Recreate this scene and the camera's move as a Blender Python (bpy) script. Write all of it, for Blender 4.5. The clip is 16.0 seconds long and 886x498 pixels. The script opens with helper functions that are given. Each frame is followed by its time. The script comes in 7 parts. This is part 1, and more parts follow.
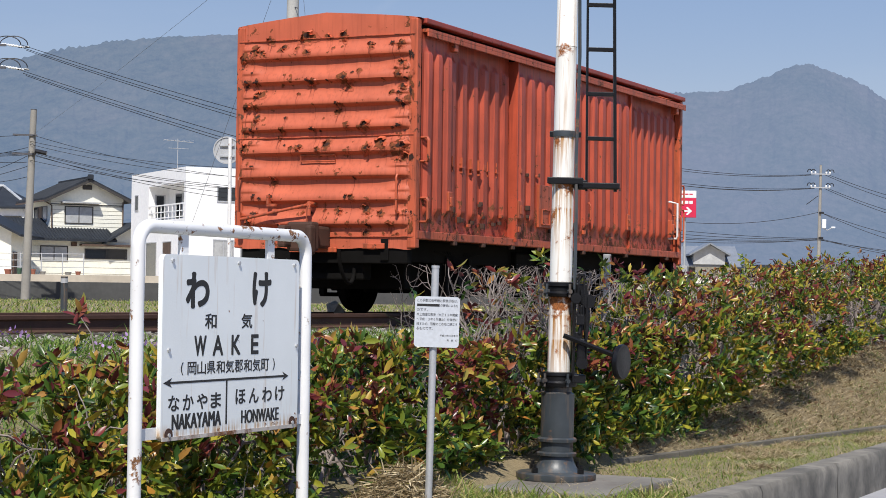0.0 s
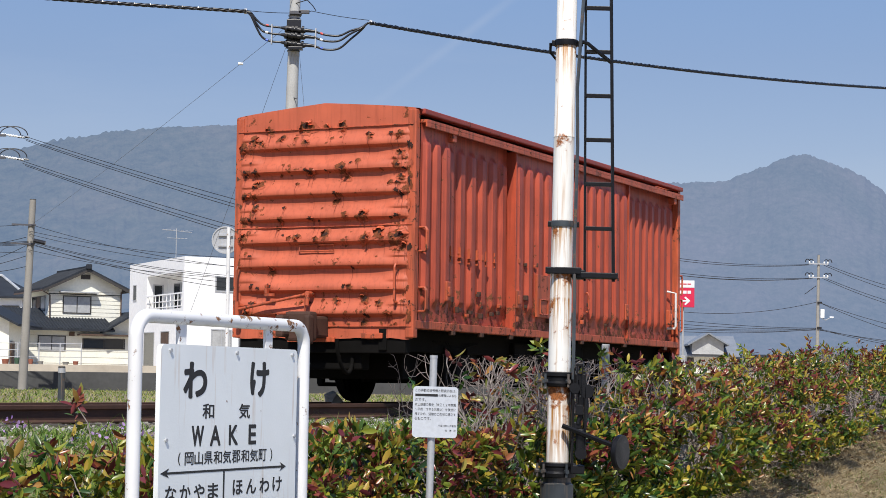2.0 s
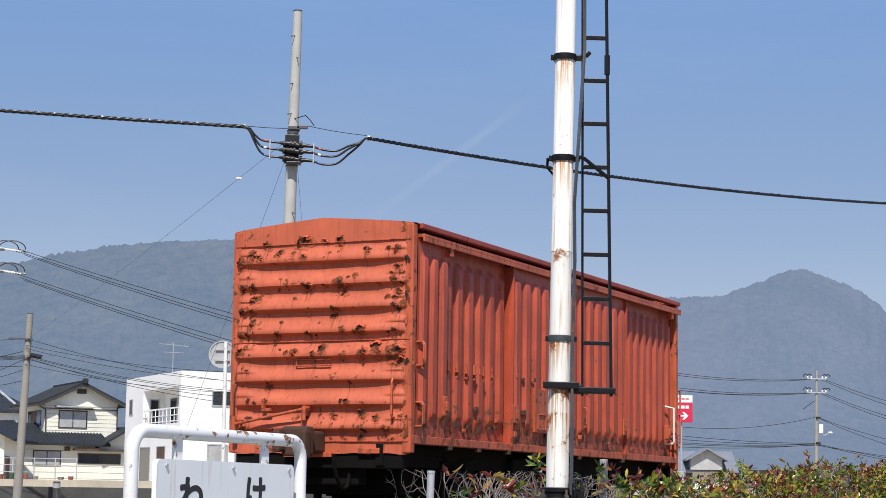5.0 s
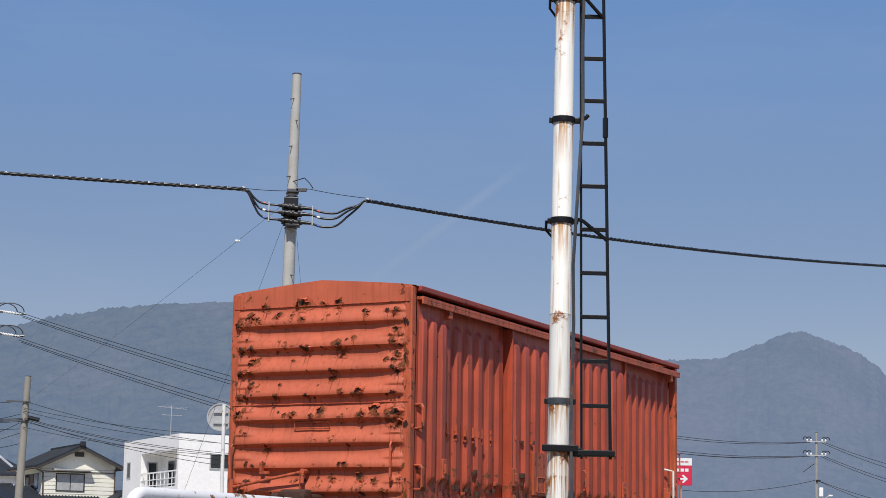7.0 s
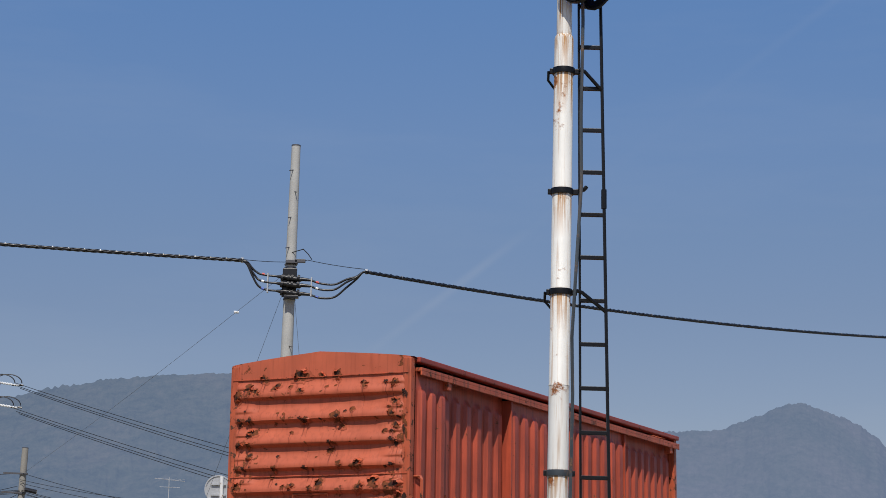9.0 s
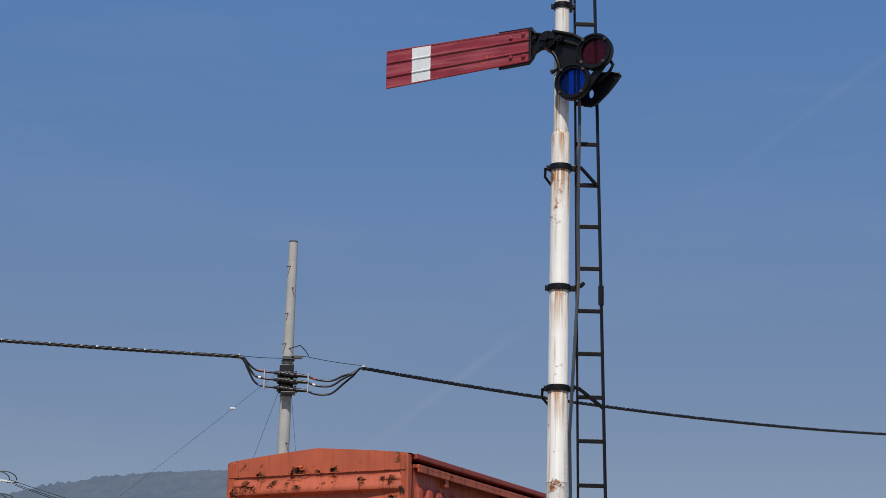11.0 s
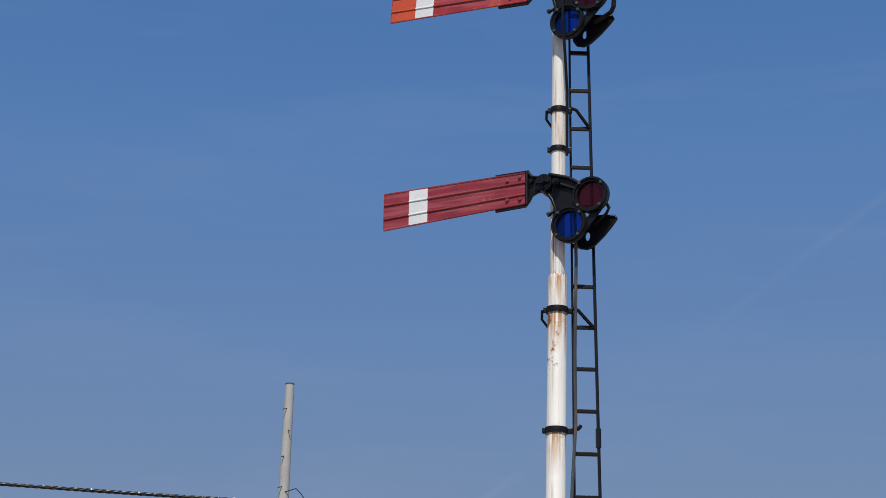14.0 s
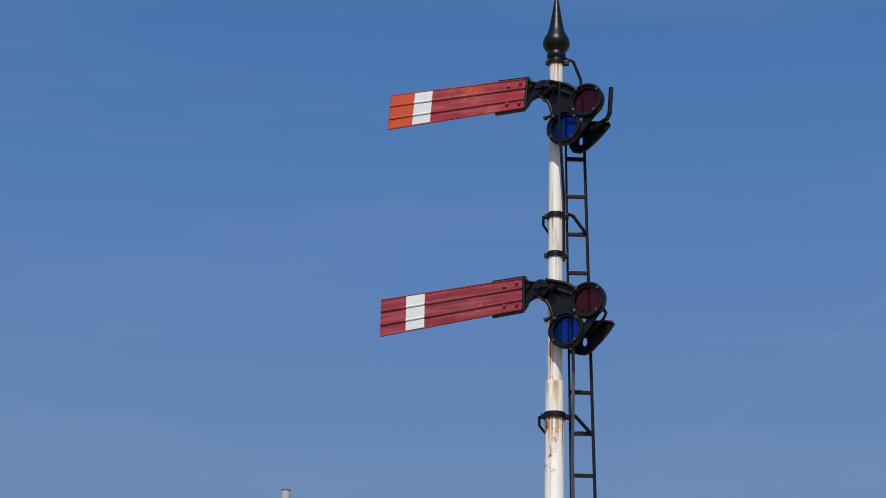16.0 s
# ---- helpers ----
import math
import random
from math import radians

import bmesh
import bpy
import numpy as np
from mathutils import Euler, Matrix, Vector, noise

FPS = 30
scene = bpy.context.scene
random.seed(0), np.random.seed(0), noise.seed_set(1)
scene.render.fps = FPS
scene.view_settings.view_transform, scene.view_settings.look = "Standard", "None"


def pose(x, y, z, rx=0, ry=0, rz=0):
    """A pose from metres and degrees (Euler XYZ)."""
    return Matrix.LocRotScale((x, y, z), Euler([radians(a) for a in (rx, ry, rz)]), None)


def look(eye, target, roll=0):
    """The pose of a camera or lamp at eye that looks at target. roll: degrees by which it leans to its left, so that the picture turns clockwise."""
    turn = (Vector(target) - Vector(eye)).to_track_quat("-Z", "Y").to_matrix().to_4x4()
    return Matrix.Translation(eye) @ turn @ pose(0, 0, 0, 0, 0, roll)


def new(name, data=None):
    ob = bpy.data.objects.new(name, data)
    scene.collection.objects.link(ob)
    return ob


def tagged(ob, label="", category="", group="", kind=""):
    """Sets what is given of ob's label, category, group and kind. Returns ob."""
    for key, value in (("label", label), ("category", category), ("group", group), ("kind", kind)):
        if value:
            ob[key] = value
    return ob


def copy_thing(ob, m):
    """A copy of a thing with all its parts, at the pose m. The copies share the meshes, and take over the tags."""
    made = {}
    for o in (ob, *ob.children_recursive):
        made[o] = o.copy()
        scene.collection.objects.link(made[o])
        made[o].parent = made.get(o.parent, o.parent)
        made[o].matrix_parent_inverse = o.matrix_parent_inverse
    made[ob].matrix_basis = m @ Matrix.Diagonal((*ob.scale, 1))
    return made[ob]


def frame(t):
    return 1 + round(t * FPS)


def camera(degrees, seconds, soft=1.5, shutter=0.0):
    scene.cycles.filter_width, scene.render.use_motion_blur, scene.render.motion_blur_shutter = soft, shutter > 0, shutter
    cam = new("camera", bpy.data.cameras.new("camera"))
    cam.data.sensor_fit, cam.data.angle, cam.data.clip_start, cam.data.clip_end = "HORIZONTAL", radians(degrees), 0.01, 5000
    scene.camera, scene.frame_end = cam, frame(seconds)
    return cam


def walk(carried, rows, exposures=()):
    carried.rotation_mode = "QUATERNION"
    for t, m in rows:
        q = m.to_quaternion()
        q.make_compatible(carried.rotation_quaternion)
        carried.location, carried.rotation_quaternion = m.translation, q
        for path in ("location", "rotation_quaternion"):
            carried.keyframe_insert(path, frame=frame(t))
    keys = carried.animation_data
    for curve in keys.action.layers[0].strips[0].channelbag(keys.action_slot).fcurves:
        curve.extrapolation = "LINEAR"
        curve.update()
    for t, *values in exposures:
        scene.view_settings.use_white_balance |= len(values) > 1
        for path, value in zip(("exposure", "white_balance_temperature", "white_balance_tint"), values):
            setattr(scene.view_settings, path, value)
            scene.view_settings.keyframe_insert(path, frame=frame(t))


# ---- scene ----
# The camera stands on the road and tilts up.
cam = camera(26.344, 16.0, soft=0.8)
EYE = 1.55
ROWS = [
    (0.0, 0.000, 1.430, -0.780), (0.5, -0.005, 2.402, -0.784), (1.0, -0.003, 3.180, -0.791), (1.5, -0.010, 3.619, -0.794),
    (2.0, -0.016, 4.147, -0.793), (2.5, -0.020, 4.610, -0.794), (3.0, -0.016, 5.549, -0.795), (3.5, -0.022, 5.956, -0.805),
    (4.0, -0.035, 6.407, -0.813), (4.5, -0.044, 7.027, -0.823), (7.0, -0.058, 9.499, -0.832), (7.5, -0.074, 9.971, -0.838),
    (8.0, -0.067, 10.491, -0.842), (10.5, -0.095, 13.788, -0.851), (11.0, -0.109, 14.565, -0.857), (11.5, -0.105, 15.212, -0.863),
    (12.0, -0.112, 15.996, -0.868), (12.5, -0.114, 16.482, -0.878), (13.0, -0.126, 17.020, -0.885), (13.5, -0.142, 17.990, -0.891),
    (14.0, -0.141, 18.868, -0.895), (14.5, -0.154, 19.624, -0.900), (15.0, -0.167, 20.371, -0.905), (15.5, -0.169, 21.333, -0.908),
    (16.0, -0.184, 22.058, -0.908),
]
walk(cam, [(t, pose(0, 0, EYE, 90 + pitch, 0, yaw) @ pose(0, 0, 0, 0, 0, -roll)) for t, yaw, pitch, roll in ROWS],
     [(0.0, 0.13), (4.7, 0.13), (7.0, -0.17), (8.2, -0.31), (11.0, -0.50), (13.0, -0.48), (16.0, -0.39)])

# ---- light ----
SUN_TO = Vector((-0.08, -0.98, 1.28)).normalized()
world = bpy.data.worlds.new("sky")
scene.world = world
world.use_nodes = True
wn = world.node_tree.nodes
sky = wn.new("ShaderNodeTexSky")
sky.sky_type = "NISHITA"
sky.sun_disc = False
sky.sun_elevation = math.asin(SUN_TO.z)
sky.sun_rotation = math.atan2(SUN_TO.x, SUN_TO.y)
sky.air_density, sky.dust_density, sky.ozone_density = 1.0, 0.6, 1.5
soften = wn.new("ShaderNodeGamma")
soften.inputs["Gamma"].default_value = 0.56
vivid = wn.new("ShaderNodeHueSaturation")
vivid.inputs["Saturation"].default_value = 1.78
tint = wn.new("ShaderNodeMix")
tint.data_type, tint.blend_type = "RGBA", "MULTIPLY"
tint.inputs["Factor"].default_value = 1.0
tint.inputs["B"].default_value = (1.0, 0.92, 1.1, 1)
# thin high cloud, barely seen
where = wn.new("ShaderNodeTexCoord")
stretch = wn.new("ShaderNodeMapping")
stretch.inputs["Scale"].default_value = (1.5, 1.5, 9.0)
stretch.inputs["Rotation"].default_value = (0.0, 0.12, 0.0)
cirrus = wn.new("ShaderNodeTexNoise")
cirrus.inputs["Scale"].default_value, cirrus.inputs["Detail"].default_value, cirrus.inputs["Roughness"].default_value = 2.2, 7, 0.6
veil = wn.new("ShaderNodeMapRange")
veil.inputs["From Min"].default_value, veil.inputs["From Max"].default_value, veil.inputs["To Max"].default_value = 0.5, 0.85, 0.10
cloud = wn.new("ShaderNodeMix")
cloud.data_type = "RGBA"
cloud.inputs["B"].default_value = (2.0, 2.15, 2.4, 1)
# hazy air: paler and warmer low down, even in brightness higher up
parts = wn.new("ShaderNodeSeparateXYZ")
haze = wn.new("ShaderNodeValToRGB")
HAZE = [(0.10, (0.99, 0.95, 0.90)), (0.17, (1.07, 0.97, 0.90)), (0.21, (1.14, 1.03, 0.95)), (0.26, (1.23, 1.12, 1.05)), (0.31, (1.22, 1.16, 1.12)), (0.375, (1.22, 1.23, 1.22)), (0.47, (1.06, 1.18, 1.23)), (0.75, (1.0, 1.0, 1.0))]
while len(haze.color_ramp.elements) < len(HAZE):
    haze.color_ramp.elements.new(0.5)
for e, (at, c) in zip(haze.color_ramp.elements, HAZE):
    e.position, e.color = at, (c[0] * 0.7, c[1] * 0.7, c[2] * 0.7, 1)
airy = wn.new("ShaderNodeMix")
airy.data_type, airy.blend_type = "RGBA", "MULTIPLY"
airy.inputs["Factor"].default_value = 1.0


def toward(az, el):
    return Vector((math.sin(radians(az)) * math.cos(radians(el)), math.cos(radians(az)) * math.cos(radians(el)), math.sin(radians(el))))


# an old vapour trail, spread and nearly gone
across = wn.new("ShaderNodeVectorMath")
across.operation = "DOT_PRODUCT"
across.inputs[1].default_value = toward(-2.1, 8.54).cross(toward(8.8, 16.6)).normalized()
off = wn.new("ShaderNodeMath")
off.operation = "ABSOLUTE"
trail = wn.new("ShaderNodeMapRange")
trail.interpolation_type = "SMOOTHSTEP"
trail.inputs["From Min"].default_value, trail.inputs["From Max"].default_value = 0.0038, 0.0
trail.inputs["To Min"].default_value, trail.inputs["To Max"].default_value = 0.0, 0.14
along = wn.new("ShaderNodeValToRGB")
for e, (at, v) in zip([along.color_ramp.elements[0], along.color_ramp.elements[1]] + [along.color_ramp.elements.new(0.5) for k in range(3)], ((0.44, 0), (0.485, 1), (0.52, 0.8), (0.545, 0.09), (0.62, 0.04))):
    e.position, e.color = at, (v, v, v, 1)
shift = wn.new("ShaderNodeMath")
shift.operation = "ADD"
shift.inputs[1].default_value = 0.5
thin = wn.new("ShaderNodeMath")
thin.operation = "MULTIPLY"
both = wn.new("ShaderNodeMath")
both.operation = "ADD"
sl = world.node_tree.links
sl.new(where.outputs["Generated"], parts.inputs[0])
sl.new(parts.outputs[2], haze.inputs[0])
sl.new(where.outputs["Generated"], across.inputs[0])
sl.new(across.outputs["Value"], off.inputs[0])
sl.new(off.outputs[0], trail.inputs["Value"])
sl.new(parts.outputs[0], shift.inputs[0])
sl.new(shift.outputs[0], along.inputs[0])
sl.new(trail.outputs[0], thin.inputs[0])
sl.new(along.outputs[0], thin.inputs[1])
sl.new(sky.outputs[0], soften.inputs["Color"])
sl.new(soften.outputs[0], vivid.inputs["Color"])
sl.new(vivid.outputs[0], tint.inputs["A"])
sl.new(where.outputs["Generated"], stretch.inputs[0])
sl.new(stretch.outputs[0], cirrus.inputs["Vector"])
sl.new(cirrus.outputs["Fac"], veil.inputs["Value"])
sl.new(veil.outputs[0], both.inputs[0])
sl.new(thin.outputs[0], both.inputs[1])
sl.new(both.outputs[0], cloud.inputs["Factor"])
sl.new(tint.outputs["Result"], airy.inputs["A"])
sl.new(haze.outputs[0], airy.inputs["B"])
sl.new(airy.outputs["Result"], cloud.inputs["A"])
sl.new(cloud.outputs["Result"], wn["Background"].inputs[0])
wn["Background"].inputs[1].default_value = 0.297
lamp = bpy.data.lights.new("sun", "SUN")
lamp.energy, lamp.angle, lamp.color = 5.0, radians(0.5), (1.0, 0.95, 0.87)
sun = new("sun", lamp)
sun.matrix_world = look(SUN_TO * 50, (0, 0, 0))


# ---- materials ----
def ramp(nt, fac, stops, smooth=False):
    r = nt.nodes.new("ShaderNodeValToRGB")
    r.color_ramp.interpolation = "EASE" if smooth else "LINEAR"
    while len(r.color_ramp.elements) < len(stops):
        r.color_ramp.elements.new(0.5)
    for e, (pos, col) in zip(r.color_ramp.elements, stops):
        e.position, e.color = pos, (*col, 1) if len(col) == 3 else col
    nt.links.new(fac, r.inputs[0])
    return r.outputs[0]


def grey(v):
    return (v, v, v)


def noise_tex(nt, scale, detail=5, rough=0.6, stretch=(1, 1, 1), seed=0.0):
    c = nt.nodes.new("ShaderNodeTexCoord")
    m = nt.nodes.new("ShaderNodeMapping")
    m.inputs["Scale"].default_value = stretch
    m.inputs["Location"].default_value = (seed, seed * 0.7, seed * 1.3)
    nt.links.new(c.outputs["Object"], m.inputs[0])
    n = nt.nodes.new("ShaderNodeTexNoise")
    n.inputs["Scale"].default_value, n.inputs["Detail"].default_value, n.inputs["Roughness"].default_value = scale, detail, rough
    nt.links.new(m.outputs[0], n.inputs["Vector"])
    return n.outputs["Fac"]


def mix(nt, fac, a, b, kind="MIX"):
    x = nt.nodes.new("ShaderNodeMix")
    x.data_type, x.blend_type = "RGBA", kind
    for sock, val in ((x.inputs["Factor"], fac), (x.inputs["A"], a), (x.inputs["B"], b)):
        if isinstance(val, tuple):
            sock.default_value = (*val, 1)
        elif isinstance(val, float):
            sock.default_value = val
        else:
            nt.links.new(val, sock)
    return x.outputs["Result"]


def calc(nt, op, a, b=0.0):
    x = nt.nodes.new("ShaderNodeMath")
    x.operation = op.replace("_FREE", "")
    x.use_clamp = op in ("MULTIPLY", "ADD", "SUBTRACT")
    for sock, val in zip(x.inputs, (a, b)):
        if isinstance(val, (int, float)):
            sock.default_value = val
        else:
            nt.links.new(val, sock)
    return x.outputs[0]


def start(name):
    m = bpy.data.materials.new(name)
    m.use_nodes = True
    return m, m.node_tree, m.node_tree.nodes["Principled BSDF"]


def bump(nt, bsdf, height, strength=0.3, dist=0.01):
    b = nt.nodes.new("ShaderNodeBump")
    b.inputs["Strength"].default_value, b.inputs["Distance"].default_value = strength, dist
    nt.links.new(height, b.inputs["Height"])
    nt.links.new(b.outputs[0], bsdf.inputs["Normal"])


def plain(name, col, rough=0.6, metal=0.0, vary=0.25, scale=6.0, grain=60.0, relief=0.15):
    """A surface with broad stains and fine grain round one colour."""
    m, nt, p = start(name)
    dark, light = tuple(c * (1 - vary) for c in col), tuple(min(1, c * (1 + vary * 0.6)) for c in col)
    a = ramp(nt, noise_tex(nt, scale), [(0.3, dark), (0.7, light)])
    g = noise_tex(nt, grain, 3)
    c = mix(nt, 0.25, a, ramp(nt, g, [(0.3, tuple(v * 0.6 for v in col)), (0.7, light)]))
    nt.links.new(c, p.inputs["Base Color"])
    p.inputs["Roughness"].default_value, p.inputs["Metallic"].default_value = rough, metal
    if relief:
        bump(nt, p, g, relief, 0.004)
    return m


def weathered(name, paint, rust, rough=0.5, spot=9.0, cover=0.62, streak=(14, 14, 1.2), streak_at=0.62, streak_col=None, edge=0.03, fade=0.25, rows=False, drips=(), low=()):
    """Paint with faded patches, downward streaks and rust that has broken through."""
    m, nt, p = start(name)
    dark, light = tuple(c * (1 - fade) for c in paint), tuple(min(1, c * (1 + fade * 0.5)) for c in paint)
    base = ramp(nt, noise_tex(nt, 2.2, 6), [(0.3, dark), (0.7, light)])
    s = ramp(nt, noise_tex(nt, 1.0, 4, 0.6, streak, 3.1), [(streak_at, grey(0)), (streak_at + 0.14, grey(1))])
    s = calc(nt, "MULTIPLY", s, 0.55)
    drip = None
    for z in drips:
        # rust washed down from a band at this height
        tc, sx, mr = nt.nodes.new("ShaderNodeTexCoord"), nt.nodes.new("ShaderNodeSeparateXYZ"), nt.nodes.new("ShaderNodeMapRange")
        nt.links.new(tc.outputs["Object"], sx.inputs[0])
        nt.links.new(sx.outputs[2], mr.inputs["Value"])
        mr.inputs["From Min"].default_value, mr.inputs["From Max"].default_value = z - 0.34, z + 0.07
        d = ramp(nt, mr.outputs[0], [(0.0, grey(0)), (0.82, grey(1)), (0.86, grey(0.5)), (0.93, grey(0))])
        drip = d if drip is None else calc(nt, "MAXIMUM", drip, d)
    if drips:
        run = ramp(nt, noise_tex(nt, 1.0, 5, 0.6, (60, 60, 2.2), 5.3), [(0.44, grey(0)), (0.57, grey(1))])
        s = calc(nt, "ADD", s, calc(nt, "MULTIPLY", calc(nt, "MULTIPLY", run, drip), 1.0))
    base = mix(nt, s, base, streak_col or tuple(c * 0.8 for c in rust))
    patch = noise_tex(nt, spot, 7, 0.68, (1, 1, 1), 7.7)
    zone = noise_tex(nt, spot * 0.22, 2, 0.5, (1, 1, 1), 1.9)
    k = calc(nt, "ADD", calc(nt, "MULTIPLY", patch, 0.72), calc(nt, "MULTIPLY", zone, 0.28))
    if drips:
        k = calc(nt, "ADD", k, calc(nt, "MULTIPLY", drip, 0.07))
    if rows:
        # rust follows the pressed ribs and the corner seams
        tc, sx = nt.nodes.new("ShaderNodeTexCoord"), nt.nodes.new("ShaderNodeSeparateXYZ")
        nt.links.new(tc.outputs["Object"], sx.inputs[0])
        ph = calc(nt, "FRACT", calc(nt, "DIVIDE", calc(nt, "ADD_FREE", sx.outputs[2], -2.29), 0.2671))
        line = ramp(nt, ph, [(0.10, grey(0)), (0.22, grey(1)), (0.42, grey(0.0)), (0.85, grey(0.1)), (1.0, grey(0.6))])
        rim = ramp(nt, calc(nt, "DIVIDE", calc(nt, "ABSOLUTE", calc(nt, "ADD_FREE", sx.outputs[0], 1.14)), 1.14), [(0.80, grey(0)), (0.97, grey(1))])
        k = calc(nt, "ADD", k, calc(nt, "ADD", calc(nt, "MULTIPLY", line, 0.055), calc(nt, "MULTIPLY", rim, 0.06)))
    if low:
        # rust that has crept up from the sill
        tc, sx, mr = nt.nodes.new("ShaderNodeTexCoord"), nt.nodes.new("ShaderNodeSeparateXYZ"), nt.nodes.new("ShaderNodeMapRange")
        nt.links.new(tc.outputs["Object"], sx.inputs[0])
        nt.links.new(sx.outputs[2], mr.inputs["Value"])
        mr.inputs["From Min"].default_value, mr.inputs["From Max"].default_value = low[1], low[0]
        k = calc(nt, "ADD", k, calc(nt, "MULTIPLY", mr.outputs[0], 0.15))
    f = ramp(nt, k, [(cover, grey(0)), (cover + edge, grey(1))])
    fine = noise_tex(nt, 70, 4)
    rustc = ramp(nt, fine, [(0.3, tuple(c * 0.35 for c in rust)), (0.55, rust), (0.75, tuple(min(1, c * 1.7) for c in rust))])
    nt.links.new(mix(nt, f, base, rustc), p.inputs["Base Color"])
    nt.links.new(ramp(nt, f, [(0, grey(rough)), (1, grey(0.9))]), p.inputs["Roughness"])
    bump(nt, p, calc(nt, "ADD", calc(nt, "MULTIPLY", f, 0.5), calc(nt, "MULTIPLY", fine, 0.3)), 0.35, 0.006)
    return m


def leafy(name, stops, rough=0.5):
    m, nt, p = start(name)
    g = nt.nodes.new("ShaderNodeNewGeometry")
    nt.links.new(ramp(nt, g.outputs["Random Per Island"], stops), p.inputs["Base Color"])
    p.inputs["Roughness"].default_value = rough
    p.inputs["Transmission Weight"].default_value = 0.0
    p.inputs["Specular IOR Level"].default_value = 0.35
    p.inputs["Subsurface Weight"].default_value = 0.0
    t = nt.nodes.new("ShaderNodeBsdfTranslucent")
    nt.links.new(ramp(nt, g.outputs["Random Per Island"], [(q, tuple(min(1, v * 1.5) for v in c)) for q, c in stops]), t.inputs[0])
    x = nt.nodes.new("ShaderNodeMixShader")
    x.inputs[0].default_value = 0.13
    nt.links.new(p.outputs[0], x.inputs[1])
    nt.links.new(t.outputs[0], x.inputs[2])
    nt.links.new(x.outputs[0], nt.nodes["Material Output"].inputs[0])
    return m


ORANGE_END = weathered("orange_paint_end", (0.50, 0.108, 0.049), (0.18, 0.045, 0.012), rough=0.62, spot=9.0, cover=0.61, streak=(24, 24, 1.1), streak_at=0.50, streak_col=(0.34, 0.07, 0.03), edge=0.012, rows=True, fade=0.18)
# same paint as the end; the sides' weaker light is set into its colour
ORANGE_SIDE_SHADED = weathered("orange_paint_side_shaded", (0.44, 0.072, 0.032), (0.17, 0.055, 0.02), spot=12.0, cover=0.615, streak=(16, 16, 0.7), streak_at=0.47, streak_col=(0.22, 0.036, 0.018), edge=0.03, low=(2.22, 2.75))
ORANGE_FRAME = weathered("orange_paint_frame", (0.5, 0.10, 0.04), (0.10, 0.04, 0.02), spot=13.0, cover=0.565, streak_at=0.5)
ROOF_RED = weathered("roof_paint", (0.34, 0.05, 0.03), (0.09, 0.04, 0.03), spot=5.0, cover=0.6)
WHITE_POST = weathered("white_post_paint", (0.80, 0.785, 0.73), (0.30, 0.10, 0.025), spot=6.5, cover=0.585, streak=(50, 50, 1.5), streak_at=0.555, streak_col=(0.38, 0.175, 0.035), edge=0.05, fade=0.1, drips=(0.95, 1.12, 1.32, 1.85, 2.02, 2.36, 3.62, 4.34, 5.22, 5.50, 5.80, 6.02, 6.78, 8.07))
WHITE_PIPE = weathered("white_pipe_paint", (0.74, 0.74, 0.73), (0.22, 0.10, 0.04), spot=13.0, cover=0.58, streak_at=0.66, fade=0.1)
SIGN_WHITE = weathered("sign_enamel", (0.80, 0.83, 0.82), (0.25, 0.12, 0.06), rough=0.3, spot=11.0, cover=0.635, streak=(26, 26, 1.6), streak_at=0.60, streak_col=(0.52, 0.37, 0.24), fade=0.06, drips=(0.66,))
BLACK_IRON = plain("black_ironwork", (0.007, 0.007, 0.008), 0.36, 0.0, 0.4, 9, 80, 0.3)
BLACK_IRON.node_tree.nodes["Principled BSDF"].inputs["Specular IOR Level"].default_value = 0.28
GREY_IRON = weathered("grey_cast_iron", (0.048, 0.058, 0.066), (0.17, 0.085, 0.04), rough=0.42, spot=9, cover=0.565, streak=(20, 20, 1.5), streak_at=0.51, streak_col=(0.17, 0.12, 0.08), edge=0.1, fade=0.5)
# near black and dull: the shading under the wagon is put into the colour
UNDER_BLACK = plain("underframe_black", (0.006, 0.0055, 0.005), 0.8, 0.0, 0.4, 5, 50, 0.3)
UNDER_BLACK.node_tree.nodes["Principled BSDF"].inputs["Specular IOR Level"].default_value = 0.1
RAIL_RUST = plain("rail_rust", (0.075, 0.035, 0.022), 0.8, 0.1, 0.4, 3, 60, 0.3)
SLEEPER = plain("sleeper_timber", (0.06, 0.05, 0.042), 0.9, 0, 0.4, 4, 40, 0.4)
CONCRETE = plain("concrete", (0.36, 0.35, 0.32), 0.85, 0, 0.3, 1.6, 45, 0.3)
DARK_CONCRETE = weathered("stained_concrete", (0.225, 0.205, 0.168), (0.05, 0.05, 0.045), rough=0.9, spot=5, cover=0.45, streak=(5, 5, 1.6), streak_at=0.58, streak_col=(0.09, 0.085, 0.075), edge=0.3, fade=0.55)
SLAB_CONCRETE = weathered("slab_concrete", (0.20, 0.185, 0.16), (0.14, 0.08, 0.05), rough=0.9, spot=4, cover=0.56, streak_at=0.6, edge=0.2, fade=0.35)
POLE_CONCRETE = plain("pole_concrete", (0.44, 0.44, 0.42), 0.8, 0, 0.2, 1.1, 30, 0.2)
EDGE_STONE = plain("edging_concrete", (0.13, 0.12, 0.098), 0.9, 0, 0.4, 2, 40, 0.3)
STONE = plain("ballast_stone", (0.30, 0.28, 0.25), 0.9, 0, 0.5, 5, 40, 0.3)
ASPHALT = plain("pale_road", (0.33, 0.33, 0.34), 0.9, 0, 0.2, 2, 90, 0.3)
CABLE = plain("cable_sheath", (0.012, 0.012, 0.014), 0.35, 0, 0.2, 8, 60, 0.1)
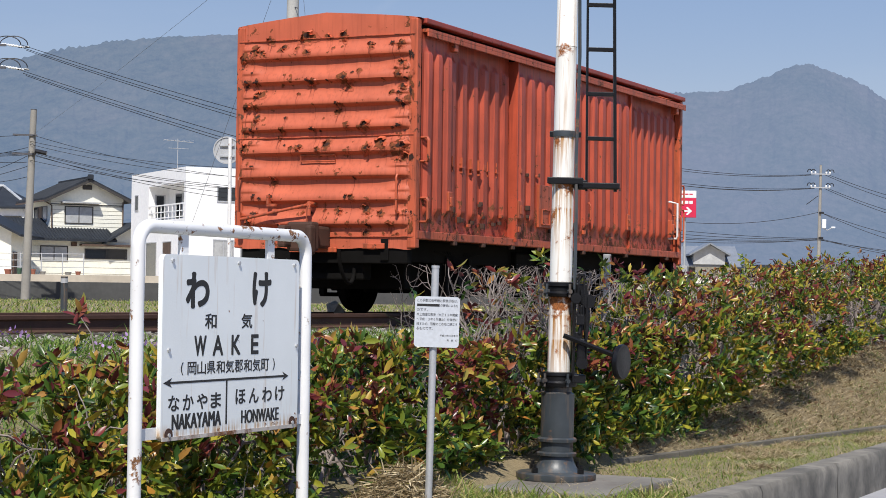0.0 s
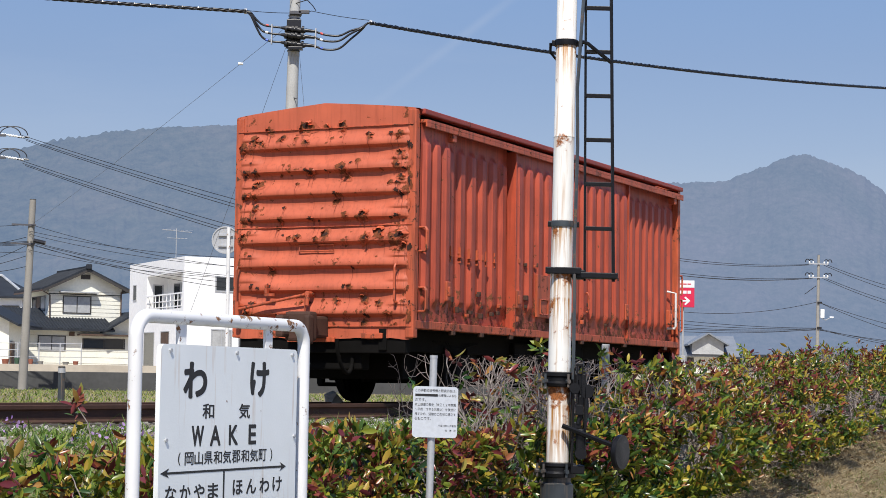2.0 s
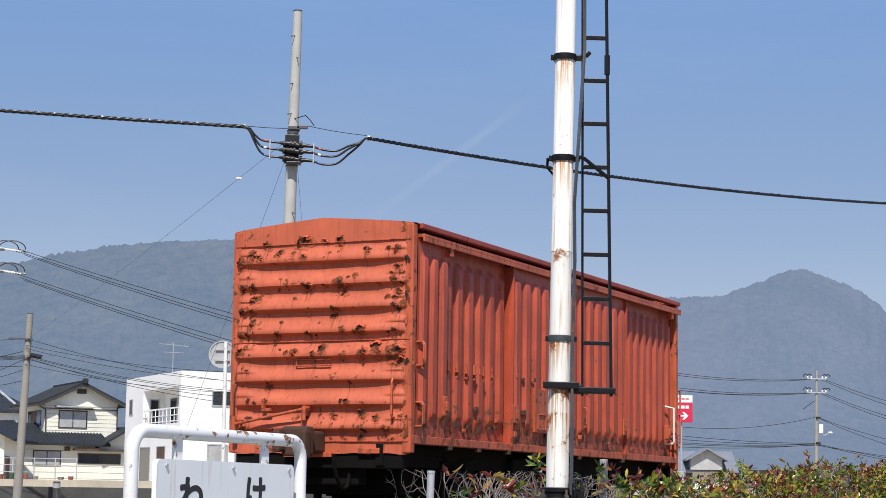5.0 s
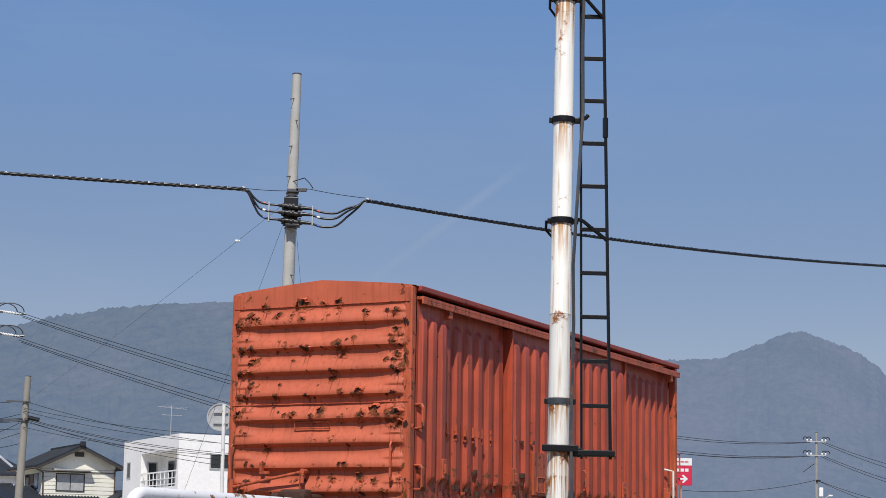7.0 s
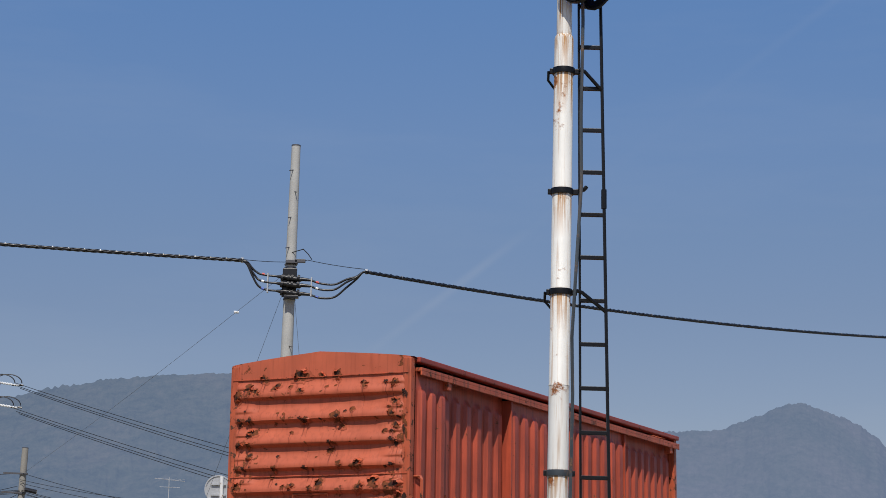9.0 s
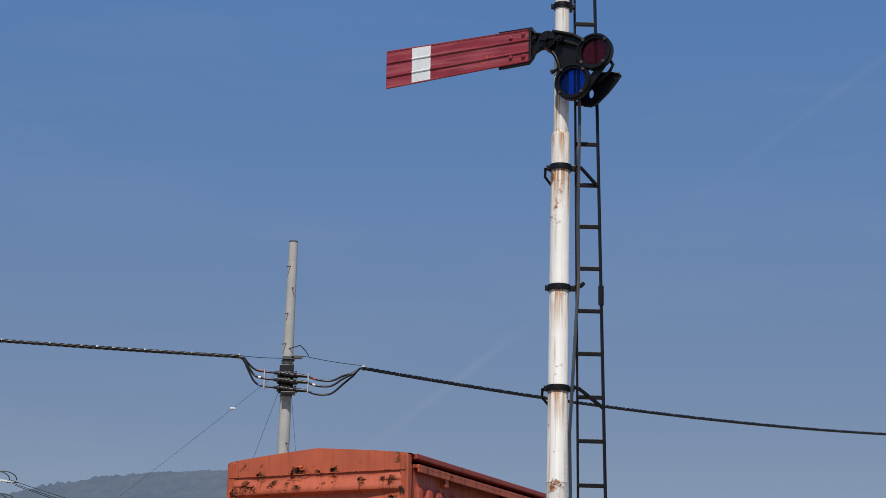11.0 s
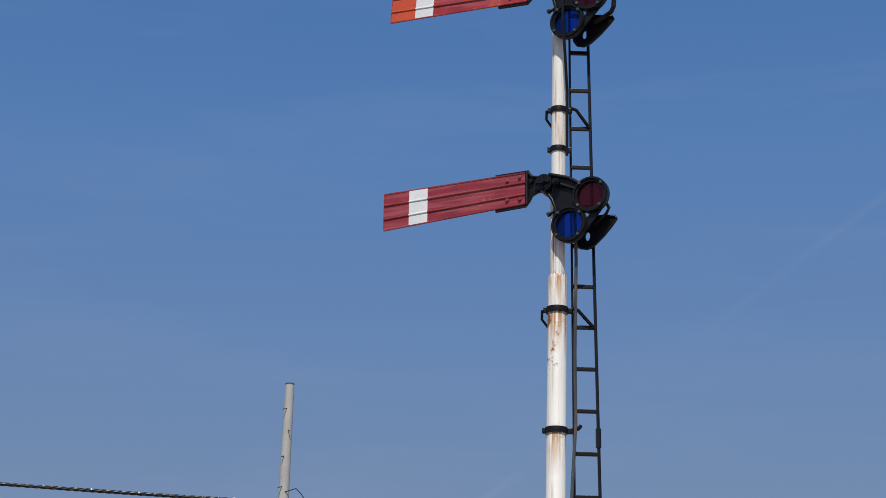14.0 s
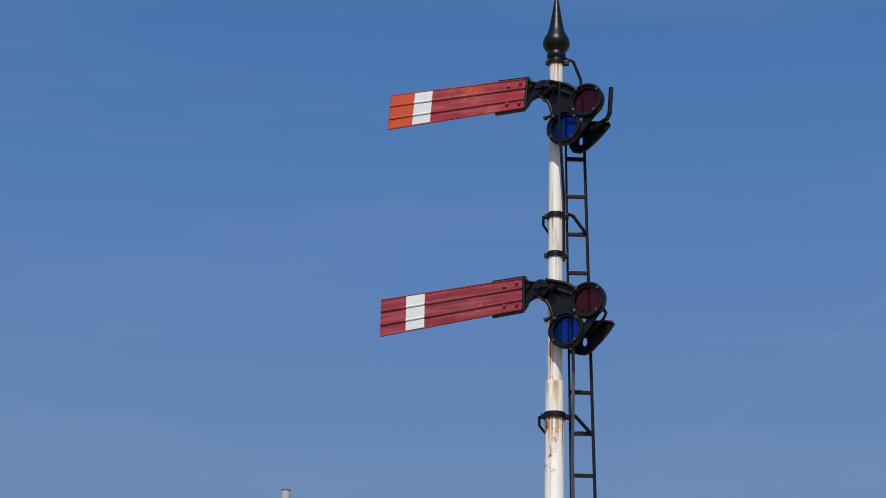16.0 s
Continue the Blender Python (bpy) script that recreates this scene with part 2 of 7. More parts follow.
WIRE_GREY = plain("wire_grey", (0.10, 0.10, 0.11), 0.5, 0.3, 0.2, 3, 30, 0)
INK = plain("sign_ink", (0.014, 0.013, 0.013), 0.5, 0, 0.3, 20, 90, 0)
GALV = plain("galvanised_steel", (0.50, 0.51, 0.52), 0.45, 0.4, 0.15, 6, 60, 0.05)
ARM_RED = weathered("arm_red_enamel", (0.28, 0.032, 0.042), (0.55, 0.085, 0.035), rough=0.32, spot=7, cover=0.60, streak=(1.6, 1.6, 26), streak_at=0.47, streak_col=(0.42, 0.11, 0.12), edge=0.04, fade=0.35)
ARM_RED_UP = weathered("arm_red_enamel_worn", (0.36, 0.035, 0.042), (0.66, 0.10, 0.03), rough=0.32, spot=3, cover=0.50, streak=(1.6, 1.6, 26), streak_at=0.48, streak_col=(0.44, 0.12, 0.12), edge=0.14, fade=0.35)
ARM_ORANGE = weathered("arm_orange_fade", (0.60, 0.085, 0.025), (0.36, 0.04, 0.04), rough=0.35, spot=7, cover=0.56, streak=(1.6, 1.6, 26), streak_at=0.55, streak_col=(0.40, 0.08, 0.06), edge=0.08, fade=0.2)
ARM_WHITE = plain("arm_white_enamel", (0.78, 0.80, 0.80), 0.4, 0, 0.08, 8, 40, 0)
BOARK = plain("shrub_bark", (0.25, 0.212, 0.19), 0.9, 0, 0.4, 12, 90, 0.4)
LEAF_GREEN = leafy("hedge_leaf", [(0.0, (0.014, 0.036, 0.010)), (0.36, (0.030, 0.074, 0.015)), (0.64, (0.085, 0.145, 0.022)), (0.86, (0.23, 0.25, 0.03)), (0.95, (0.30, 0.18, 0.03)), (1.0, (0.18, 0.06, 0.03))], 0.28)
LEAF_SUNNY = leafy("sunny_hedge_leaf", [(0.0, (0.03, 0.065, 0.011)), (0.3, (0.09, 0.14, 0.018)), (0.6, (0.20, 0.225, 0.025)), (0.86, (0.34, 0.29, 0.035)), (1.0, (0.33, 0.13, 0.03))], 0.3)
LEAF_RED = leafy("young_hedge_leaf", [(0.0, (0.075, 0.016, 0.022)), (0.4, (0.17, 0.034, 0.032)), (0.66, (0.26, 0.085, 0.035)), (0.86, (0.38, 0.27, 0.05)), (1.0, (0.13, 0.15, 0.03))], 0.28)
LUSH = leafy("lush_grass_blade", [(0.0, (0.05, 0.11, 0.016)), (0.6, (0.12, 0.21, 0.03)), (1.0, (0.26, 0.28, 0.07))], 0.6)
GRASS = leafy("grass_blade", [(0.0, (0.07, 0.12, 0.018)), (0.5, (0.17, 0.23, 0.035)), (0.8, (0.30, 0.28, 0.09)), (1.0, (0.42, 0.34, 0.17))], 0.6)
DRY = leafy("dry_grass", [(0.0, (0.10, 0.07, 0.035)), (0.4, (0.28, 0.21, 0.11)), (0.75, (0.46, 0.37, 0.22)), (1.0, (0.62, 0.53, 0.36))], 0.8)


def ground_mat():
    m, nt, p = start("bank_earth")
    a = ramp(nt, noise_tex(nt, 1.1, 7, 0.7), [(0.34, (0.24, 0.18, 0.105)), (0.5, (0.17, 0.135, 0.07)), (0.62, (0.10, 0.12, 0.045)), (0.72, (0.06, 0.05, 0.03))])
    g = noise_tex(nt, 55, 6, 0.75)
    c = mix(nt, 0.5, a, ramp(nt, g, [(0.32, (0.08, 0.06, 0.035)), (0.55, (0.28, 0.23, 0.13)), (0.75, (0.55, 0.46, 0.30))]))
    nt.links.new(c, p.inputs["Base Color"])
    p.inputs["Roughness"].default_value = 0.95
    bump(nt, p, g, 0.6, 0.012)
    return m


EARTH = ground_mat()


# ---- mesh helpers ----
def part(name, bm, material, parent=None, label="", smooth=None):
    """Link a bmesh or mesh as one object under a thing or part."""
    if isinstance(bm, bmesh.types.BMesh):
        me = bpy.data.meshes.new(name)
        bmesh.ops.recalc_face_normals(bm, faces=bm.faces[:])
        bm.to_mesh(me)
        bm.free()
    else:
        me = bm
    if material and not me.materials:
        me.materials.append(material)
    if smooth:
        me.shade_smooth()
        me.set_sharp_from_angle(angle=radians(smooth))
    ob = new(name, me)
    if parent:
        ob.parent = parent
    if label:
        tagged(ob, label)
    return ob


def thing(name, m, label, category, group="", kind=""):
    ob = new(name)
    ob.empty_display_size = 0.1
    ob.matrix_world = m
    return tagged(ob, label, category, group, kind)


def box(bm, x0, x1, y0, y1, z0, z1, bevel=0.0):
    r = bmesh.ops.create_cube(bm, size=1.0, matrix=Matrix.Translation(((x0 + x1) / 2, (y0 + y1) / 2, (z0 + z1) / 2)) @ Matrix.Diagonal((abs(x1 - x0), abs(y1 - y0), abs(z1 - z0), 1)))
    if bevel:
        es = list({e for v in r["verts"] for e in v.link_edges})
        bmesh.ops.bevel(bm, geom=es, offset=bevel, segments=2, affect="EDGES", profile=0.6)
    return bm


def boxes(*specs, bevel=0.0):
    bm = bmesh.new()
    for s in specs:
        box(bm, *s, bevel=bevel)
    return bm


def tube(bm, pts, radii, seg=10, caps=True):
    """A round tube swept along points; radii: one number or one for each point."""
    pts = [Vector(q) for q in pts]
    if isinstance(radii, (int, float)):
        radii = [radii] * len(pts)
    rings, side, d = [], None, Vector((0, 0, 1))
    for i, q in enumerate(pts):
        step = pts[min(i + 1, len(pts) - 1)] - pts[max(i - 1, 0)]
        d = step.normalized() if step.length > 1e-7 else d
        if side is None:
            side = d.orthogonal().normalized()
        side = (side - d * side.dot(d)).normalized()
        up = d.cross(side)
        rings.append([bm.verts.new(q + (side * math.cos(a) + up * math.sin(a)) * radii[i]) for a in (k * math.tau / seg for k in range(seg))])
    for a, b in zip(rings, rings[1:]):
        for k in range(seg):
            bm.faces.new((a[k], a[(k + 1) % seg], b[(k + 1) % seg], b[k]))
    if caps:
        bm.faces.new(rings[0][::-1])
        bm.faces.new(rings[-1])
    return bm


def tubes(*specs, seg=10):
    bm = bmesh.new()
    for pts, r in specs:
        tube(bm, pts, r, seg)
    return bm


def lathe(bm, profile, seg=24, centre=(0, 0)):
    """Turn (radius, z) pairs round the upright axis at centre."""
    return tube(bm, [(centre[0], centre[1], z) for r, z in profile], [max(r, 1e-4) for r, z in profile], seg)


def plate(bm, outline, y0, y1):
    """A flat plate: an outline of (x, z) with thickness from y0 to y1."""
    a = [bm.verts.new((x, y0, z)) for x, z in outline]
    b = [bm.verts.new((x, y1, z)) for x, z in outline]
    bm.faces.new(a)
    bm.faces.new(b[::-1])
    for i in range(len(a)):
        j = (i + 1) % len(a)
        bm.faces.new((a[j], a[i], b[i], b[j]))
    return bm


def ring(bm, cx, cz, r_out, r_in, y0, y1, seg=32):
    vs = []
    for r, y in ((r_out, y0), (r_in, y0), (r_in, y1), (r_out, y1)):
        vs.append([bm.verts.new((cx + r * math.cos(k * math.tau / seg), y, cz + r * math.sin(k * math.tau / seg))) for k in range(seg)])
    for i in range(4):
        a, b = vs[i], vs[(i + 1) % 4]
        for k in range(seg):
            bm.faces.new((a[k], a[(k + 1) % seg], b[(k + 1) % seg], b[k]))
    return bm


def circle(cx, cz, r, a0=0, a1=360, n=24):
    return [(cx + r * math.cos(radians(a0 + (a1 - a0) * k / n)), cz + r * math.sin(radians(a0 + (a1 - a0) * k / n))) for k in range(n + (abs(a1 - a0) < 359))]


def arc_pts(c, a, b, deg0, deg1, n=8):
    """Points on an arc about c in the plane of the vectors a and b."""
    c, a, b = Vector(c), Vector(a), Vector(b)
    return [c + a * math.cos(radians(deg0 + (deg1 - deg0) * k / n)) + b * math.sin(radians(deg0 + (deg1 - deg0) * k / n)) for k in range(n + 1)]


def sheet(name, us, vs, fn, mat_):
    """A grid mesh over us x vs; fn gives the point."""
    verts = [fn(a, b) for b in vs for a in us]
    n = len(us)
    faces = [(j * n + i, j * n + i + 1, (j + 1) * n + i + 1, (j + 1) * n + i) for j in range(len(vs) - 1) for i in range(n - 1)]
    me = bpy.data.meshes.new(name)
    me.from_pydata(verts, [], faces)
    me.materials.append(mat_)
    return me


def writing(body, width, height, mat_, name="lettering", bold=0.0):
    """Lettering as a mesh in the xz plane, stretched to width x height about its own middle, facing -y."""
    cu = bpy.data.curves.new(name, "FONT")
    cu.body, cu.extrude = body, 0.004
    tmp = new("tmp", cu)
    bpy.context.view_layer.update()
    me = bpy.data.meshes.new_from_object(tmp.evaluated_get(bpy.context.evaluated_depsgraph_get()))
    bpy.data.objects.remove(tmp)
    co = np.array([v.co for v in me.vertices])
    lo, hi = co.min(0), co.max(0)
    k = (co - (lo + hi) / 2) / np.maximum(hi - lo, 1e-6)
    out = np.stack([k[:, 0] * width, k[:, 2] * -0.0006, k[:, 1] * height], 1)
    # bold strokes: the same letters laid a stroke's width apart
    polys = [tuple(q.vertices) for q in me.polygons]
    vs, fs = [], []
    for i, (a, b) in enumerate(((0, 0), (1, 0), (-1, 0), (0, 1), (0, -1), (0.7, 0.7), (-0.7, 0.7), (0.7, -0.7), (-0.7, -0.7)) if bold else ((0, 0),)):
        fs += [tuple(v + len(vs) for v in q) for q in polys]
        vs += (out + [a * bold * width, -0.00005 * i, b * bold * height]).tolist()
    flat = bpy.data.meshes.new(name)
    flat.from_pydata(vs, [], fs)
    flat.materials.append(mat_)
    return flat


def roundrect(x0, x1, z0, z1, r):
    """Outline of a rectangle with rounded corners."""
    out = []
    for cx, cz, a in ((x1 - r, z1 - r, 0), (x0 + r, z1 - r, 90), (x0 + r, z0 + r, 180), (x1 - r, z0 + r, 270)):
        out += circle(cx, cz, r, a, a + 90, 6)
    return out


def smoothstep(a, b, x):
    k = min(1.0, max(0.0, (x - a) / (b - a)))
    return k * k * (3 - 2 * k)


def lerp_table(x, rows):
    if x <= rows[0][0]:
        return rows[0][1]
    for (a, va), (b, vb) in zip(rows, rows[1:]):
        if x <= b:
            return va + (vb - va) * smoothstep(a, b, x)
    return rows[-1][1]


# ---- plan: everything beside the track is laid out in the track's own axes ----
# local x: away from the wagon towards the road, local y: along the rails, z up
TRACK = pose(-0.31, 20.5, 0, 0, 0, -26)
RAIL_TOP = 1.35


def bank(s):
    return lerp_table(s, [(-9, 0.34), (-4, 0.46), (6, 0.98)])


def kerb_line(s):
    return 4.16 + 0.16 * (s + 4)


def height(p, s):
    if p > 5.47:
        return -0.03
    far = 1.10
    if p < -3.4:
        return far
    if p < 0.5:
        return far + (1.165 - far) * smoothstep(-3.4, -2.6, p)
    b = bank(s)
    if p < 3.1:
        return 1.165 + (b - 1.165) * smoothstep(0.5, 3.1, p)
    if p < 3.9:
        return b
    k = max(4.15, min(5.3, kerb_line(s)))
    return b + (0.27 - b) * smoothstep(3.9, k, p) if p < k else 0.27


# ---- ground ----
ps = sorted(set([-3000, -1500, -700, -300, -150, -80, -40, -20, -10, -6, 5.46, 5.475, 7, 10, 20, 60, 200, 800, 3000] + [round(-4 + 0.1 * k, 2) for k in range(95)]))
ss = sorted(set([-3000, -1000, -300, -100, -50, -30, -20, 20, 30, 50, 100, 300, 1000, 3000] + [round(-18 + 0.25 * k, 2) for k in range(145)]))


def ground_point(p, s):
    near = abs(s) < 18 and -8 < p < 5.45
    return (p, s, height(p, s) + (noise.noise((p * 1.7, s * 1.7, 0)) * 0.02 if near else 0))


g = part("ground", sheet("ground", ps, ss, ground_point, EARTH), None, smooth=60)
g.matrix_world = TRACK
tagged(g, "grassy earth bank and flat field beside the track", "ground", kind="structure")
road = part("road", boxes((5.66, 16, -40, 60, -0.2, 0.0)), ASPHALT)
road.matrix_world = TRACK
tagged(road, "pale grey road surface in front of the kerb", "road", kind="structure")

# low retaining kerb along the road, cast in lengths
kerb = thing("kerb", TRACK, "weathered grey concrete retaining kerb along the road", "kerb", kind="structure")
for k in range(-7, 10):
    me = sheet("kerb_block", [-0.15, 0.0, 0.1, 0.2, 0.28, 0.300, 0.312, 0.32, 0.45, 0.50], [k * 2.0 + 0.005 + 1.99 * i / 16 for i in range(17)], lambda a, y: (
        (5.66 - 0.02 * max(0, (a - 0.28) / 0.04) if a < 0.32 else 5.64 - (a - 0.32)) + 0.006 * noise.noise((y * 5, a * 9, 1)), y, (a if a < 0.32 else 0.318) + 0.006 * noise.noise((y * 4, a * 7, 2))), DARK_CONCRETE)
    part("kerb_block", me, None, kerb, smooth=50)
    part("kerb_core", boxes((5.44, 5.645, k * 2.0 + 0.008, k * 2.0 + 1.992, -0.15, 0.30)), DARK_CONCRETE, kerb)
edging = thing("edging", TRACK, "thin concrete edging at the foot of the bank", "kerb", kind="structure")
for k in range(-8, 13):
    s0, s1 = k * 0.6 + 0.004, k * 0.6 + 0.596
    bm = boxes((-0.04, 0.04, s0, s1, 0.1, 0.315), bevel=0.008)
    for v in bm.verts:
        v.co.x += kerb_line(v.co.y)
    part("edging_block", bm, EDGE_STONE, edging)

# ---- railway track ----
CENTRE = -1.14


def rail_thing(p):
    bm = bmesh.new()
    prof = [(-0.061, 0), (0.061, 0), (0.061, 0.012), (0.012, 0.028), (0.010, 0.105), (0.032, 0.118), (0.032, 0.148), (0.026, 0.153), (-0.026, 0.153), (-0.032, 0.148), (-0.032, 0.118), (-0.010, 0.105), (-0.012, 0.028), (-0.061, 0.012)]
    a = [bm.verts.new((p + x, -24, RAIL_TOP - 0.153 + z)) for x, z in prof]
    b = [bm.verts.new((p + x, 30, RAIL_TOP - 0.153 + z)) for x, z in prof]
    for i in range(len(a)):
        j = (i + 1) % len(a)
        bm.faces.new((a[i], a[j], b[j], b[i]))
    ob = part("rail", bm, RAIL_RUST)
    ob.matrix_world = TRACK
    return tagged(ob, "rust-brown steel rail on timber sleepers", "rail", "rails of the siding")


for off in (-0.55, 0.55):
    rail_thing(CENTRE + off)
first = part("sleeper", boxes((CENTRE - 1.05, CENTRE + 1.05, -0.1, 0.1, 1.06, RAIL_TOP - 0.155), bevel=0.012), SLEEPER)
first.matrix_world = TRACK @ pose(0, -20, 0)
tagged(first, "dark weathered timber sleeper under the rails", "sleeper", "sleepers of the siding")
for k in range(1, 72):
    copy_thing(first, TRACK @ pose(random.uniform(-0.03, 0.03), -20 + k * 0.62, 0))


def pebbles(name, n, rng, area, size, mat_, hug):
    """Many angular stones in one mesh."""
    base = np.array([(1, 0, 0), (-1, 0, 0), (0, 1, 0), (0, -1, 0), (0, 0, 1), (0, 0, -1)], float)
    tri = np.array([(0, 2, 4), (2, 1, 4), (1, 3, 4), (3, 0, 4), (2, 0, 5), (1, 2, 5), (3, 1, 5), (0, 3, 5)])
    vs, fs = [], []
    for i in range(n):
        p, s = rng.uniform(area[0], area[1]), rng.uniform(area[2], area[3])
        r = size * rng.lognormal(0, 0.35)
        q = np.array(Euler(rng.uniform(0, 6.28, 3)).to_matrix())
        v = (base * rng.uniform(0.6, 1.2, (6, 1)) * r) @ q.T
        v[:, 2] *= 0.8
        vs.append(v + [p, s, hug(p, s) + r * 0.3])
        fs.append(tri + 6 * i)
    me = bpy.data.meshes.new(name)
    me.from_pydata(np.concatenate(vs).tolist(), [], np.concatenate(fs).tolist())
    me.materials.append(mat_)
    return me


rng = np.random.default_rng(5)


def stone_mat():
    m, nt, p = start("ballast_mix")
    gi = nt.nodes.new("ShaderNodeNewGeometry")
    nt.links.new(ramp(nt, gi.outputs["Random Per Island"], [(0, (0.12, 0.10, 0.09)), (0.5, (0.27, 0.25, 0.22)), (0.85, (0.40, 0.38, 0.35)), (1, (0.6, 0.58, 0.55))]), p.inputs["Base Color"])
    p.inputs["Roughness"].default_value = 0.9
    return m


BALLAST = stone_mat()
bal = part("ballast", pebbles("ballast", 17000, rng, (-2.9, 1.15, -16, 12), 0.022, BALLAST, height), None)
bal.matrix_world = TRACK
tagged(bal, "loose grey and pale ballast stones round the sleepers", "ballast", kind="stuff")


# ---- boxcar ----
WAGON_L, WAGON_W = 8.85, 2.28
FLOOR, EAVES, PEAK = 2.17, 4.58, 4.69


def trapezoid(x, period, top, slope):
    """0 in the groove, 1 on the rib; ribs centred on whole periods."""
    d = abs((x / period + 0.5) % 1.0 - 0.5) * period
    return 1 - smoothstep(top / 2, top / 2 + slope, d)


def rib_panel(name, s0, s1, n, z0, z1, depth, p):
    """Pressed side sheet with upright ribs, whose ends run out."""
    period = (s1 - s0) / n
    us = sorted(set([s0, s1] + [s0 + period * (i + f) for i in range(n) for f in (0.0, 0.2, 0.27, 0.32, 0.38, 0.44, 0.56, 0.62, 0.68, 0.73, 0.8)]))
    vs = [z0, z0 + 0.1, z0 + 0.17] + [z0 + 0.19 + 0.02 * k for k in range(6)] + [z0 + 0.6, z0 + 1.0, z1 - 0.6] + [z1 - 0.27 + 0.02 * k for k in range(6)] + [z1 - 0.15, z1 - 0.08, z1]

    def fn(s, z):
        ends = smoothstep(z0 + 0.16, z0 + 0.28, z) * (1 - smoothstep(z1 - 0.28, z1 - 0.17, z))
        r = trapezoid(s - s0 - period / 2, period, period * 0.34, period * 0.14)
        dent = noise.noise((s * 1.3, z * 1.3, p)) * 0.006 + noise.noise((s * 5, z * 5, 3)) * 0.003
        return (p + depth * r * ends + dent, s, z)

    return sheet(name, us, vs, fn, ORANGE_SIDE_SHADED)


wagon = thing("boxcar", TRACK, "orange-red two-axle steel boxcar with flaking rusty paint, on rails", "railway wagon")


def end_depth(p, z):
    """How far the pressed ribs of an end stand out."""
    x = min(-p, WAGON_W + p)
    if not 2.26 < z < 4.42:
        return 0.0
    ph = ((z - 2.29) / 0.2671) % 1.0
    main = smoothstep(0.0, 0.16, ph) * (1 - smoothstep(0.22, 0.78, ph))
    side = smoothstep(0.45, 0.55, ph) * (1 - smoothstep(0.62, 0.85, ph))
    wide = smoothstep(0.05, 0.5, x)
    d = 0.064 * main * smoothstep(0.03, 0.12, x) * (0.55 + 0.45 * wide) + 0.020 * side * smoothstep(0.05, 0.10, x) * (1 - smoothstep(0.22, 0.38, x))
    return d * smoothstep(2.26, 2.3, z) * (1 - smoothstep(4.34, 4.42, z))


def end_dent(p, z, s):
    return noise.noise((p * 1.6, z * 2.2, s)) * 0.008 + noise.noise((p * 6, z * 6, s)) * 0.004


def end_wall(s, out):
    us = [-WAGON_W + WAGON_W * k / 90 for k in range(91)]
    vs = [2.06 + (EAVES - 2.06) * k / 230 for k in range(231)]

    def fn(p, z):
        d = end_depth(p, z) + end_dent(p, z, s)
        lift = (PEAK - EAVES) * smoothstep(4.4, EAVES, z) * (1 - abs(p + WAGON_W / 2) / (WAGON_W / 2)) ** 0.8
        bottom = 0.02 * noise.noise((p * 5, 0, 0)) if z < 2.1 else 0
        return (p, s + out * d, z + lift + bottom)

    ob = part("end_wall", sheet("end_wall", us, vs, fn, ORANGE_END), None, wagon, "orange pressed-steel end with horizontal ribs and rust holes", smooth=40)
    return ob


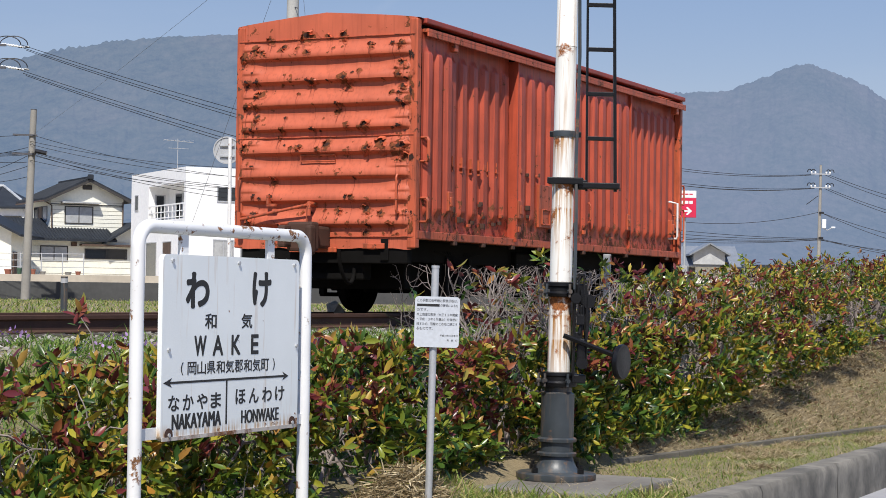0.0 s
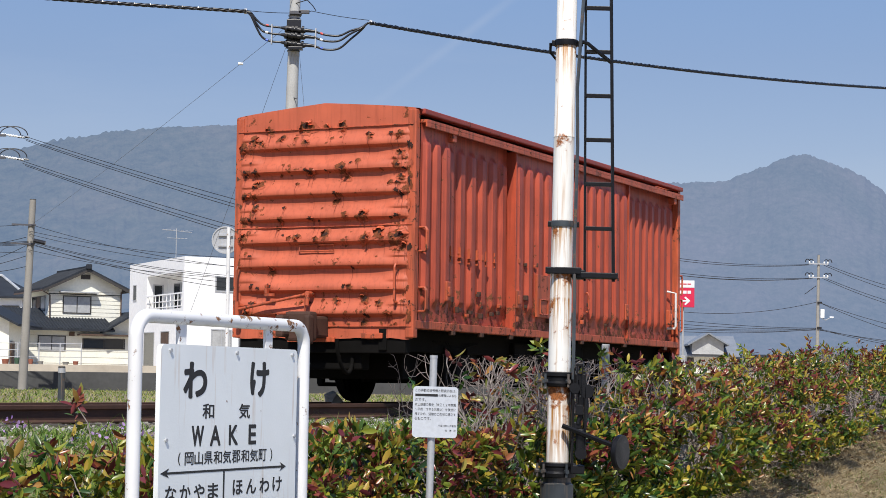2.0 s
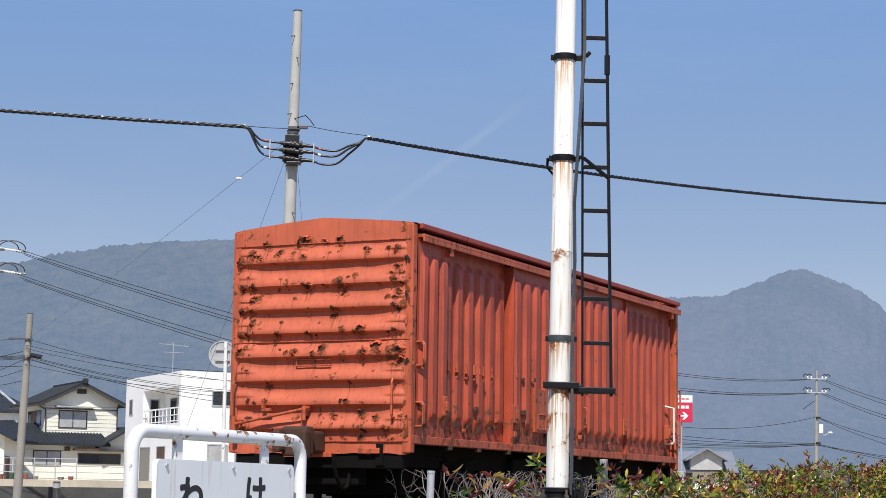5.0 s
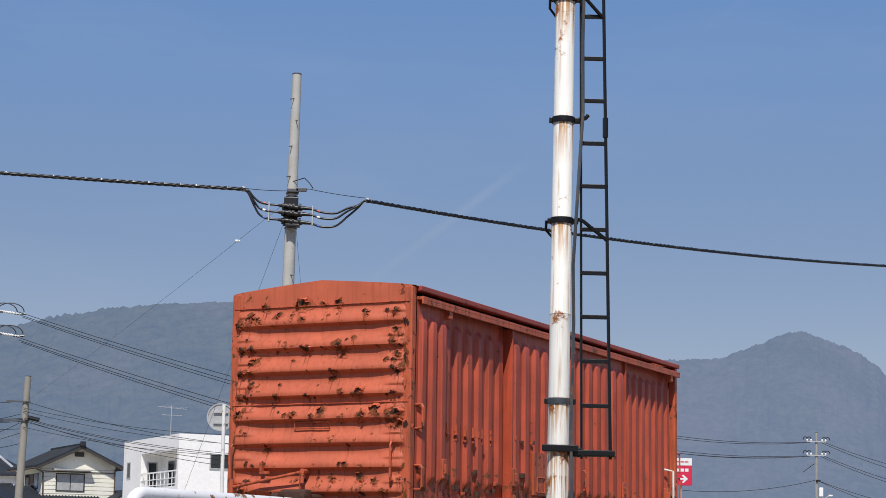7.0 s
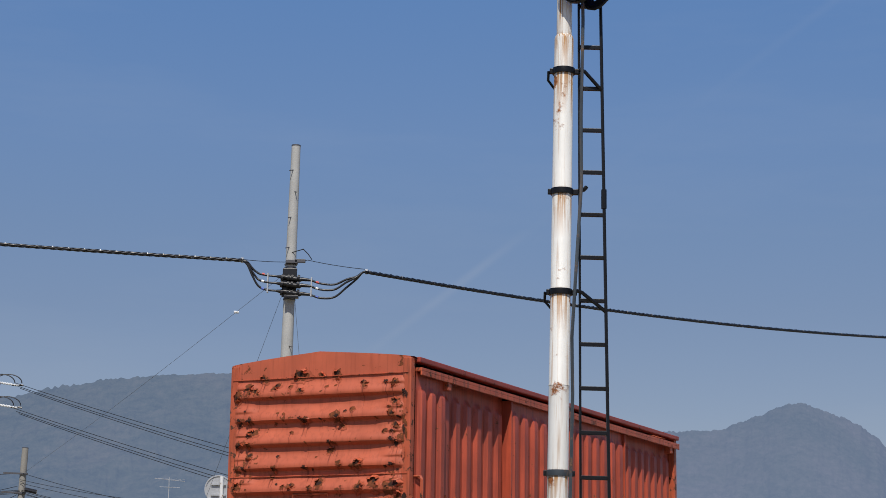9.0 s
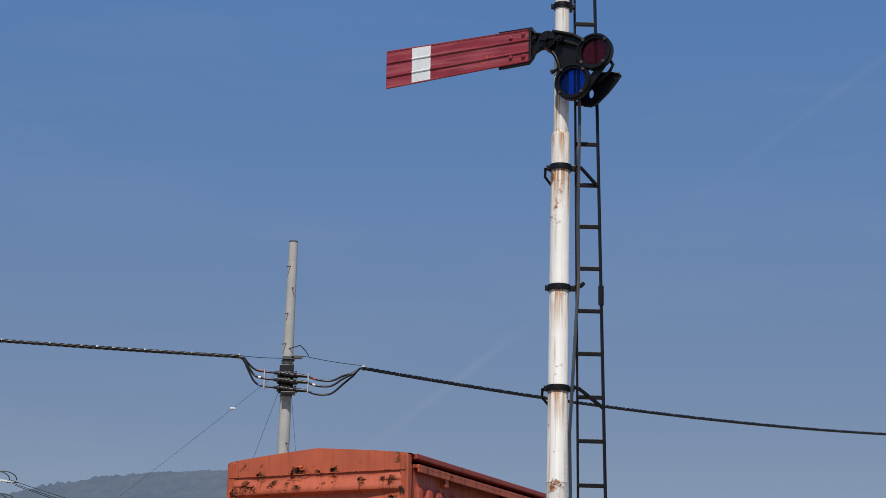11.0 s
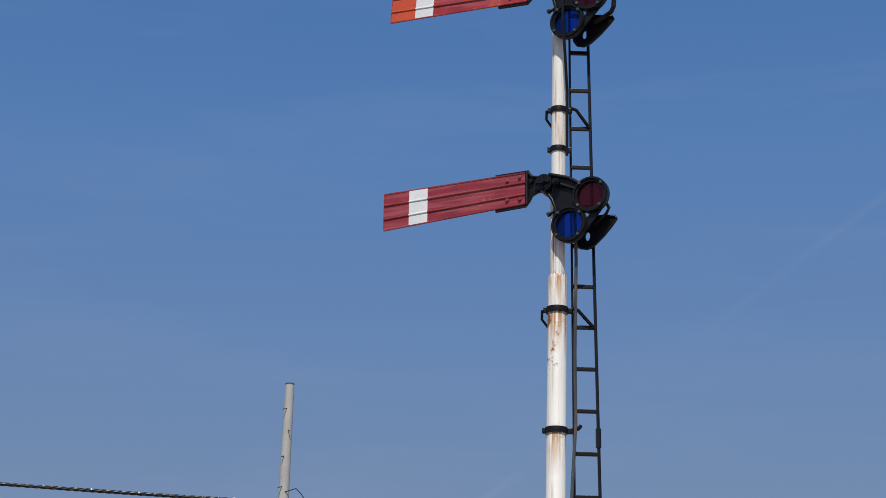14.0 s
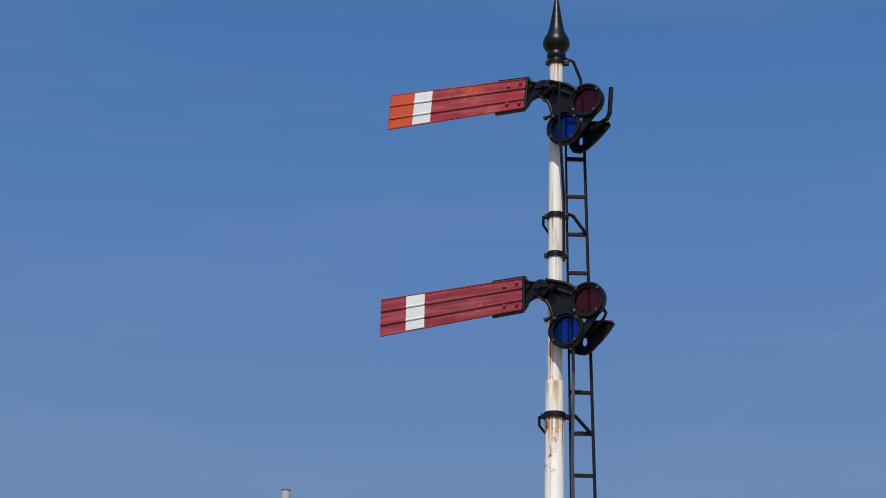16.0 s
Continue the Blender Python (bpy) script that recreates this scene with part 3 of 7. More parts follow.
end_wall(0.0, -1)
end_wall(WAGON_L, 1)
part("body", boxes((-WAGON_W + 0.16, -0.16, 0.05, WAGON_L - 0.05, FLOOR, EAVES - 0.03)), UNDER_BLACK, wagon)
for side in (0, 1):
    for name, s0, s1, n, inset in (("side_panel", 0.12, 0.87, 3, 0.0), ("side_door", 0.87, 2.64, 6, 0.085), ("side_door", 2.64, 6.56, 13, -0.005), ("side_door", 6.56, 8.74, 8, 0.085)):
        me = rib_panel(name, s0, s1, n, 2.24, 4.46, 0.045, -inset)
        if side:
            for v in me.vertices:
                v.co.x = -WAGON_W - v.co.x
        part(name, me, None, wagon, "ribbed orange steel side, faded and rust-stained", smooth=35)
    f = (lambda p: p) if not side else (lambda p: -WAGON_W - p)
    # sill, door rail, gutter, door edge strips
    part("sill", boxes((f(-0.09), f(0.015), 0.02, WAGON_L - 0.02, 2.17, 2.26), bevel=0.008), ORANGE_FRAME, wagon)
    part("door_rail", boxes((f(-0.02), f(0.075), 0.13, WAGON_L - 0.03, 4.432, 4.47), (f(0.055), f(0.075), 0.13, WAGON_L - 0.03, 4.385, 4.433), bevel=0.006), ORANGE_FRAME, wagon)
    part("gutter", boxes((f(-0.05), f(0.062), 0.11, WAGON_L - 0.01, 4.525, 4.585), bevel=0.012), ROOF_RED, wagon)
    for s in (2.64, 6.56):
        part("door_edge", boxes((f(-0.12), f(0.045), s - 0.005, s + 0.025, 2.22, 4.40), bevel=0.004), ORANGE_SIDE_SHADED, wagon)
    for s in (0.87, 4.6, 8.5):
        part("rail_bracket", boxes((f(-0.04), f(0.06), s - 0.05, s + 0.05, 4.30, 4.41), bevel=0.012), ORANGE_FRAME, wagon)
    for s in (0.04, WAGON_L - 0.04):
        part("corner_post", boxes((f(-0.09), f(0.012), s - 0.05, s + 0.05, 2.07, 4.57), bevel=0.012), ORANGE_FRAME, wagon)
    for s in (0.98, 1.75, 2.6, 3.4, 4.9, 6.5, 8.2):
        part("step_clip", boxes((f(-0.03), f(0.03), s - 0.035, s + 0.035, 2.125, 2.17), bevel=0.008), RAIL_RUST, wagon)
    # door latches and hinges low on the doors
    for s in (2.7, 6.45, 0.75, 8.3):
        part("latch", boxes((f(0.0), f(0.07), s - 0.05, s + 0.05, 2.50, 2.72), (f(0.02), f(0.09), s - 0.03, s + 0.03, 2.55, 2.66), bevel=0.012), ORANGE_FRAME, wagon)
    for s in (0.13, 0.16, 8.62, 4.95):
        for z0 in ((2.36, 2.62), (3.02, 3.28)) if s < 1 else ((2.55, 2.80),):
            part("grab_handle", tubes(([(f(-0.05), s, z0[0]), (f(0.07), s, z0[0]), (f(0.085), s, z0[0] + 0.03), (f(0.085), s, z0[1] - 0.03), (f(0.07), s, z0[1]), (f(-0.05), s, z0[1])], 0.011), seg=8), ORANGE_FRAME, wagon)
    for z0, z1, s0 in ((2.98, 3.26, WAGON_L + 0.02), (2.42, 2.90, WAGON_L + 0.02)):
        part("grab_handle", tubes(([(f(-0.02), s0, z0), (f(0.0), s0 + 0.10, z0), (f(0.0), s0 + 0.12, z0 + 0.04), (f(0.0), s0 + 0.12, z1 - 0.04), (f(0.0), s0 + 0.10, z1), (f(-0.02), s0, z1)], 0.013), seg=8), ORANGE_FRAME, wagon)
    part("grab_handle", tubes(([(f(-0.05), 8.45, 2.45), (f(0.07), 8.45, 2.45), (f(0.085), 8.45, 2.48), (f(0.085), 8.45, 2.97), (f(-0.05), 8.45, 3.0)], 0.016), seg=8), WHITE_PIPE, wagon, "pale worn handrail")
    part("placard", boxes((f(0.02), f(0.055), 3.30, 3.72, 2.42, 2.95), bevel=0.006), ORANGE_FRAME, wagon)
    part("card_holder", tubes(([(f(0.06), 3.38, 2.46), (f(0.06), 3.62, 2.46), (f(0.06), 3.62, 2.64), (f(0.06), 3.38, 2.64), (f(0.06), 3.38, 2.46)], 0.012), seg=6), ORANGE_FRAME, wagon)
    for s0 in (1.0, 1.25, 1.5, 1.72, 1.95, 2.2):
        part("hinge_pin", boxes((f(-0.06), f(-0.02), s0 - 0.035, s0 + 0.035, 3.02, 3.03), (f(-0.06), f(-0.03), s0 - 0.006, s0 + 0.006, 2.96, 3.14)), ORANGE_FRAME, wagon)
    part("inspection_plate", boxes((f(-0.09), f(-0.02), 0.22, 0.62, 2.30, 2.62), bevel=0.01), ORANGE_SIDE_SHADED, wagon)
# roof
roof_p = [0.03 - (WAGON_W + 0.06) * k / 12 for k in range(13)]
roof_s = [0.03 + (WAGON_L - 0.06) * k / 48 for k in range(49)]
part("roof", sheet("roof", roof_p, roof_s, lambda p, s: (p, s, EAVES - 0.018 + (PEAK - EAVES) * (1 - min(1, abs(p + WAGON_W / 2) / (WAGON_W / 2 + 0.03))) ** 0.8 + (0.018 if round(s / (WAGON_L / 48)) % 6 == 0 else 0)), ROOF_RED), None, wagon, "dull red sheet-steel roof with raised seams", smooth=30)
# end fittings: handrail, brake lever, corner grab irons, label holder
part("label_holder", tubes(([(-1.42, -0.03, 3.03), (-0.98, -0.03, 3.03), (-0.98, -0.03, 3.10), (-1.42, -0.03, 3.10), (-1.42, -0.03, 3.03)], 0.009), seg=6), ORANGE_FRAME, wagon)
part("brake_lever", tubes(([(-2.16, -0.13, 2.38), (-1.28, -0.13, 2.54)], 0.018), ([(-2.16, -0.13, 2.30), (-2.16, -0.13, 2.47)], 0.03), ([(-1.25, -0.13, 2.42), (-1.25, -0.12, 2.58)], 0.022), ([(-1.25, 0.0, 2.55), (-1.25, -0.14, 2.55)], 0.03), ([(-2.16, 0.0, 2.42), (-2.16, -0.14, 2.42)], 0.03), ([(-1.28, -0.12, 2.54), (-1.28, -0.12, 2.25)], 0.01)), ORANGE_FRAME, wagon, "rusty orange hand brake lever")
part("lever_guide", boxes((-1.82, -1.79, -0.1, -0.02, 2.55, 2.66), (-1.82, -1.70, -0.1, -0.07, 2.53, 2.56)), ORANGE_FRAME, wagon)
for p, z0, z1 in ((-0.18, 2.45, 2.86), (-2.19, 2.45, 2.86)):
    part("grab_handle", tubes(([(p, 0.0, z0), (p, -0.09, z0), (p, -0.105, z0 + 0.03), (p, -0.105, z1 - 0.03), (p, -0.09, z1), (p, 0, z1)], 0.012), seg=8), ORANGE_FRAME, wagon)
part("end_step", boxes((-0.62, -0.36, -0.03, 0.0, 2.06, 2.12), bevel=0.006), ORANGE_FRAME, wagon)
part("end_step", boxes((-1.55, -0.95, -0.04, 0.02, 2.02, 2.075), bevel=0.006), ORANGE_FRAME, wagon)
for s in (-1, 1):
    b = 0 if s < 0 else WAGON_L
    part("coupler", boxes((-1.24, -1.04, b + s * 0.0, b + s * 0.40, 2.06, 2.30), (-1.30, -0.98, b + s * 0.36, b + s * 0.52, 2.02, 2.34), (-1.34, -1.24, b + s * 0.5, b + s * 0.66, 2.06, 2.3), (-1.04, -0.96, b + s * 0.46, b + s * 0.58, 1.98, 2.30), bevel=0.03), RAIL_RUST, wagon, "dark rusty knuckle coupler")
    part("hose", tubes((arc_pts((-0.78, b + s * 0.1, 1.95), (0, s * 0.18, 0.1), (0, 0, -0.25), 0, 180, 10), 0.022)), UNDER_BLACK, wagon)
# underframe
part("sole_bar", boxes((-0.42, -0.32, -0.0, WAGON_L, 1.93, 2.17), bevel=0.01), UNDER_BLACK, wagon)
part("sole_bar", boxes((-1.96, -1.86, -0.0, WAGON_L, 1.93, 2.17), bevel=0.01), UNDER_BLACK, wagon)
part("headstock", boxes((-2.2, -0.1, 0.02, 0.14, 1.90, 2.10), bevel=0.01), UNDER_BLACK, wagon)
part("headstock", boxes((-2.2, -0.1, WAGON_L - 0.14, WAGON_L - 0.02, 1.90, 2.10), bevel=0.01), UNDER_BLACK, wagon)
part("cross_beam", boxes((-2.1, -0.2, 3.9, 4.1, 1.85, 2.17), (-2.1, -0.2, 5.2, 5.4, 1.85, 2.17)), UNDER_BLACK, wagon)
# black boxes added to fill the dark space under the wagon
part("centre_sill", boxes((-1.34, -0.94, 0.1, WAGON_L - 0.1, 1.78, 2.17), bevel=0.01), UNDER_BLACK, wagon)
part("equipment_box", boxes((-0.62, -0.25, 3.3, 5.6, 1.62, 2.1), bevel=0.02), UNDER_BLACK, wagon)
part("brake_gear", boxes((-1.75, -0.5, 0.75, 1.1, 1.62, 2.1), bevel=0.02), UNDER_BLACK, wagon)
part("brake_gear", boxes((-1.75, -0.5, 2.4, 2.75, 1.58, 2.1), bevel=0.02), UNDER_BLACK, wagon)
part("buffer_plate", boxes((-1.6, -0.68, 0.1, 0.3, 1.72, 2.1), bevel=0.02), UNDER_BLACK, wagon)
for z in (4.40, 3.30, 2.19):
    part("seam", boxes((-WAGON_W + 0.02, -0.02, -0.018, 0.004, z, z + 0.007)), ORANGE_FRAME, wagon)
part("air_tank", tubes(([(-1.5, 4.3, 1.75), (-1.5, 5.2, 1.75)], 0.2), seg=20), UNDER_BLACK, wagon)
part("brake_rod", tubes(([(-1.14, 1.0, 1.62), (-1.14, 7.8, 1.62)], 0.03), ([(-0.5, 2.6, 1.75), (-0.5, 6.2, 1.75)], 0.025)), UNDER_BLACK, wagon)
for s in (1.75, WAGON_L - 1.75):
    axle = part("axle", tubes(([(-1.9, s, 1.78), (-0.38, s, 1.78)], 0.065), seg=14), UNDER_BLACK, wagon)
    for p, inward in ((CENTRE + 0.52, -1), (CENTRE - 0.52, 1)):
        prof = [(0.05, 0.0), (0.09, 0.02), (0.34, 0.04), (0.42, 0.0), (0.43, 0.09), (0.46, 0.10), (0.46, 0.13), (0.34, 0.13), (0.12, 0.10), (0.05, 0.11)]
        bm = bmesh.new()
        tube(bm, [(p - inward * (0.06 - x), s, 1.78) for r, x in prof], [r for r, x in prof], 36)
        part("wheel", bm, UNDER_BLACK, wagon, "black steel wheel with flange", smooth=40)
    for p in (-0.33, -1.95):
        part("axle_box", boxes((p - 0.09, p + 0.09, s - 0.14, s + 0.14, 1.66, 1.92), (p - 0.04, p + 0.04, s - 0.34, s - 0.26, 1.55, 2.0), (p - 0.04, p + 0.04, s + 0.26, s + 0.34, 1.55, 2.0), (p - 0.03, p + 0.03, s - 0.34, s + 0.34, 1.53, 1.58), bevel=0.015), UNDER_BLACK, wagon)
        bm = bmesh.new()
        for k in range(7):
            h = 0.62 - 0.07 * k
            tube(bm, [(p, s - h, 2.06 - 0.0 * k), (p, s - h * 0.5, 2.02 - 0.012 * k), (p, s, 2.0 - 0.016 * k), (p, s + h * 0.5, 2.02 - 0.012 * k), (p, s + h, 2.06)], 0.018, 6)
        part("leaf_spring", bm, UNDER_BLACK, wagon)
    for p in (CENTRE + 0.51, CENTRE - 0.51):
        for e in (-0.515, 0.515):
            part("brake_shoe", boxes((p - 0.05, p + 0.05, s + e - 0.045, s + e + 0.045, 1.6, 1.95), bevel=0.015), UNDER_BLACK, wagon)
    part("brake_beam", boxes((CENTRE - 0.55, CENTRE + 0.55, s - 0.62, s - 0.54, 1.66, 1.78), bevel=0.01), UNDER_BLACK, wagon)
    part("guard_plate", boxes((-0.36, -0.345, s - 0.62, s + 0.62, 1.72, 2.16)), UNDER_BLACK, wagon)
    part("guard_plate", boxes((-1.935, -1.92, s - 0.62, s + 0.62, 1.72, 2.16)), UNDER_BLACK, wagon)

# paint that has blistered off the end: bare rust with curled paint left at its rim
rng = np.random.default_rng(21)
BARE_RUST = plain("bare_rust", (0.175, 0.044, 0.010), 0.9, 0, 0.75, 26, 120, 0.6)
HOLE_DARK = plain("rusted_through", (0.032, 0.011, 0.006), 0.95, 0, 0.5, 20, 90, 0.4)
RUST_RUN = plain("rust_run", (0.25, 0.048, 0.022), 0.7, 0, 0.3, 9, 60, 0.1)
RUST_HALO = plain("rust_bloom", (0.40, 0.082, 0.034), 0.8, 0, 0.4, 30, 120, 0.2)
spots = []
for z, n in ((4.29, 9), (4.02, 8), (3.92, 14), (3.78, 6), (3.66, 11), (3.52, 6), (3.39, 12), (3.30, 7), (3.17, 16), (3.0, 5), (2.84, 5), (2.62, 7), (2.46, 9), (2.33, 12), (2.22, 8)):
    for k in range(n):
        edge = rng.uniform() < 0.45
        p = (-rng.uniform(0.06, 0.30) if rng.uniform() < 0.55 else -WAGON_W + rng.uniform(0.05, 0.3)) if edge else -rng.uniform(0.15, WAGON_W - 0.15)
        spots.append((p, z + rng.normal(0, 0.02), rng.lognormal(math.log(0.017), 0.42)))
# the larger bare patches
spots += [(-1.37, 4.43, 0.08), (-0.91, 4.42, 0.055), (-1.10, 4.42, 0.036), (-1.85, 4.41, 0.042), (-2.03, 4.30, 0.05), (-2.20, 4.20, 0.055), (-1.93, 4.26, 0.042), (-1.68, 4.31, 0.042), (-0.54, 4.29, 0.034), (-0.18, 4.30, 0.04),
          (-0.87, 3.92, 0.075), (-1.29, 3.91, 0.045), (-0.17, 4.10, 0.045), (-0.21, 3.97, 0.038), (-0.16, 3.83, 0.038), (-1.97, 3.80, 0.045), (-2.13, 3.67, 0.038), (-0.97, 3.58, 0.038), (-0.61, 3.42, 0.055), (-0.84, 3.42, 0.034),
          (-1.67, 3.38, 0.038), (-1.09, 3.21, 0.06), (-1.45, 3.19, 0.04), (-0.58, 3.17, 0.055), (-0.41, 3.21, 0.075), (-0.18, 3.17, 0.085), (-0.08, 3.07, 0.06), (-0.94, 2.48, 0.042), (-0.59, 2.50, 0.055), (-0.41, 2.45, 0.04)]


# small rusty studs and hooks low on the ribbed sides
side_rng = np.random.default_rng(8)
for k in range(46):
    st = side_rng.uniform(0.95, 6.4)
    zt = float(side_rng.choice([2.40, 2.52, 2.64, 3.05])) + side_rng.normal(0, 0.02)
    face = -0.055 if st < 2.6 else 0.03
    w_, h_ = side_rng.uniform(0.012, 0.03), side_rng.uniform(0.012, 0.035)
    part("side_stud", boxes((face - 0.02, face + side_rng.uniform(0.012, 0.03), st - w_, st + w_, zt - h_, zt + h_), bevel=0.006), RAIL_RUST if k % 3 else ORANGE_FRAME, wagon)


def on_end(p, z, off):
    return Vector((p, -(end_depth(p, z) + end_dent(p, z, 0.0)) - off, z))


def bare_patch(name, p, z, r, off, mat_, ragged, phase, tall=1.0):
    """A ragged-edged patch lying on the pressed end."""
    n = 22
    rim = []
    for k in range(n):
        a = math.tau * k / n
        q = r * (0.85 + 0.22 * math.sin(2 * a + phase) + ragged * (math.sin(5 * a + 2 * phase) * 0.6 + rng.uniform(-1, 1)))
        rim.append((p + q * 1.2 * math.cos(a), z + q * tall * math.sin(a)))
    bm = bmesh.new()
    mid = [bm.verts.new(on_end(p + (a - p) * 0.5, z + (b - z) * 0.5, off)) for a, b in rim]
    vs = [bm.verts.new(on_end(a, b, off)) for a, b in rim]
    c = bm.verts.new(on_end(p, z, off))
    for k in range(n):
        j = (k + 1) % n
        bm.faces.new((c, mid[k], mid[j]))
        bm.faces.new((mid[k], vs[k], vs[j], mid[j]))
    part(name, bm, mat_, wagon)
    return rim


for p, z, r in spots:
    ph = rng.uniform(0, 6.28)
    if r > 0.015:
        bare_patch("rust_bloom", p, z - 0.25 * r, r * 1.4, 0.004, RUST_HALO, 0.20, ph)
    rim = bare_patch("rust_patch", p, z, r * 1.12, 0.006, BARE_RUST if r > 0.03 or rng.uniform() < 0.5 else HOLE_DARK, 0.27, ph)
    if r > 0.034:
        bare_patch("rust_hole", p + rng.uniform(-0.3, 0.3) * r, z + rng.uniform(-0.1, 0.45) * r, r * rng.uniform(0.3, 0.55), 0.008, HOLE_DARK, 0.3, ph + 2)
    # thin brown runs below it
    for _ in range(int(rng.integers(0, 3)) + (r > 0.03)):
        bm = bmesh.new()
        x, ln, w = p + rng.uniform(-0.8, 0.8) * r, rng.lognormal(math.log(0.14), 0.5), rng.uniform(0.0015, 0.0045)
        pts = [(x + 0.0025 * math.sin(k + ph), max(2.08, z - r * 0.5 - ln * k / 8), w * (1 - k / 9)) for k in range(9)]
        vs = [(bm.verts.new(on_end(a - c, b, 0.005)), bm.verts.new(on_end(a + c, b, 0.005))) for a, b, c in pts]
        for (a, b), (c, d) in zip(vs, vs[1:]):
            bm.faces.new((a, b, d, c))
        part("rust_run", bm, RUST_RUN, wagon)
    if r > 0.016:
        # paint curling off the rim
        for _ in range(1 + (r > 0.03)):
            k0 = int(rng.integers(0, 22))
            bm = bmesh.new()
            row = [rim[(k0 + k) % 22] for k in range(4 + int(rng.integers(0, 4)))]
            a = [bm.verts.new(on_end(x, y, 0.004)) for x, y in row]
            b = [bm.verts.new(on_end(x + (p - x) * 0.35, y + (z - y) * 0.35, 0.012 + rng.uniform(0.25, 0.6) * r)) for x, y in row]
            for k in range(len(row) - 1):
                bm.faces.new((a[k], a[k + 1], b[k + 1], b[k]))
            part("paint_flake", bm, ORANGE_FRAME, wagon)

# the rusted corner seam
for k in range(15):
    bare_patch("rust_streak", -rng.uniform(0.03, 0.075), rng.uniform(2.25, 4.35), rng.uniform(0.012, 0.026), 0.02, (BARE_RUST, RUST_HALO, HOLE_DARK)[k % 3], 0.25, rng.uniform(0, 6), rng.uniform(1.5, 4.0))

# stop stone under the first wheel
chock = part("chock_stone", pebbles("chock_stone", 1, np.random.default_rng(3), (-1.70, -1.69, 1.27, 1.28), 0.14, STONE, lambda p, s: RAIL_TOP), None)
chock.matrix_world = TRACK
tagged(chock, "grey stone wedged on the rail before the wheel", "stone")

# ---- semaphore signal ----
SIG_Z = 0.31
signal = thing("semaphore_signal", pose(0.795, 13.0, SIG_Z, 0, 0.70, 0), "tall white rusty two-arm semaphore signal post on concrete slab", "railway signal")
part("base", lathe(bmesh.new(), [(0.27, 0), (0.275, 0.01), (0.275, 0.042), (0.26, 0.05), (0.165, 0.055), (0.145, 0.075), (0.12, 0.12), (0.112, 0.16), (0.135, 0.163), (0.138, 0.18), (0.13, 0.186), (0.112, 0.19), (0.112, 0.255), (0.134, 0.258), (0.136, 0.276), (0.128, 0.284), (0.114, 0.288), (0.114, 0.585), (0.10, 0.592), (0.094, 0.60), (0.094, 0.64)], 32), GREY_IRON, signal, "blue-grey cast iron pedestal with ringed foot", smooth=35)
for k in range(4):
    a = radians(45 + 90 * k)
    part("anchor_bolt", tubes(([(0.22 * math.cos(a), 0.22 * math.sin(a), 0.04), (0.22 * math.cos(a), 0.22 * math.sin(a), 0.085)], 0.022), ([(0.22 * math.cos(a), 0.22 * math.sin(a), 0.085), (0.22 * math.cos(a), 0.22 * math.sin(a), 0.11)], 0.013), seg=6), BLACK_IRON, signal)
part("clamp", lathe(bmesh.new(), [(0.10, 0.63), (0.125, 0.635), (0.13, 0.66), (0.118, 0.675), (0.118, 0.70), (0.126, 0.71), (0.124, 0.73), (0.08, 0.735)], 24), BLACK_IRON, signal, "black clamp ring", smooth=35)
part("post", lathe(bmesh.new(), [(0.078, 0.72), (0.077, 1.6), (0.073, 2.2), (0.072, 2.965), (0.074, 2.967), (0.0735, 2.975), (0.071, 2.98), (0.0685, 5.47), (0.064, 5.49), (0.055, 5.50), (0.053, 8.14)], 28), WHITE_POST, signal, "cream-white steel tube post streaked with rust", smooth=35)
part("clamp", lathe(bmesh.new(), [(0.08, 1.245), (0.112, 1.25), (0.118, 1.27), (0.105, 1.285), (0.105, 1.31), (0.118, 1.32), (0.118, 1.345), (0.08, 1.35)], 24), BLACK_IRON, signal, smooth=35)
part("finial", lathe(bmesh.new(), [(0.060, 8.10), (0.072, 8.115), (0.074, 8.14), (0.066, 8.15), (0.066, 8.165), (0.084, 8.185), (0.102, 8.215), (0.106, 8.24), (0.096, 8.28), (0.074, 8.32), (0.058, 8.37), (0.047, 8.43), (0.033, 8.52), (0.019, 8.61), (0.004, 8.66)], 28), BLACK_IRON, signal, "black turned finial with a pointed tip", smooth=50)
# bands round the post; stays to the ladder
LADDER_L = [(2.0, 0.165), (7.9, 0.072)]
LADDER_R = [(2.0, 0.362), (7.9, 0.205)]


def at_z(rows, z):
    (a, va), (b, vb) = rows
    return va + (vb - va) * (z - a) / (b - a)


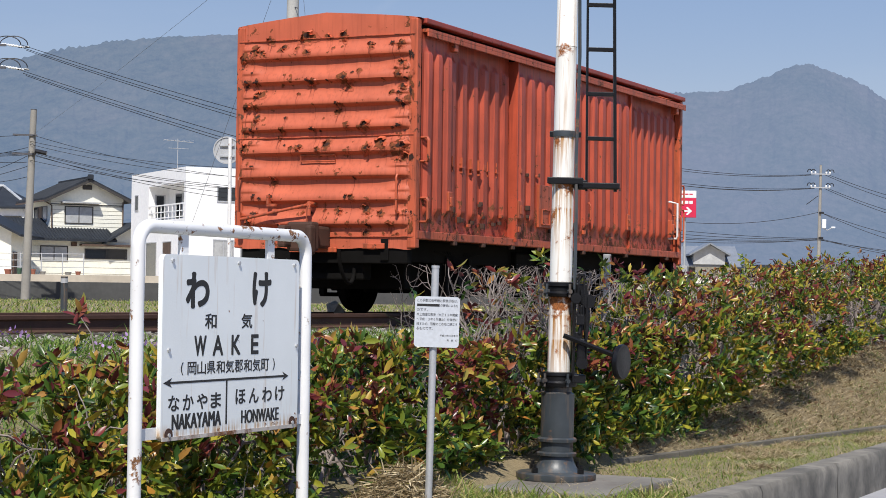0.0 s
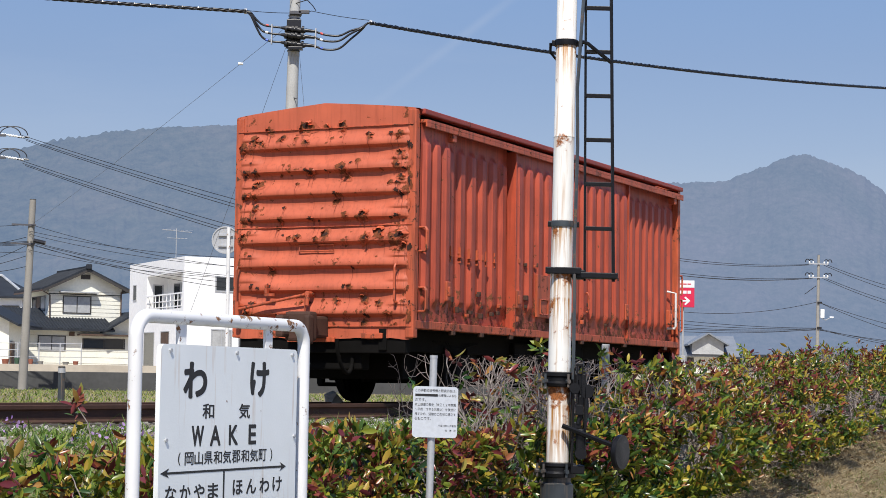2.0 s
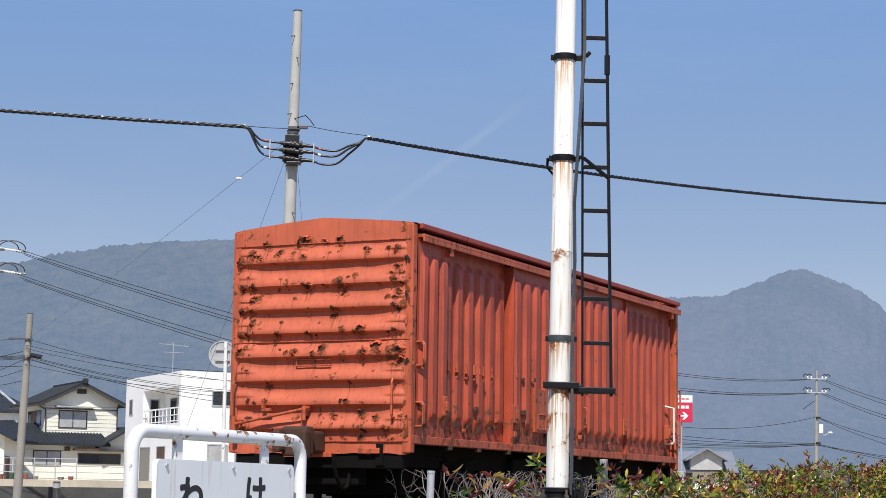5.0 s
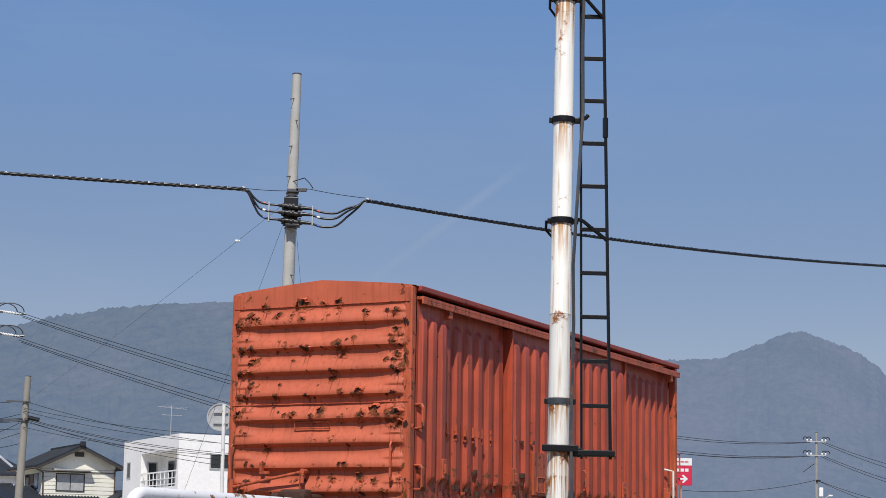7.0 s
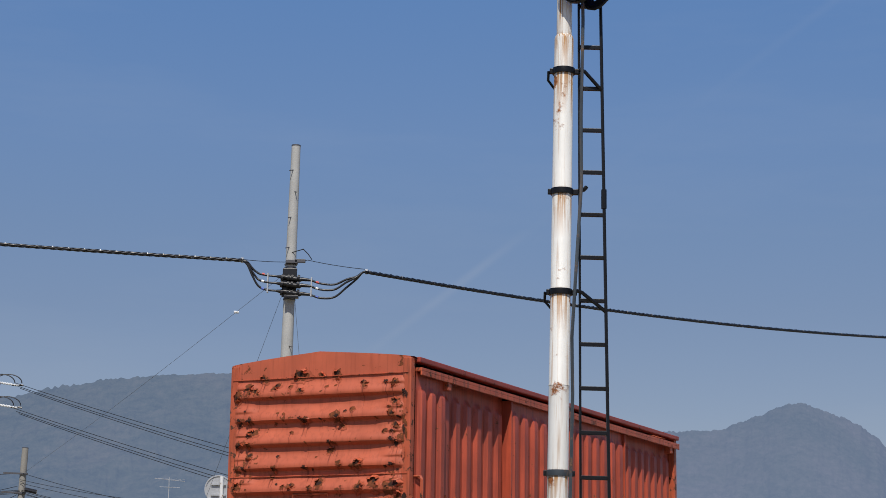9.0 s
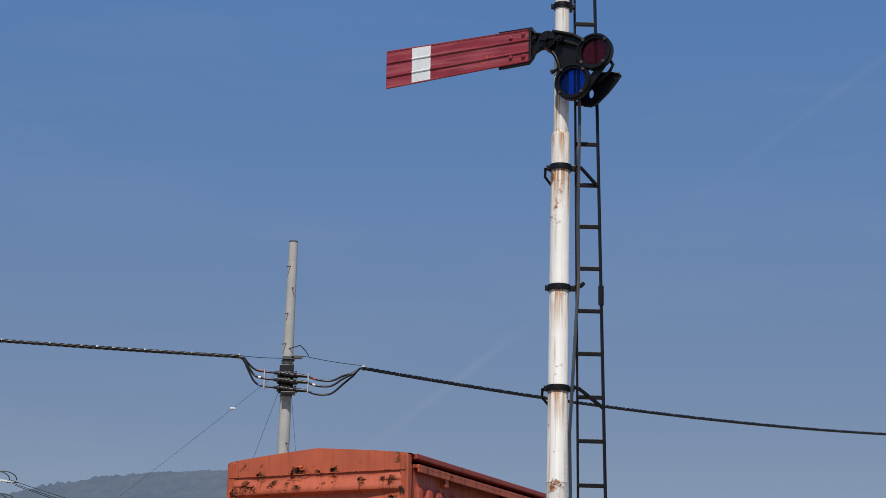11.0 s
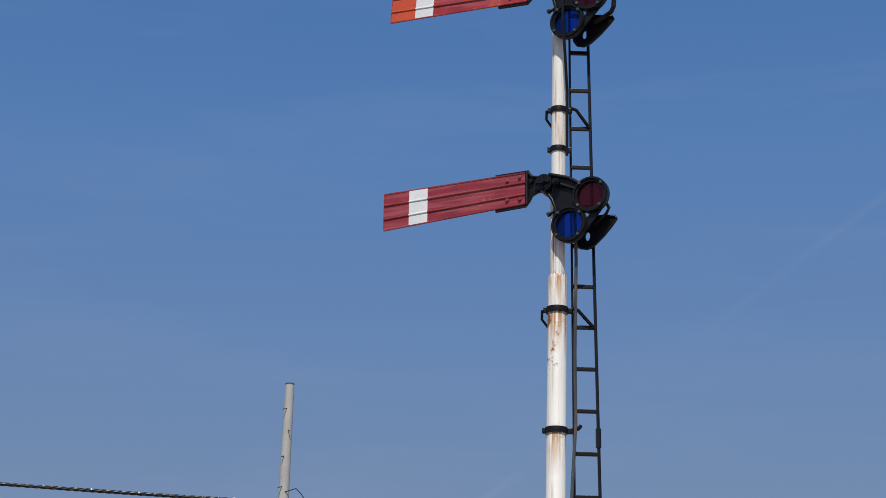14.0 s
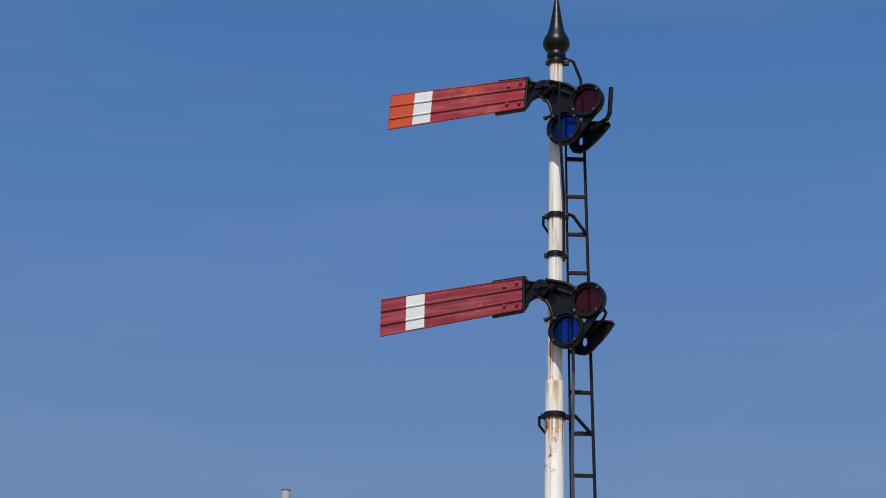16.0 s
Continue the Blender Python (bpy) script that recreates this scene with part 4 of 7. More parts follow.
for z, stay in ((2.04, 2), (2.365, 0), (3.625, 1), (4.345, 3), (5.23, 1), (6.47, 0), (6.785, 1), (8.075, 0)):
    r = 0.078 if z < 5.3 else 0.060
    part("band", lathe(bmesh.new(), [(r - 0.008, z - 0.021), (r + 0.003, z - 0.021), (r + 0.005, z), (r + 0.003, z + 0.021), (r - 0.008, z + 0.021)], 24), GREY_IRON if z < 3 else BLACK_IRON, signal, smooth=40)
    part("band_lug", boxes((-r - 0.022, -r + 0.01, -0.016, 0.016, z - 0.019, z + 0.019), bevel=0.005), BLACK_IRON, signal)
    part("band_lug", boxes((r - 0.01, r + 0.038, -0.018, 0.018, z - 0.019, z + 0.019), bevel=0.005), BLACK_IRON, signal)
    if stay == 1:
        x1 = at_z(LADDER_R, z)
        part("stay", tubes(([(r + 0.03, -0.03, z + 0.01), (r + 0.07, -0.02, z), (x1, 0.04, z - 0.12)], 0.013), seg=6), BLACK_IRON, signal)
        part("stay", tubes(([(-r - 0.03, 0, z), (-r - 0.03, 0.03, z - 0.06), (-r + 0.02, 0.1, z - 0.1)], 0.01), seg=6), BLACK_IRON, signal)
    if stay == 2:
        part("stay", boxes((-0.115, 0.13, -0.10, -0.085, z - 0.022, z + 0.024), (0.10, 0.385, -0.06, 0.06, z - 0.045, z - 0.005), (0.07, 0.16, -0.05, 0.08, z - 0.05, z + 0.01), bevel=0.006), BLACK_IRON, signal, "black flat bar carrying the ladder foot")
    if stay == 3:
        part("stay", tubes(([(r, 0.0, z), (0.16, 0.03, z + 0.03), (0.175, 0.04, z + 0.05)], 0.016), seg=6), BLACK_IRON, signal)
ladder = part("ladder", tubes(([(at_z(LADDER_R, z), 0.04, z) for z in (1.98, 4.0, 6.0, 7.6)] + [(0.19, 0.03, 7.95), (0.13, 0.0, 8.09), (0.07, 0, 8.11)], 0.012), ([(at_z(LADDER_L, z), 0.06, z) for z in (1.98, 4.0, 6.0, 7.7)], 0.009), seg=6), BLACK_IRON, signal, "narrow black iron ladder")
for k in range(18):
    z = 2.345 + k * 0.3085
    part("rung", boxes((at_z(LADDER_L, z), at_z(LADDER_R, z), 0.035, 0.06, z - 0.014, z + 0.014), bevel=0.003), BLACK_IRON, ladder)
part("splice_lug", tubes(([(at_z(LADDER_R, 4.30), 0.04, 4.24), (at_z(LADDER_R, 4.36), 0.04, 4.38)], 0.02), seg=6), BLACK_IRON, ladder)
part("down_rod", tubes(([(0.09, -0.09, 1.3), (0.088, -0.09, 1.8), (0.080, -0.085, 2.2), (0.088, -0.085, 2.9), (0.078, -0.08, 3.3), (0.135, -0.03, 4.4), (0.125, -0.05, 4.9), (0.13, -0.06, 5.6), (0.115, -0.09, 6.0)], 0.012), seg=8), GREY_IRON, signal, "thin grey down rod")
part("down_rod", tubes(([(0.012, -0.21, 7.79), (0.012, -0.21, 7.42), (0.03, -0.18, 7.2), (0.055, -0.10, 6.9), (0.058, -0.075, 6.5), (0.058, -0.07, 6.4)], 0.011), seg=8), BLACK_IRON, signal)
# lever gear at the foot
part("lever_frame", boxes((0.085, 0.103, -0.10, 0.04, 0.66, 1.38), (0.103, 0.18, -0.075, -0.058, 1.20, 1.34), (0.168, 0.186, -0.10, 0.02, 0.76, 1.26), (0.09, 0.18, -0.09, 0.03, 0.66, 0.72), (0.10, 0.15, -0.10, 0.03, 0.96, 1.01), bevel=0.007), BLACK_IRON, signal, "black lever frame bolted to the post")
part("slotted_link", boxes((0.112, 0.122, -0.125, -0.112, 1.12, 1.40), (0.146, 0.156, -0.125, -0.112, 1.12, 1.40), (0.112, 0.156, -0.125, -0.112, 1.39, 1.41), (0.108, 0.160, -0.127, -0.110, 1.06, 1.13), bevel=0.004), BLACK_IRON, signal)
for z in (0.665, 1.275):
    for x, y in ((-0.125, -0.03), (-0.09, -0.095), (0.05, -0.118)):
        part("clamp_bolt", tubes(([(x, y, z + 0.01), (x * 1.22, y * 1.22, z + 0.01)], 0.016), ([(x * 1.1, y * 1.1, z - 0.03), (x * 1.1, y * 1.1, z + 0.06)], 0.009), seg=6), GREY_IRON, signal)
part("crank", boxes((0.115, 0.175, -0.11, -0.088, 0.80, 0.97), (0.125, 0.16, -0.108, -0.095, 1.02, 1.20), bevel=0.016), BLACK_IRON, signal)
for x, y, z, r in ((0.10, -0.13, 1.24, 0.036), (0.185, -0.10, 1.22, 0.048), (0.15, -0.13, 0.80, 0.04)):
    part("pulley", tubes(([(x, y, z), (x, y + 0.07, z)], r), seg=16), BLACK_IRON, signal, smooth=40)
part("weight_lever", tubes(([(0.02, -0.12, 0.985), (0.20, -0.13, 0.92), (0.42, -0.14, 0.84)], 0.018), seg=6), BLACK_IRON, signal)
bm = bmesh.new()
tube(bm, [(0.397, -0.120, 0.815), (0.403, -0.1235, 0.815), (0.427, -0.1365, 0.813), (0.433, -0.140, 0.813)], [0.112, 0.121, 0.121, 0.112], 24)
part("counterweight", bm, BLACK_IRON, signal, "black cast disc counterweight", smooth=35)
part("chain", tubes(([(0.14, -0.08, 1.30), (0.155, -0.09, 1.15), (0.13, -0.10, 1.0)], 0.015), ([(0.165, -0.06, 1.35), (0.19, -0.07, 1.1), (0.17, -0.08, 0.9)], 0.012), seg=6), BLACK_IRON, signal)
def lens_glass(name, col):
    m, nt, p = start(name)
    p.inputs["Base Color"].default_value = (*col, 1)
    p.inputs["Roughness"].default_value = 0.10
    p.inputs["Transmission Weight"].default_value = 0.92
    p.inputs["IOR"].default_value = 1.25
    bump(nt, p, noise_tex(nt, 30, 3), 0.1, 0.003)
    return m


RED_GLASS = lens_glass("red_signal_glass", (0.20, 0.018, 0.022))
BLUE_GLASS = lens_glass("blue_signal_glass", (0.012, 0.07, 0.42))


def holed_plate(bm, outer, inner, y0, y1):
    """A flat plate from y0 to y1 with one hole through it."""
    loops = [[bm.verts.new((x, y0, z)) for x, z in o] for o in (outer, inner)]
    es = [bm.edges.new((l[k], l[(k + 1) % len(l)])) for l in loops for k in range(len(l))]
    made = bmesh.ops.triangle_fill(bm, edges=es, use_beauty=True)
    fs = [f for f in made["geom"] if isinstance(f, bmesh.types.BMFace)]
    up = bmesh.ops.extrude_face_region(bm, geom=fs)
    for v in up["geom"]:
        if isinstance(v, bmesh.types.BMVert):
            v.co.y = y1
    return bm


RED_C, BLUE_C = (0.355, -0.136), (0.187, -0.340)


def on_ring(c, r, deg):
    return (c[0] + r * math.cos(radians(deg)), c[1] + r * math.sin(radians(deg)))


def arm(m, tip_red, bracket):
    """One arm with its spectacle, about its pivot; the tip lies at -x."""
    TIP, ROOT = (0.112, -0.178), (0.112, -0.128)
    blade = [(-1.322, TIP[0]), (-1.322, TIP[1]), (-0.143, ROOT[1]), (-0.143, ROOT[0])]
    ob = part("signal_arm", plate(bmesh.new(), blade, -0.006, 0.006), tip_red, signal, "dark red enamelled signal arm with a white stripe")
    ob.matrix_local = m

    def edge(x, top):
        k = (x + 1.322) / (1.322 - 0.143)
        return TIP[0] + (ROOT[0] - TIP[0]) * k if top else TIP[1] + (ROOT[1] - TIP[1]) * k

    part("stripe", plate(bmesh.new(), [(-1.11, edge(-1.11, 1) + 0.001), (-1.11, edge(-1.11, 0) - 0.001), (-0.955, edge(-0.955, 0) - 0.001), (-0.955, edge(-0.955, 1) + 0.001)], -0.009, 0.008), ARM_WHITE, ob, "white stripe")
    if bracket:
        part("faded_tip", plate(bmesh.new(), [(-1.320, TIP[0] - 0.002), (-1.320, TIP[1] + 0.002), (-1.112, edge(-1.112, 0) + 0.001), (-1.112, edge(-1.112, 1) - 0.001)], -0.0085, -0.004), ARM_ORANGE, ob, "orange faded enamel at the tip")
    for f0, f1, mt in ((-1.322, -1.11, ARM_ORANGE if bracket else tip_red), (-1.11, -0.955, ARM_WHITE), (-0.955, -0.15, tip_red)):
        for u in (0.30, 0.68):
            a, b = edge(f0, 0) + (edge(f0, 1) - edge(f0, 0)) * u, edge(f1, 0) + (edge(f1, 1) - edge(f1, 0)) * u
            part("bead", tubes(([(f0, -0.007, a), (f1, -0.007, b)], 0.0095), seg=8), mt, ob, smooth=50)
    part("arm_lip", tubes(([(-1.322, -0.004, TIP[0]), (-0.15, -0.004, ROOT[0])], 0.007), ([(-1.322, -0.004, TIP[1]), (-0.15, -0.004, ROOT[1])], 0.007), ([(-1.322, -0.004, TIP[0]), (-1.322, -0.004, TIP[1])], 0.006), seg=6), tip_red, ob)
    part("arm_root", plate(bmesh.new(), [(-0.40, 0.130), (-0.40, 0.108), (-0.146, 0.105), (-0.146, -0.118), (-0.40, -0.130), (-0.40, -0.160), (-0.16, -0.152), (-0.13, -0.12), (-0.105, -0.075), (-0.06, -0.055), (0.0, -0.06), (0.0, 0.06), (-0.06, 0.06), (-0.11, 0.075), (-0.135, 0.13)], -0.002, 0.02), BLACK_IRON, ob)
    part("root_flange", tubes(([(-0.142, -0.016, 0.118), (-0.142, -0.016, -0.140)], 0.013), ([(-0.142, -0.012, 0.118), (-0.10, -0.012, 0.07), (-0.05, -0.012, 0.058)], 0.010), ([(-0.142, -0.012, -0.135), (-0.10, -0.012, -0.07), (-0.05, -0.012, -0.052)], 0.010), ([(-0.105, -0.03, 0.035), (-0.105, 0.0, 0.035)], 0.017), seg=8), BLACK_IRON, ob)
    for x, z in ((-0.30, 0.066), (-0.20, 0.082), (-0.30, -0.085), (-0.20, -0.09)):
        part("rivet", tubes(([(x, -0.022, z), (x, -0.018, z), (x, 0, z)], [0.009, 0.014, 0.015]), seg=10), tip_red, ob)
    part("pivot", tubes(([(0, -0.045, 0), (0, 0.10, 0)], 0.066), ([(0, -0.05, 0), (0, -0.04, 0)], 0.05), ([(0, -0.085, 0), (0, -0.05, 0)], 0.022), ([(0.10, -0.06, -0.012), (0.10, 0.03, -0.012)], 0.026), ([(0.10, -0.075, -0.012), (0.10, -0.06, -0.012)], 0.014), seg=18), BLACK_IRON, ob, smooth=40)
    part("pivot_rib", boxes((-0.055, 0.055, -0.062, -0.045, -0.008, 0.008), (-0.008, 0.008, -0.062, -0.045, -0.055, 0.055), bevel=0.003), BLACK_IRON, ob)
    web = bmesh.new()
    plate(web, [(-0.02, 0.062), (0.045, 0.075), (0.11, 0.048), (0.19, 0.022), on_ring(RED_C, 0.128, 122), on_ring(RED_C, 0.118, 165), on_ring(RED_C, 0.118, 215), on_ring(BLUE_C, 0.118, 80), on_ring(BLUE_C, 0.118, 115), on_ring(BLUE_C, 0.128, 158), (0.075, -0.20), (0.045, -0.10), (-0.01, -0.06)], 0.004, 0.016)
    n = Vector((RED_C[1] - BLUE_C[1], BLUE_C[0] - RED_C[0])).normalized()
    v = Vector((BLUE_C[0] - RED_C[0], BLUE_C[1] - RED_C[1])).normalized()
    r_, b_ = Vector(RED_C), Vector(BLUE_C)
    plate(web, [tuple(r_ + n * 0.134), tuple(b_ + n * 0.134), tuple(b_ + (n - v) * 0.081), tuple(r_ + (n + v) * 0.081)], 0.0, 0.018)
    part("spectacle_web", web, BLACK_IRON, ob)
    part("web_rib", tubes(([(0.03, -0.006, 0.07), (0.11, -0.006, 0.045), (0.19, -0.006, 0.018), (*on_ring(RED_C, 0.125, 130)[:1], -0.006, on_ring(RED_C, 0.125, 130)[1])], 0.014), ([(0.01, -0.006, -0.06), (0.055, -0.006, -0.13), (0.085, -0.006, -0.21), (on_ring(BLUE_C, 0.125, 150)[0], -0.006, on_ring(BLUE_C, 0.125, 150)[1])], 0.014), ([(0.10, -0.01, -0.012), (0.24, -0.01, -0.075)], 0.012), seg=8), BLACK_IRON, ob, smooth=60)
    frame_ = bmesh.new()
    for c in (RED_C, BLUE_C):
        ring(frame_, c[0], c[1], 0.136, 0.100, -0.022, 0.024)
        ring(frame_, c[0], c[1], 0.131, 0.118, -0.034, -0.020)
    part("spectacle", frame_, BLACK_IRON, ob, "black cast spectacle frame", smooth=35)
    part("red_lens", plate(bmesh.new(), circle(*RED_C, 0.102), 0.004, 0.010), RED_GLASS, ob, "dark red glass roundel")
    part("blue_lens", plate(bmesh.new(), circle(*BLUE_C, 0.102), 0.004, 0.010), BLUE_GLASS, ob, "deep blue glass roundel")
    for cx, cz in (RED_C, BLUE_C):
        for k in range(4):
            a = radians(40 + 90 * k)
            part("rivet", tubes(([(cx + 0.118 * math.cos(a), -0.044, cz + 0.118 * math.sin(a)), (cx + 0.118 * math.cos(a), -0.02, cz + 0.118 * math.sin(a))], 0.011), seg=8), GREY_IRON, ob)
    part("set_screw", tubes(([(0.06, 0.02, -0.215), (0.035, 0.0, -0.235)], 0.012), ([(0.035, 0.0, -0.235), (0.02, -0.01, -0.245)], 0.019), seg=8), BLACK_IRON, ob)
    outline = [(0.185, -0.40), (0.195, -0.445), (0.225, -0.485), (0.275, -0.497), (0.33, -0.475), (0.405, -0.41), (0.465, -0.345), (0.503, -0.297), (0.49, -0.275), (0.34, -0.255), (0.255, -0.31)]
    hole = [(0.275 + 0.019 * math.cos(a * math.tau / 12), -0.40 + 0.034 * math.sin(a * math.tau / 12)) for a in range(12)]
    shade = part("lamp_shade", holed_plate(bmesh.new(), outline, hole, 0.13, 0.145), BLACK_IRON, ob, "black lamp backplate with a slot")
    part("shade_lip", tubes(([(x, 0.125, z) for x, z in outline + outline[:1]], 0.010), seg=8), BLACK_IRON, shade, smooth=60)
    if bracket:
        part("lamp_hook", tubes(([(0.36, 0.10, -0.33), (0.46, 0.08, -0.285), (0.51, 0.05, -0.275), (0.53, 0.04, -0.24), (0.53, 0.04, -0.03)], 0.018), seg=8), BLACK_IRON, ob)
    else:
        part("lamp_hook", tubes(([(0.34, 0.10, -0.33), (0.44, 0.08, -0.265), (0.47, 0.06, -0.23), (0.42, 0.04, -0.14)], 0.012), seg=8), BLACK_IRON, ob)
    return ob


inv = signal.matrix_world.inverted()
bpy.context.view_layer.update()
inv = signal.matrix_world.inverted()
arm(inv @ pose(0.773, 12.933, 6.483, 0, 0, -26), ARM_RED, False)
arm(inv @ pose(0.795, 12.918, 8.107, 0, 0, -26) @ pose(0, 0, 0, 0, 4.4, 0), ARM_RED_UP, True)
slab = part("concrete_slab", boxes((3.82, 4.95, -7.05, -5.75, 0.12, 0.309), bevel=0.02), SLAB_CONCRETE)
slab.matrix_world = TRACK
tagged(slab, "rust-stained concrete foundation slab under the signal", "slab")

# ---- station name board ----
board = thing("station_sign", pose(-1.23, 8.2, 0.28, 0, 0, 64), "white enamel station name board hung in a white pipe frame", "station sign")
Z0 = 0.28
fr = [(-0.156, 0, 0.0), (-0.156, 0, 1.74 - Z0)] + [tuple(q) for q in arc_pts((-0.066, 0, 1.745 - Z0), (-0.09, 0, 0), (0, 0, 0.09), 0, 90, 8)] + [tuple(q) for q in arc_pts((1.173, 0, 1.745 - Z0), (0, 0, 0.09), (0.09, 0, 0), 0, 90, 8)] + [(1.263, 0, 1.74 - Z0), (1.263, 0, 0.0)]
part("pipe_frame", tubes((fr, 0.0305), seg=20), WHITE_PIPE, board, "white painted steel pipe frame", smooth=40)
part("panel", plate(bmesh.new(), roundrect(-0.01, 1.152, 0.905 - Z0, 1.717 - Z0, 0.03), -0.03, -0.007), SIGN_WHITE, board, "white enamel panel with rust streaks", smooth=40)
for x in (0.187, 0.922):
    part("hanger", boxes((x - 0.03, x + 0.03, -0.008, 0.008, 1.70 - Z0, 1.83 - Z0)), WHITE_PIPE, board)
for x0, x1 in ((-0.156, 0.03), (1.12, 1.263)):
    part("bracket", boxes((x0, x1, -0.006, 0.006, 0.915 - Z0, 0.965 - Z0)), WHITE_PIPE, board)
for x, z in ((0.06, 1.69), (0.60, 1.69), (1.10, 1.69), (0.04, 1.30), (1.13, 1.30), (0.05, 0.93), (1.10, 0.93)):
    part("bolt", tubes(([(x, -0.038, z - Z0), (x, -0.028, z - Z0)], 0.009), seg=8), GALV, board)
for x, z in ((0.05, 0.93), (1.10, 0.93)):
    part("rust_spot", tubes(([(x, -0.0325, z - Z0), (x, -0.029, z - Z0)], 0.031), seg=14), RAIL_RUST, board)


RUSTY_LIP = weathered("rusted_enamel_edge", (0.55, 0.50, 0.45), (0.20, 0.085, 0.035), spot=9, cover=0.47, streak_at=0.5, edge=0.08)
part("rusty_lip", boxes((0.0, 1.142, -0.0335, -0.028, 0.905 - Z0, 0.922 - Z0)), RUSTY_LIP, board, "rusted lower edge")


def letter(body, x, z, w, h, bold=0.0):
    ob = part("lettering", writing(body, w, h, INK, bold=bold), None, board)
    ob.location = (x, -0.0305, z - Z0)


letter("わ", 0.262, 1.562, 0.175, 0.150, 0.045)
letter("け", 0.806, 1.570, 0.155, 0.152, 0.045)
letter("和", 0.372, 1.424, 0.092, 0.066, 0.02)
letter("気", 0.677, 1.423, 0.092, 0.066, 0.02)
for ch, x, w in (("W", 0.290, 0.092), ("A", 0.434, 0.082), ("K", 0.586, 0.072), ("E", 0.750, 0.062)):
    letter(ch, x, 1.314, w, 0.086, 0.04)
for k, ch in enumerate("(岡山県和気郡和気町)"):
    letter(ch, 0.148 + 0.0775 * k, 1.216, 0.068 if ch not in "()" else 0.018, 0.056, 0.015)
part("arrow", plate(bmesh.new(), [(0.005, 1.157 - Z0), (0.07, 1.178 - Z0), (0.055, 1.162 - Z0), (1.02, 1.162 - Z0), (1.005, 1.178 - Z0), (1.06, 1.157 - Z0), (1.005, 1.137 - Z0), (1.02, 1.152 - Z0), (0.518, 1.152 - Z0), (0.518, 0.955 - Z0), (0.506, 0.955 - Z0), (0.506, 1.152 - Z0), (0.055, 1.152 - Z0), (0.07, 1.137 - Z0)], -0.0312, -0.029), INK, board)
for k, ch in enumerate("なかやま"):
    letter(ch, 0.088 + 0.112 * k, 1.067, 0.082, 0.067, 0.025)
for k, ch in enumerate("ほんわけ"):
    letter(ch, 0.632 + 0.117 * k, 1.075, 0.082, 0.067, 0.025)
letter("NAKAYAMA", 0.272, 0.985, 0.39, 0.066, 0.011)
letter("HONWAKE", 0.808, 0.980, 0.33, 0.060, 0.011)

# ---- notice on a pole ----
notice = thing("notice_sign", pose(-0.066, 10.8, 0.28, 0, 1.0, 0), "small pale notice plate with printed text on a steel pole", "sign")
part("pole", tubes(([(0, 0, 0), (0, 0, 1.43)], 0.021), ([(0, 0, 1.43), (0, 0, 1.445)], 0.023), seg=16), GALV, notice, smooth=40)
plate_ob = part("plate", plate(bmesh.new(), roundrect(-0.11, 0.145, 0.98, 1.268, 0.02), -0.034, -0.024), plain("notice_plate", (0.53, 0.56, 0.60), 0.4, 0, 0.06, 6, 50, 0), notice)
for k, line in enumerate(("この手動式信号機と駅表示板は、", None, "のです。", "片上鉄道の歴史（大正１２年開業", "～平成　３年６月廃止）を後世に", "残すため、沿線のこの地に建立す", "るものです。", "平成15年11月吉日", "和　気　町")):
    z = 1.245 - 0.0265 * k - (0.012 if k > 6 else 0)
    if line is None:
        part("text_bar", boxes((-0.098, 0.03, -0.035, -0.0335, z - 0.007, z + 0.007)), INK, plate_ob)
        ob = part("lettering", writing("の寄贈によるも", 0.10, 0.016, INK), None, plate_ob)
        ob.location = (0.085, -0.0346, z)
        continue
    w = 0.0155 * len(line) if k < 7 else (0.10 if k == 7 else 0.06)
    w = min(w, 0.232)
    ob = part("lettering", writing(line, w, 0.017 if k < 7 else 0.012, INK), None, plate_ob)
    ob.location = (-0.098 + w / 2 if k < 7 else 0.137 - w / 2, -0.0346, z)

# ---- hedge ----
def leaf_mesh(name, pos, out, length, mat_, rng, width=0.31):
    """Folded pointed leaves at pos, growing along out."""
    n = len(pos)
    out = out / np.linalg.norm(out, axis=1, keepdims=True)
    side = np.cross(out, rng.normal(size=(n, 3)))
    side /= np.linalg.norm(side, axis=1, keepdims=True)
    nor = np.cross(side, out)
    ln = length[:, None]
    w = ln * width / 2
    keel, droop = nor * w * 0.35, nor * ln * rng.uniform(0.02, 0.2, (n, 1))
    v = np.stack([pos, pos + out * ln * 0.34 + side * w * 0.82 + keel, pos + out * ln * 0.68 + side * w * 0.9 + keel - droop * 0.5, pos + out * ln - droop,
                  pos + out * ln * 0.68 - side * w * 0.9 + keel - droop * 0.5, pos + out * ln * 0.34 - side * w * 0.82 + keel, pos + out * ln * 0.36, pos + out * ln * 0.69 - droop * 0.45], 1)
    f = [q for i in range(0, 8 * n, 8) for q in ((i, i + 1, i + 6), (i + 1, i + 2, i + 7, i + 6), (i + 2, i + 3, i + 7), (i + 3, i + 4, i + 7), (i + 4, i + 5, i + 6, i + 7), (i + 5, i, i + 6))]
    me = bpy.data.meshes.new(name)
    me.from_pydata(v.reshape(-1, 3).tolist(), [], f)
    me.materials.append(mat_)
    me.shade_smooth()
    return me


